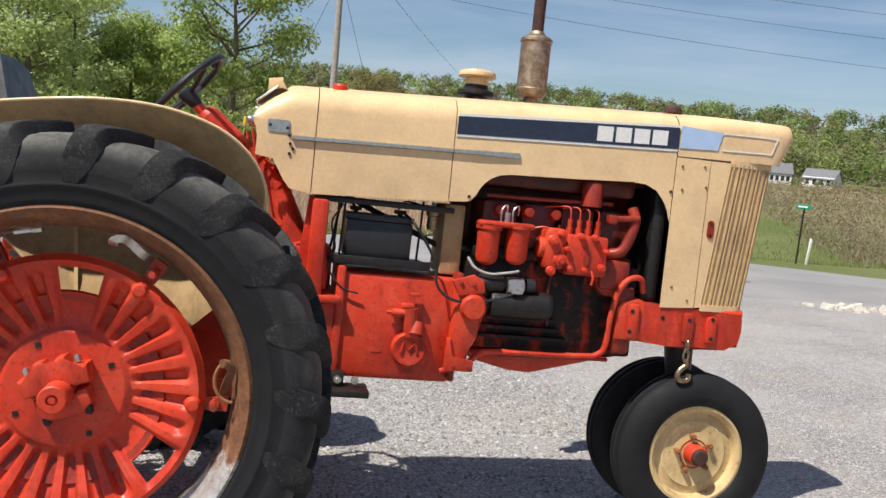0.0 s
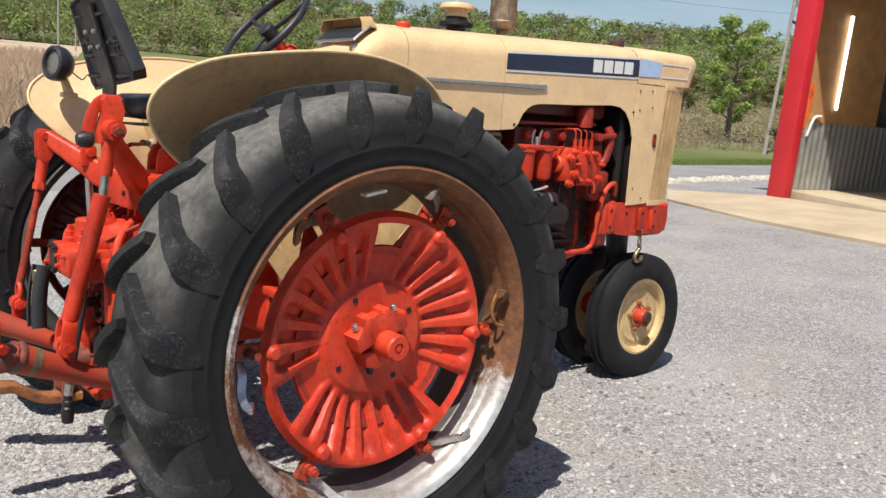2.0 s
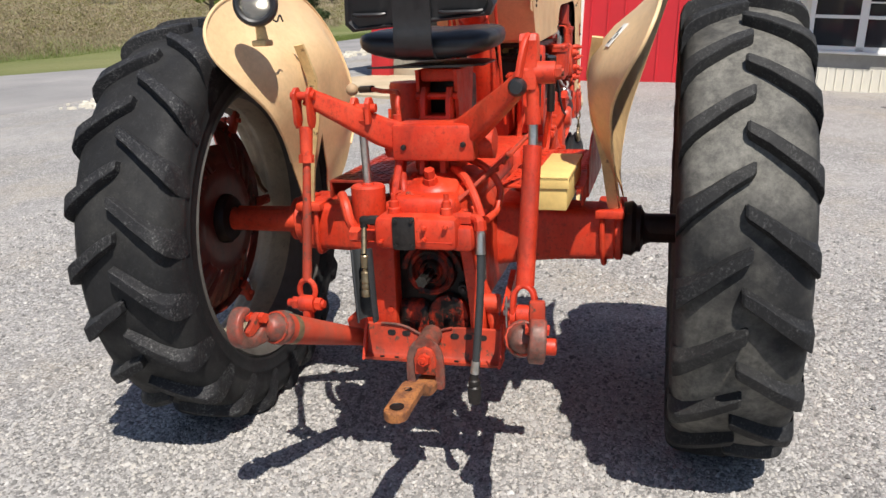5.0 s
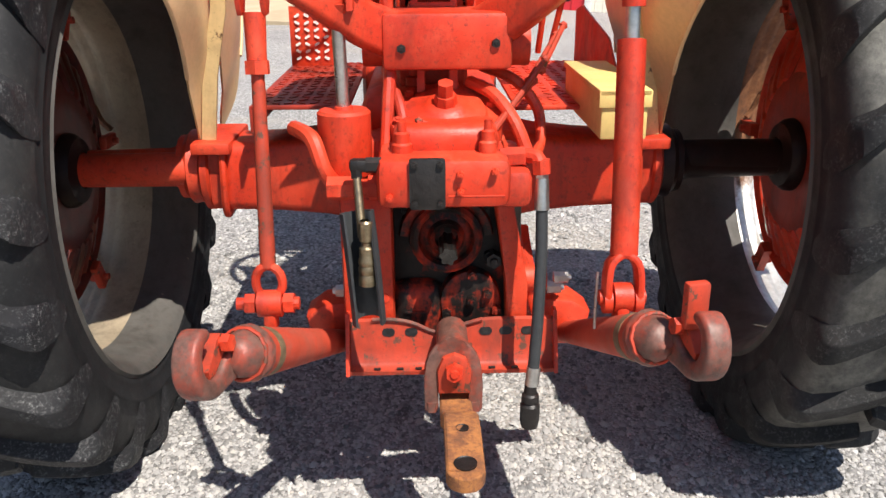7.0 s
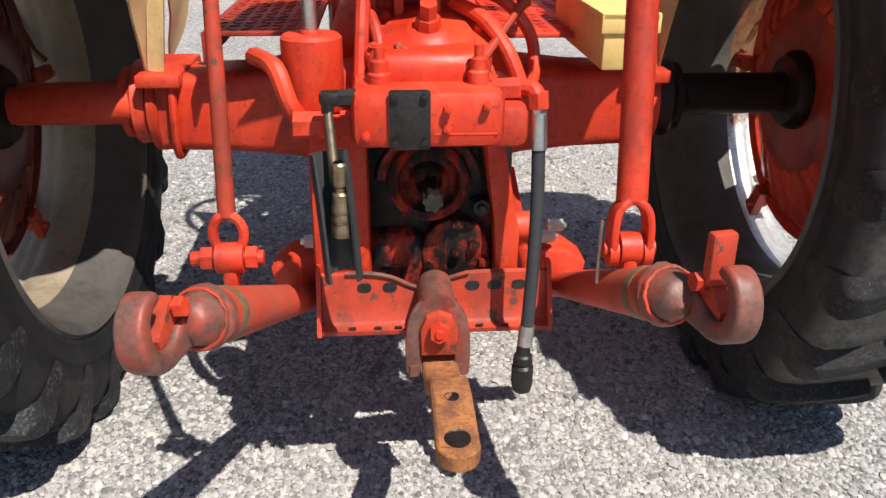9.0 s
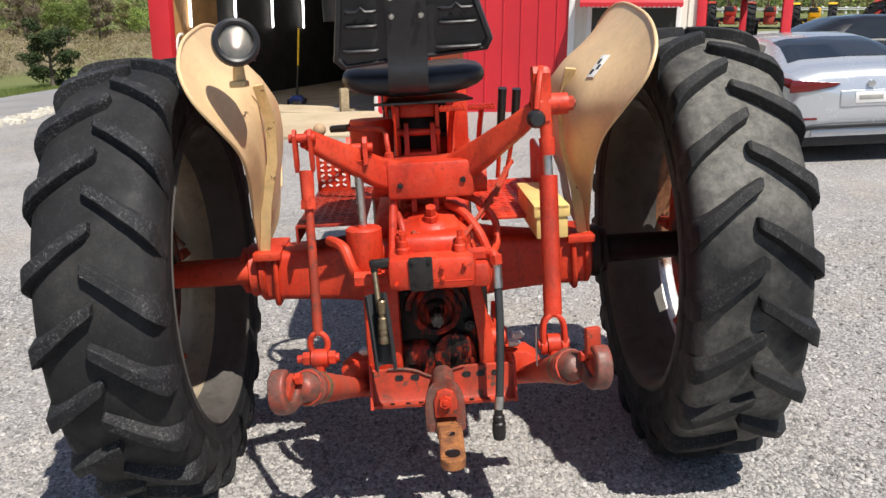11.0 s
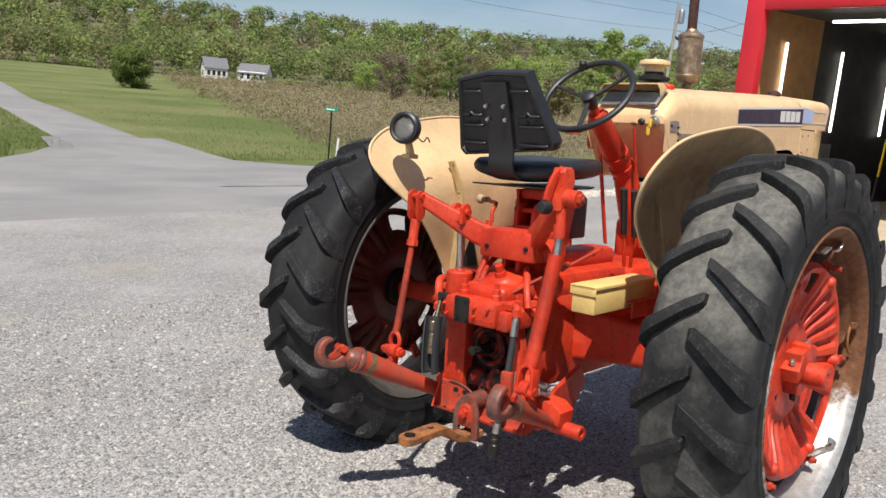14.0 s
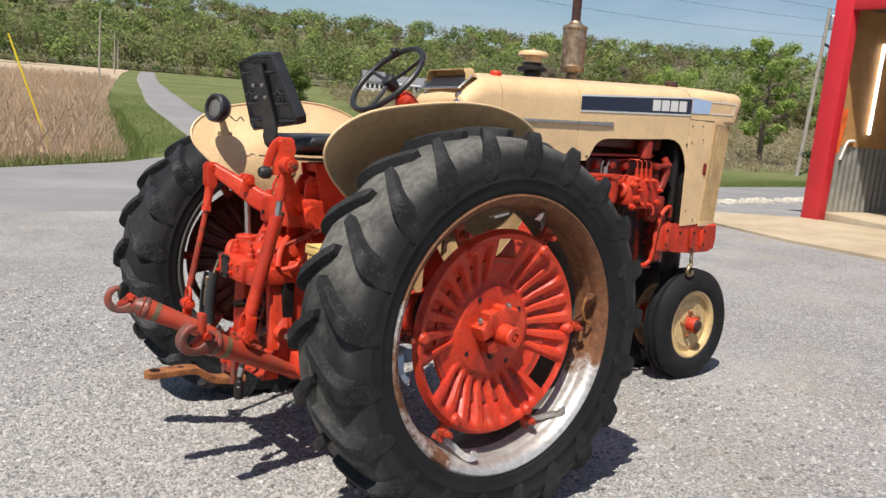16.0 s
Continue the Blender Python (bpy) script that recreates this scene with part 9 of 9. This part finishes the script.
def stones(count, x0, x1, y0, y1, small, large, seed):
    """Sharp little stones lying on the yard."""
    g = np.random.default_rng(seed)
    x, y = g.uniform(x0, x1, count), g.uniform(y0, y1, count)
    s = small + (large - small) * g.random(count) ** 2.2
    z = -0.0031 * x - 0.0571 * y - 0.012 + s * 0.1
    turn = g.uniform(0, 6.28, count)
    co = np.zeros((count, 6, 3))
    for k in range(5):
        a = turn + k * 1.2566
        q = g.uniform(0.7, 1.25, count) * s
        co[:, k] = np.stack((x + q * np.cos(a), y + q * np.sin(a) * 0.85, z + g.uniform(-0.25, 0.3, count) * s), axis=1)
    co[:, 5] = np.stack((x + g.uniform(-0.4, 0.4, count) * s, y + g.uniform(-0.4, 0.4, count) * s, z + s * g.uniform(0.45, 0.95, count)), axis=1)
    base = (np.arange(count) * 6)[:, None, None]
    tri = (base + np.array([[k, (k + 1) % 5, 5] for k in range(5)])[None]).reshape(-1)
    me = bpy.data.meshes.new("gravel")
    me.vertices.add(count * 6)
    me.vertices.foreach_set("co", co.astype(np.float32).ravel())
    me.loops.add(len(tri))
    me.loops.foreach_set("vertex_index", tri.astype(np.int32))
    me.polygons.add(len(tri) // 3)
    me.polygons.foreach_set("loop_start", np.arange(0, len(tri), 3, dtype=np.int32))
    me.update(calc_edges=True)
    me.materials.append(stone_mat.m)
    tagged(new("gravel", me), "loose crushed limestone on the yard", "gravel", kind="stuff")


stones(80000, -2.3, 1.0, -1.5, 1.8, 0.003, 0.011, 33)
stones(30000, -2.1, -0.2, -0.9, 1.2, 0.004, 0.012, 35)
stones(110000, -5.2, 4.6, -5.2, 4.4, 0.005, 0.017, 34)
# ---- things in and before the workshop ----
tube_light = bpy.data.materials.new("led_tube")
tube_light.use_nodes = True
bsdf = tube_light.node_tree.nodes["Principled BSDF"]
bsdf.inputs["Emission Color"].default_value = (1, 0.98, 0.93, 1)
bsdf.inputs["Emission Strength"].default_value = 4.0
for k in range(4):
    y = 1.1 + 1.9 * k
    for lo, hi, label in (((1.0, y, 3.50), (3.9, y + 0.05, 3.55), "bright white tube light on the ceiling"), ((0.09, y, 1.5), (0.13, y + 0.05, 3.15), "bright white tube light on the wall")):
        fit_ = thing("tube_light", label, "light", SHOP, "workshop tube lights")
        bm = bmesh.new()
        box(bm, lo, hi, 0.01)
        part("tube", bm, tube_light, fit_)
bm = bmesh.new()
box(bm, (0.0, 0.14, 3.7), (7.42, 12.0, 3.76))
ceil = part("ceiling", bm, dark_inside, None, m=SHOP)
tagged(ceil, "dark workshop ceiling", "ceiling", kind="structure")
blue_steel = plain("blue_jack_enamel", (0.03, 0.07, 0.30), 0.4)
jack = thing("floor_jack", "blue floor jack with an upright yellow handle", "floor jack", Matrix.Translation((13.98, 2.45, 0.13)))
bm = bmesh.new()
box(bm, (-0.16, -0.13, 0.02), (0.16, -0.09, 0.12), 0.01)
box(bm, (-0.16, 0.09, 0.02), (0.16, 0.13, 0.12), 0.01)
box(bm, (-0.05, -0.10, 0.05), (0.13, 0.10, 0.16), 0.02)
part("frame", bm, blue_steel, jack)
for dx, dy in ((-0.15, -0.15), (-0.15, 0.15), (0.15, -0.15), (0.15, 0.15)):
    bm = bmesh.new()
    lathe(bm, [(0.0, -0.02), (0.045, -0.02), (0.05, 0.0), (0.045, 0.02), (0.0, 0.02)], (dx, dy, 0.05), "y", 16)
    part("wheel", bm, black_iron, jack)
bm = bmesh.new()
rod(bm, (0, 0, 0.14), (-0.03, -0.05, 0.75), 0.025, None, 12)
handle = part("handle", bm, black_iron, jack)
bm = bmesh.new()
rod(bm, (-0.03, -0.05, 0.75), (-0.06, -0.09, 1.45), 0.022, None, 12)
part("handle_grip", bm, plain("yellow_sleeve", (0.78, 0.50, 0.02), 0.45), handle, "yellow sleeve")
block = thing("wood_block", "weathered upright wood post by the bay", "wood post", Matrix.Translation((12.12, 1.36, 0.10)))
bm = bmesh.new()
box(bm, (-0.075, -0.075, 0), (0.075, 0.075, 0.46), 0.012, m=pose(0, 0, 0, 0, 3, 20))
part("post", bm, plain("weathered_timber", (0.34, 0.26, 0.16), 0.85, 0, 0.3, 12, 0.3), block)
bm = bmesh.new()
ring = [(12.15 + (0.22 + 0.02 * math.sin(5 * a)) * math.cos(a), 1.15 + 0.2 * math.sin(a), 0.14 + 0.012 * (a / 6.28)) for a in (2 * math.pi * k / 20 for k in range(48))]
sweep(bm, ring, circle(0.012, 6))
tagged(part("hose_coil", bm, plain("tan_hose", (0.33, 0.25, 0.15), 0.6)), "loosely coiled tan hose on the slab", "hose")
cord = thing("extension_cord", "orange extension cord hung on the panel", "cord", SHOP)
bm = bmesh.new()
for k in range(6):
    tube(bm, [(0.075 + 0.008 * k, 0.34 + 0.03 * k, 1.95 - 0.02 * k), (0.09, 0.30 + 0.025 * k, 1.55), (0.08, 0.36 + 0.02 * k, 1.25 - 0.03 * k), (0.09, 0.42 + 0.02 * k, 1.6), (0.075, 0.40 + 0.03 * k, 1.93)], 0.009, 6)
part("cord", bm, plain("orange_cord", (0.70, 0.14, 0.03), 0.5), cord)
bracket = thing("wall_bracket", "white bracket on the bay lining", "bracket", SHOP)
bm = bmesh.new()
tube(bm, [(0.08, 0.55, 1.0), (0.10, 0.60, 1.25), (0.11, 0.66, 1.35), (0.10, 0.80, 1.36)], 0.025, 8)
part("arm", bm, white_trim, bracket)

# ---- parked cars, far tractors, guardrail ----
silver_paint = Mat("silver_car_paint", (0.62, 0.64, 0.67), 0.22, 0.55)
silver_paint.b.inputs["Coat Weight"].default_value = 0.6
silver_paint.b.inputs["Coat Roughness"].default_value = 0.05
silver_paint.gloss(silver_paint.ramp(silver_paint.noise(3, 4), (0.3, 0.2), (0.7, 0.3)))
black_paint = Mat("black_car_paint", (0.012, 0.012, 0.014), 0.15, 0.2)
black_paint.b.inputs["Coat Weight"].default_value = 0.8
car_glass = Mat("dark_car_glass", (0.012, 0.015, 0.018), 0.04, 0.0, 0.8)
tail_red = Mat("red_tail_lens", (0.13, 0.006, 0.008), 0.12, 0.0, 0.7)
alloy = plain("machined_alloy", (0.62, 0.62, 0.63), 0.28, 0.9, 0.1, 20)
# x from the rear bumper, half width, bottom, belt, roof or lid, half width of the roof
SEDAN = ((0.00, 0.70, 0.40, 0.93, 0.97, 0.58), (0.05, 0.81, 0.33, 0.985, 1.06, 0.66), (0.18, 0.87, 0.27, 1.00, 1.095, 0.69), (0.45, 0.895, 0.23, 1.00, 1.115, 0.69), (0.72, 0.905, 0.19, 0.99, 1.20, 0.63), (1.10, 0.91, 0.18, 0.98, 1.32, 0.57), (1.50, 0.91, 0.18, 0.965, 1.385, 0.56), (1.95, 0.91, 0.18, 0.95, 1.405, 0.565), (2.40, 0.91, 0.18, 0.94, 1.395, 0.575), (2.80, 0.91, 0.18, 0.93, 1.34, 0.585),
         (3.15, 0.905, 0.18, 0.93, 1.20, 0.62), (3.50, 0.90, 0.19, 0.925, 1.02, 0.68), (3.90, 0.89, 0.20, 0.88, 0.955, 0.66), (4.30, 0.86, 0.24, 0.80, 0.87, 0.60), (4.55, 0.78, 0.30, 0.70, 0.745, 0.52), (4.64, 0.66, 0.38, 0.62, 0.64, 0.45))


def car_point(x, v, side, out=0.0):
    """A place on the car's skin: v runs from the sill (0) by the belt (5) to the roof's middle (9)."""
    for a, b in zip(SEDAN, SEDAN[1:]):
        if x <= b[0]:
            break
    f = min(1.0, max(0.0, (x - a[0]) / (b[0] - a[0])))
    f = f if a[0] < 0.2 else f
    w, low, belt, top, roof = (a[k] + (b[k] - a[k]) * f for k in range(1, 6))
    sec = [(w * 0.90, low), (w * 0.98, low + 0.10), (w, low + 0.30), (w * 0.99, belt - 0.20), (w * 0.97, belt - 0.04), (w * 0.93, belt), ((w * 0.93 + roof) / 2 + 0.01, (belt + top - 0.06) / 2 + 0.01), (roof, top - 0.055), (roof * 0.75, top - 0.014), (0.0, top)]
    i = min(8, int(v))
    g = v - i
    y, z = sec[i][0] + (sec[i + 1][0] - sec[i][0]) * g, sec[i][1] + (sec[i + 1][1] - sec[i][1]) * g
    n = Vector((0, sec[i][1] * 0 + (sec[i + 1][1] - sec[i][1]), -(sec[i + 1][0] - sec[i][0]))).normalized()
    return Vector((x, side * (y + n.y * out), z + n.z * out))


def car_patch(name, corners, side, material, parent, label="", out=0.006, n=8, thick=0.006):
    """A piece of skin between four (x, v) corners, laid just over the body."""
    (a, b, c, d) = corners
    bm = bmesh.new()
    grid = []
    for i in range(n + 1):
        row = []
        for j in range(n + 1):
            f, g = i / n, j / n
            x = (a[0] * (1 - f) + b[0] * f) * (1 - g) + (d[0] * (1 - f) + c[0] * f) * g
            v = (a[1] * (1 - f) + b[1] * f) * (1 - g) + (d[1] * (1 - f) + c[1] * f) * g
            row.append(car_point(x, v, side, out))
        grid.append(row)
    sheet(bm, grid)
    thicken(bm, thick)
    return part(name, bm, material, parent, label, smooth=50)


def sedan(name, label, m, paint, group=""):
    car = thing(name, label, "car", m, group)
    bm = bmesh.new()
    xs = sorted({s[0] for s in SEDAN} | {0.02, 0.1, 0.3, 0.58, 0.9, 1.3, 1.7, 2.15, 2.6, 3.0, 3.3, 3.7, 4.1, 4.45, 4.6})
    vs = [k / 2 for k in range(19)]
    grid = [[car_point(x, v, 1) for v in vs] + [car_point(x, v, -1) for v in vs[-2::-1]] for x in xs]
    rows = sheet(bm, grid)
    for row, x in ((rows[0], -0.015), (rows[-1], 4.65)):
        mid = bm.verts.new((x, 0, 0.68 if x < 1 else 0.52))
        for a, b in zip(row, row[1:] + row[:1]):
            bm.faces.new((a, b, mid))
    for a, b in zip(rows, rows[1:]):
        bm.faces.new((a[0], b[0], b[-1], a[-1]))
    body = part("body", bm, paint, car, smooth=60)
    for side in (1, -1):
        car_patch("rear_door_window", ((1.02, 5.35), (1.95, 5.25), (1.90, 6.75), (1.40, 6.75)), side, car_glass.m, car, "dark side window")
        car_patch("front_door_window", ((2.02, 5.25), (2.98, 5.25), (2.58, 6.75), (1.98, 6.75)), side, car_glass.m, car, "dark side window")
        car_patch("belt_trim", ((0.95, 5.05), (3.05, 5.05), (3.05, 5.2), (0.95, 5.2)), side, black_plastic, car)
        car_patch("rear_pillar_trim", ((0.62, 5.3), (0.98, 5.2), (1.02, 5.6), (0.72, 5.6)), side, black_plastic, car)
        for x in (1.28, 2.28):
            car_patch("door_handle", ((x, 3.75), (x + 0.2, 3.75), (x + 0.2, 4.05), (x, 4.05)), side, alloy, car, "bright door handle", 0.02, 3)
        car_patch("sill_trim", ((1.45, 0.2), (3.25, 0.2), (3.25, 0.8), (1.45, 0.8)), side, black_plastic, car)
        lamp_ = car_patch("tail_light", ((0.02, 3.55), (0.30, 4.0), (0.34, 4.75), (0.02, 4.7)), side, tail_red.m, car, "wide red tail light", 0.012)
        car_patch("head_light", ((4.15, 3.6), (4.58, 3.2), (4.56, 4.3), (4.2, 4.6)), side, car_glass.m, car, "clear head light")
        bm = bmesh.new()
        plate(bm, [(0.80, 0.975), (0.30, 0.925), (0.36, 0.885), (0.62, 0.845), (0.80, 0.835)], 0.05, Matrix.Translation((0.03, 0, 0)) @ Matrix(((0, 0, -1, 0), (side, 0, 0, 0), (0, 1, 0, 0), (0, 0, 0, 1))), 0.008)
        part("tail_light_bar", bm, tail_red.m, lamp_)
        bm = bmesh.new()
        box(bm, (0.02, min(side * 0.52, side * 0.74), 0.53), (0.05, max(side * 0.52, side * 0.74), 0.555), 0.004, m=Matrix.Translation((-0.035, 0, 0)))
        part("reflector", bm, tail_red.m, car, "thin red reflector")
        for x in (1.0, 3.71):
            c = (x, side * 0.80, 0.325)
            bm = bmesh.new()
            lathe(bm, [(0.0, side * 0.118), (0.375, side * 0.118), (0.378, side * 0.112), (0.378, 0.0), (0.0, 0.0)], c, "y", 36)
            part("wheel_arch", bm, black_plastic, car, "dark wheel arch")
            bm = bmesh.new()
            lathe(bm, [(0.22, side * 0.05), (0.225, side * 0.125), (0.25, side * 0.135), (0.31, side * 0.130), (0.325, side * 0.11), (0.325, side * 0.0), (0.22, side * 0.0)], c, "y", 40, closed=True)
            wheel = part("wheel", bm, rubber, car, "black road tyre")
            bm = bmesh.new()
            lathe(bm, [(0.215, side * 0.10), (0.225, side * 0.128), (0.232, side * 0.126), (0.228, side * 0.10)], c, "y", 40, closed=True)
            lathe(bm, [(0.0, side * 0.125), (0.035, side * 0.125), (0.045, side * 0.115), (0.045, side * 0.09), (0.0, side * 0.09)], c, "y", 20)
            for k in range(5):
                for d in (-0.10, 0.10):
                    a = 2 * math.pi * k / 5 + 0.3 + d
                    sweep(bm, [Vector(c) + Vector((r * math.cos(a + (0.0 if r < 0.1 else d * 0.4)), side * 0.118, r * math.sin(a + (0.0 if r < 0.1 else d * 0.4)))) for r in (0.03, 0.12, 0.222)], [(-0.012, -0.008), (0.012, -0.008), (0.012, 0.008), (-0.012, 0.008)], up=(0, 1, 0))
            part("rim", bm, alloy, wheel, "split-spoke alloy rim")
    # rear and front screens across the roof's slope
    for nm, x0, x1 in (("rear_window", 0.60, 1.36), ("windscreen", 2.62, 3.38)):
        bm = bmesh.new()
        sheet(bm, [[car_point(x, 7.15 + 1.85 * (1 - abs(k)), 1 if k >= 0 else -1, 0.006) for k in spread(-1.0, 1.0, 12)] for x in spread(x0, x1, 8)])
        thicken(bm, 0.006)
        part(nm, bm, car_glass.m, car, "dark sloping window", smooth=60)
    bm = bmesh.new()
    box(bm, (-0.024, -0.30, 0.66), (0.0, 0.30, 0.84), 0.02)
    part("plate_recess", bm, paint, car)
    bm = bmesh.new()
    box(bm, (-0.032, -0.155, 0.70), (-0.020, 0.155, 0.82), 0.004)
    plate_ = part("number_plate", bm, white_trim, car, "white number plate with a plain bar")
    bm = bmesh.new()
    box(bm, (-0.034, -0.12, 0.735), (-0.030, 0.12, 0.785), 0.002)
    part("bar", bm, grey_band, plate_, "plain grey bar")
    bm = bmesh.new()
    lathe(bm, [(0.0, -0.020), (0.035, -0.018), (0.04, -0.012), (0.04, 0.0)], (-0.012, 0, 0.905), "x", 20)
    part("emblem", bm, alloy, car, "plain round emblem")
    bm = bmesh.new()
    sweep(bm, smooth_path([(0.02, -0.72, 0.36), (-0.035, -0.60, 0.45), (-0.05, -0.3, 0.46), (-0.05, 0.3, 0.46), (-0.035, 0.60, 0.45), (0.02, 0.72, 0.36)], 5), rounded(0.05, 0.05, 0.015, 2))
    part("bumper_trim", bm, black_plastic, car, "black lower bumper trim")
    bm = bmesh.new()
    box(bm, (-0.03, -0.58, 0.34), (0.10, 0.58, 0.43), 0.02)
    part("bumper_skirt", bm, paint, car)
    bm = bmesh.new()
    box(bm, (0.05, -0.70, 0.22), (4.5, 0.70, 0.36), 0.03)
    part("underbody", bm, black_plastic, car, "dark underbody")
    for side in (1, -1):
        bm = bmesh.new()
        box(bm, (2.86, side * 0.98 - 0.09, 0.93), (3.0, side * 0.98 + 0.09, 1.06), 0.04)
        part("door_mirror", bm, paint, car)
    return car


def stand(x, y, turn, lift=0.0):
    return Matrix.Translation((x, y, ground_height(x, y) + lift)) @ pose(0, 0, 0, 0, 0, turn)


sedan("silver_sedan", "clean silver four-door sedan parked by the office", stand(6.50, -4.63, -4, -0.06) @ pose(-1.0, 0, 0, -3.2, -1.0, 0) @ Matrix.Diagonal((1, 1, 0.93, 1)), silver_paint.m, "parked cars")
sedan("black_sedan", "black car parked across the yard", stand(12.0, -10.0, 88, 0.0), black_paint.m, "parked cars")


def far_tractor(x, y, turn, colour, rim_colour, label, big=0.68):
    t = thing("parked_tractor", label, "tractor", stand(x, y, turn), "tractors in the row")
    paint = painted("faded_tractor_paint", colour, RUST, 0.55, 0.3, 0.66)
    for s in (-1, 1):
        c = (0, s * 0.72, big)
        bm = bmesh.new()
        lathe(bm, [(big * 0.62, -0.15), (big * 0.94, -0.17), (big, -0.10), (big, 0.10), (big * 0.94, 0.17), (big * 0.62, 0.15)], c, "y", 32)
        for k in range(18):
            a = 2 * math.pi * k / 18
            for d in (-1, 1):
                box(bm, (-0.03, -0.09, -0.03), (0.03, 0.09, 0.04), 0.0, m=Matrix.Translation((big * math.cos(a + d * 0.08), s * 0.72 + d * 0.09, big + big * math.sin(a + d * 0.08))) @ pose(0, 0, 0, 0, 90 - math.degrees(a), 0) @ pose(0, 0, 0, 0, 0, d * 40))
        wheel = part("rear_wheel", bm, rubber, t, "black ribbed tyre")
        bm = bmesh.new()
        lathe(bm, [(big * 0.64, s * 0.10), (big * 0.58, s * 0.05), (big * 0.30, s * 0.0), (0.10, s * 0.06), (0.0, s * 0.08), (0.0, -s * 0.10), (big * 0.62, -s * 0.10)], c, "y", 28)
        part("rim", bm, plain("tractor_rim", rim_colour, 0.6), wheel)
        bm = bmesh.new()
        lathe(bm, [(0.14, -0.06), (0.30, -0.08), (0.34, 0.0), (0.30, 0.08), (0.14, 0.06), (0.0, 0.03), (0.0, -0.03)], (1.95, s * 0.55, 0.34), "y", 24)
        part("front_wheel", bm, rubber, t)
        bm = bmesh.new()
        lathe(bm, [(big * 1.06, -0.17), (big * 1.08, -0.16), (big * 1.08, 0.18), (big * 1.06, 0.19)], c, "y", 12, closed=True, start=radians(60), end=radians(118))
        part("fender", bm, paint, t)
    bm = bmesh.new()
    box(bm, (0.55, -0.24, 0.80), (2.05, 0.24, 1.24), 0.08, seg=3)
    part("hood", bm, paint, t)
    bm = bmesh.new()
    box(bm, (-0.25, -0.22, 0.50), (2.0, 0.22, 0.82), 0.04)
    part("chassis", bm, paint, t)
    bm = bmesh.new()
    rod(bm, (0, -0.75, big), (0, 0.75, big), 0.09, None, 14)
    rod(bm, (1.95, -0.6, 0.36), (1.95, 0.6, 0.36), 0.05, None, 10)
    part("axle", bm, black_iron, t)
    bm = bmesh.new()
    box(bm, (-0.35, -0.22, 1.00), (0.05, 0.22, 1.08), 0.04)
    box(bm, (-0.42, -0.17, 1.02), (-0.36, 0.17, 1.20), 0.025)
    part("seat", bm, black_plastic, t)
    bm = bmesh.new()
    ring = [Vector((0.42 + 0.10 * math.sin(a), 0.20 * math.cos(a), 1.40 + 0.17 * math.sin(a))) for a in (2 * math.pi * k / 20 for k in range(20))]
    sweep(bm, ring, circle(0.015, 6), closed=True)
    rod(bm, (0.42, 0, 1.40), (0.70, 0, 1.15), 0.02, None, 8)
    part("steering_wheel", bm, black_plastic, t)
    bm = bmesh.new()
    rod(bm, (1.45, 0.12, 1.2), (1.45, 0.12, 1.85), 0.035, None, 10)
    part("exhaust_pipe", bm, pipe_rust, t)
    for y0 in (-0.35, 0.35):
        bm = bmesh.new()
        sweep(bm, [(-0.1, y0 * 0.8, 0.5), (-0.5, y0, 0.55), (-0.85, y0, 0.6)], rounded(0.05, 0.04, 0.01, 2))
        part("link_arm", bm, paint, t)


far_tractor(32.6, -13.05, -22, (0.42, 0.035, 0.02), (0.5, 0.45, 0.3), "old red tractor parked in a row under the hill")
far_tractor(33.0, -14.9, -24, (0.40, 0.05, 0.03), (0.3, 0.3, 0.3), "faded red tractor parked in a row under the hill")
far_tractor(33.2, -16.9, -27, (0.78, 0.46, 0.02), (0.7, 0.45, 0.03), "yellow tractor parked in a row under the hill")
far_tractor(29.6, -18.2, -95, (0.55, 0.03, 0.02), (0.5, 0.04, 0.03), "bright red tractor parked side-on in the row")
far_tractor(33.4, -11.0, -18, (0.45, 0.03, 0.02), (0.6, 0.5, 0.2), "old red tractor parked in a row under the hill")

rail = thing("guardrail", "white guardrail on posts above the yard", "guardrail", None)
pts = [Vector((106 - 20 * f, -25 - 45 * f, 0)) for f in (k / 40 for k in range(41))]
for p in pts:
    p.z = ground_height(p.x, p.y)
for p in pts:
    bm = bmesh.new()
    box(bm, (p.x - 0.10, p.y - 0.10, p.z - 0.2), (p.x + 0.10, p.y + 0.10, p.z + 0.85), 0.01)
    part("post", bm, white_trim, rail)
bm = bmesh.new()
sweep(bm, [p + Vector((-0.15, 0, 0.58)) for p in pts], [(-0.03, -0.16), (0.03, -0.10), (-0.01, 0.0), (0.03, 0.10), (-0.03, 0.16), (-0.05, 0.0)])
part("rail", bm, galvanised, rail)
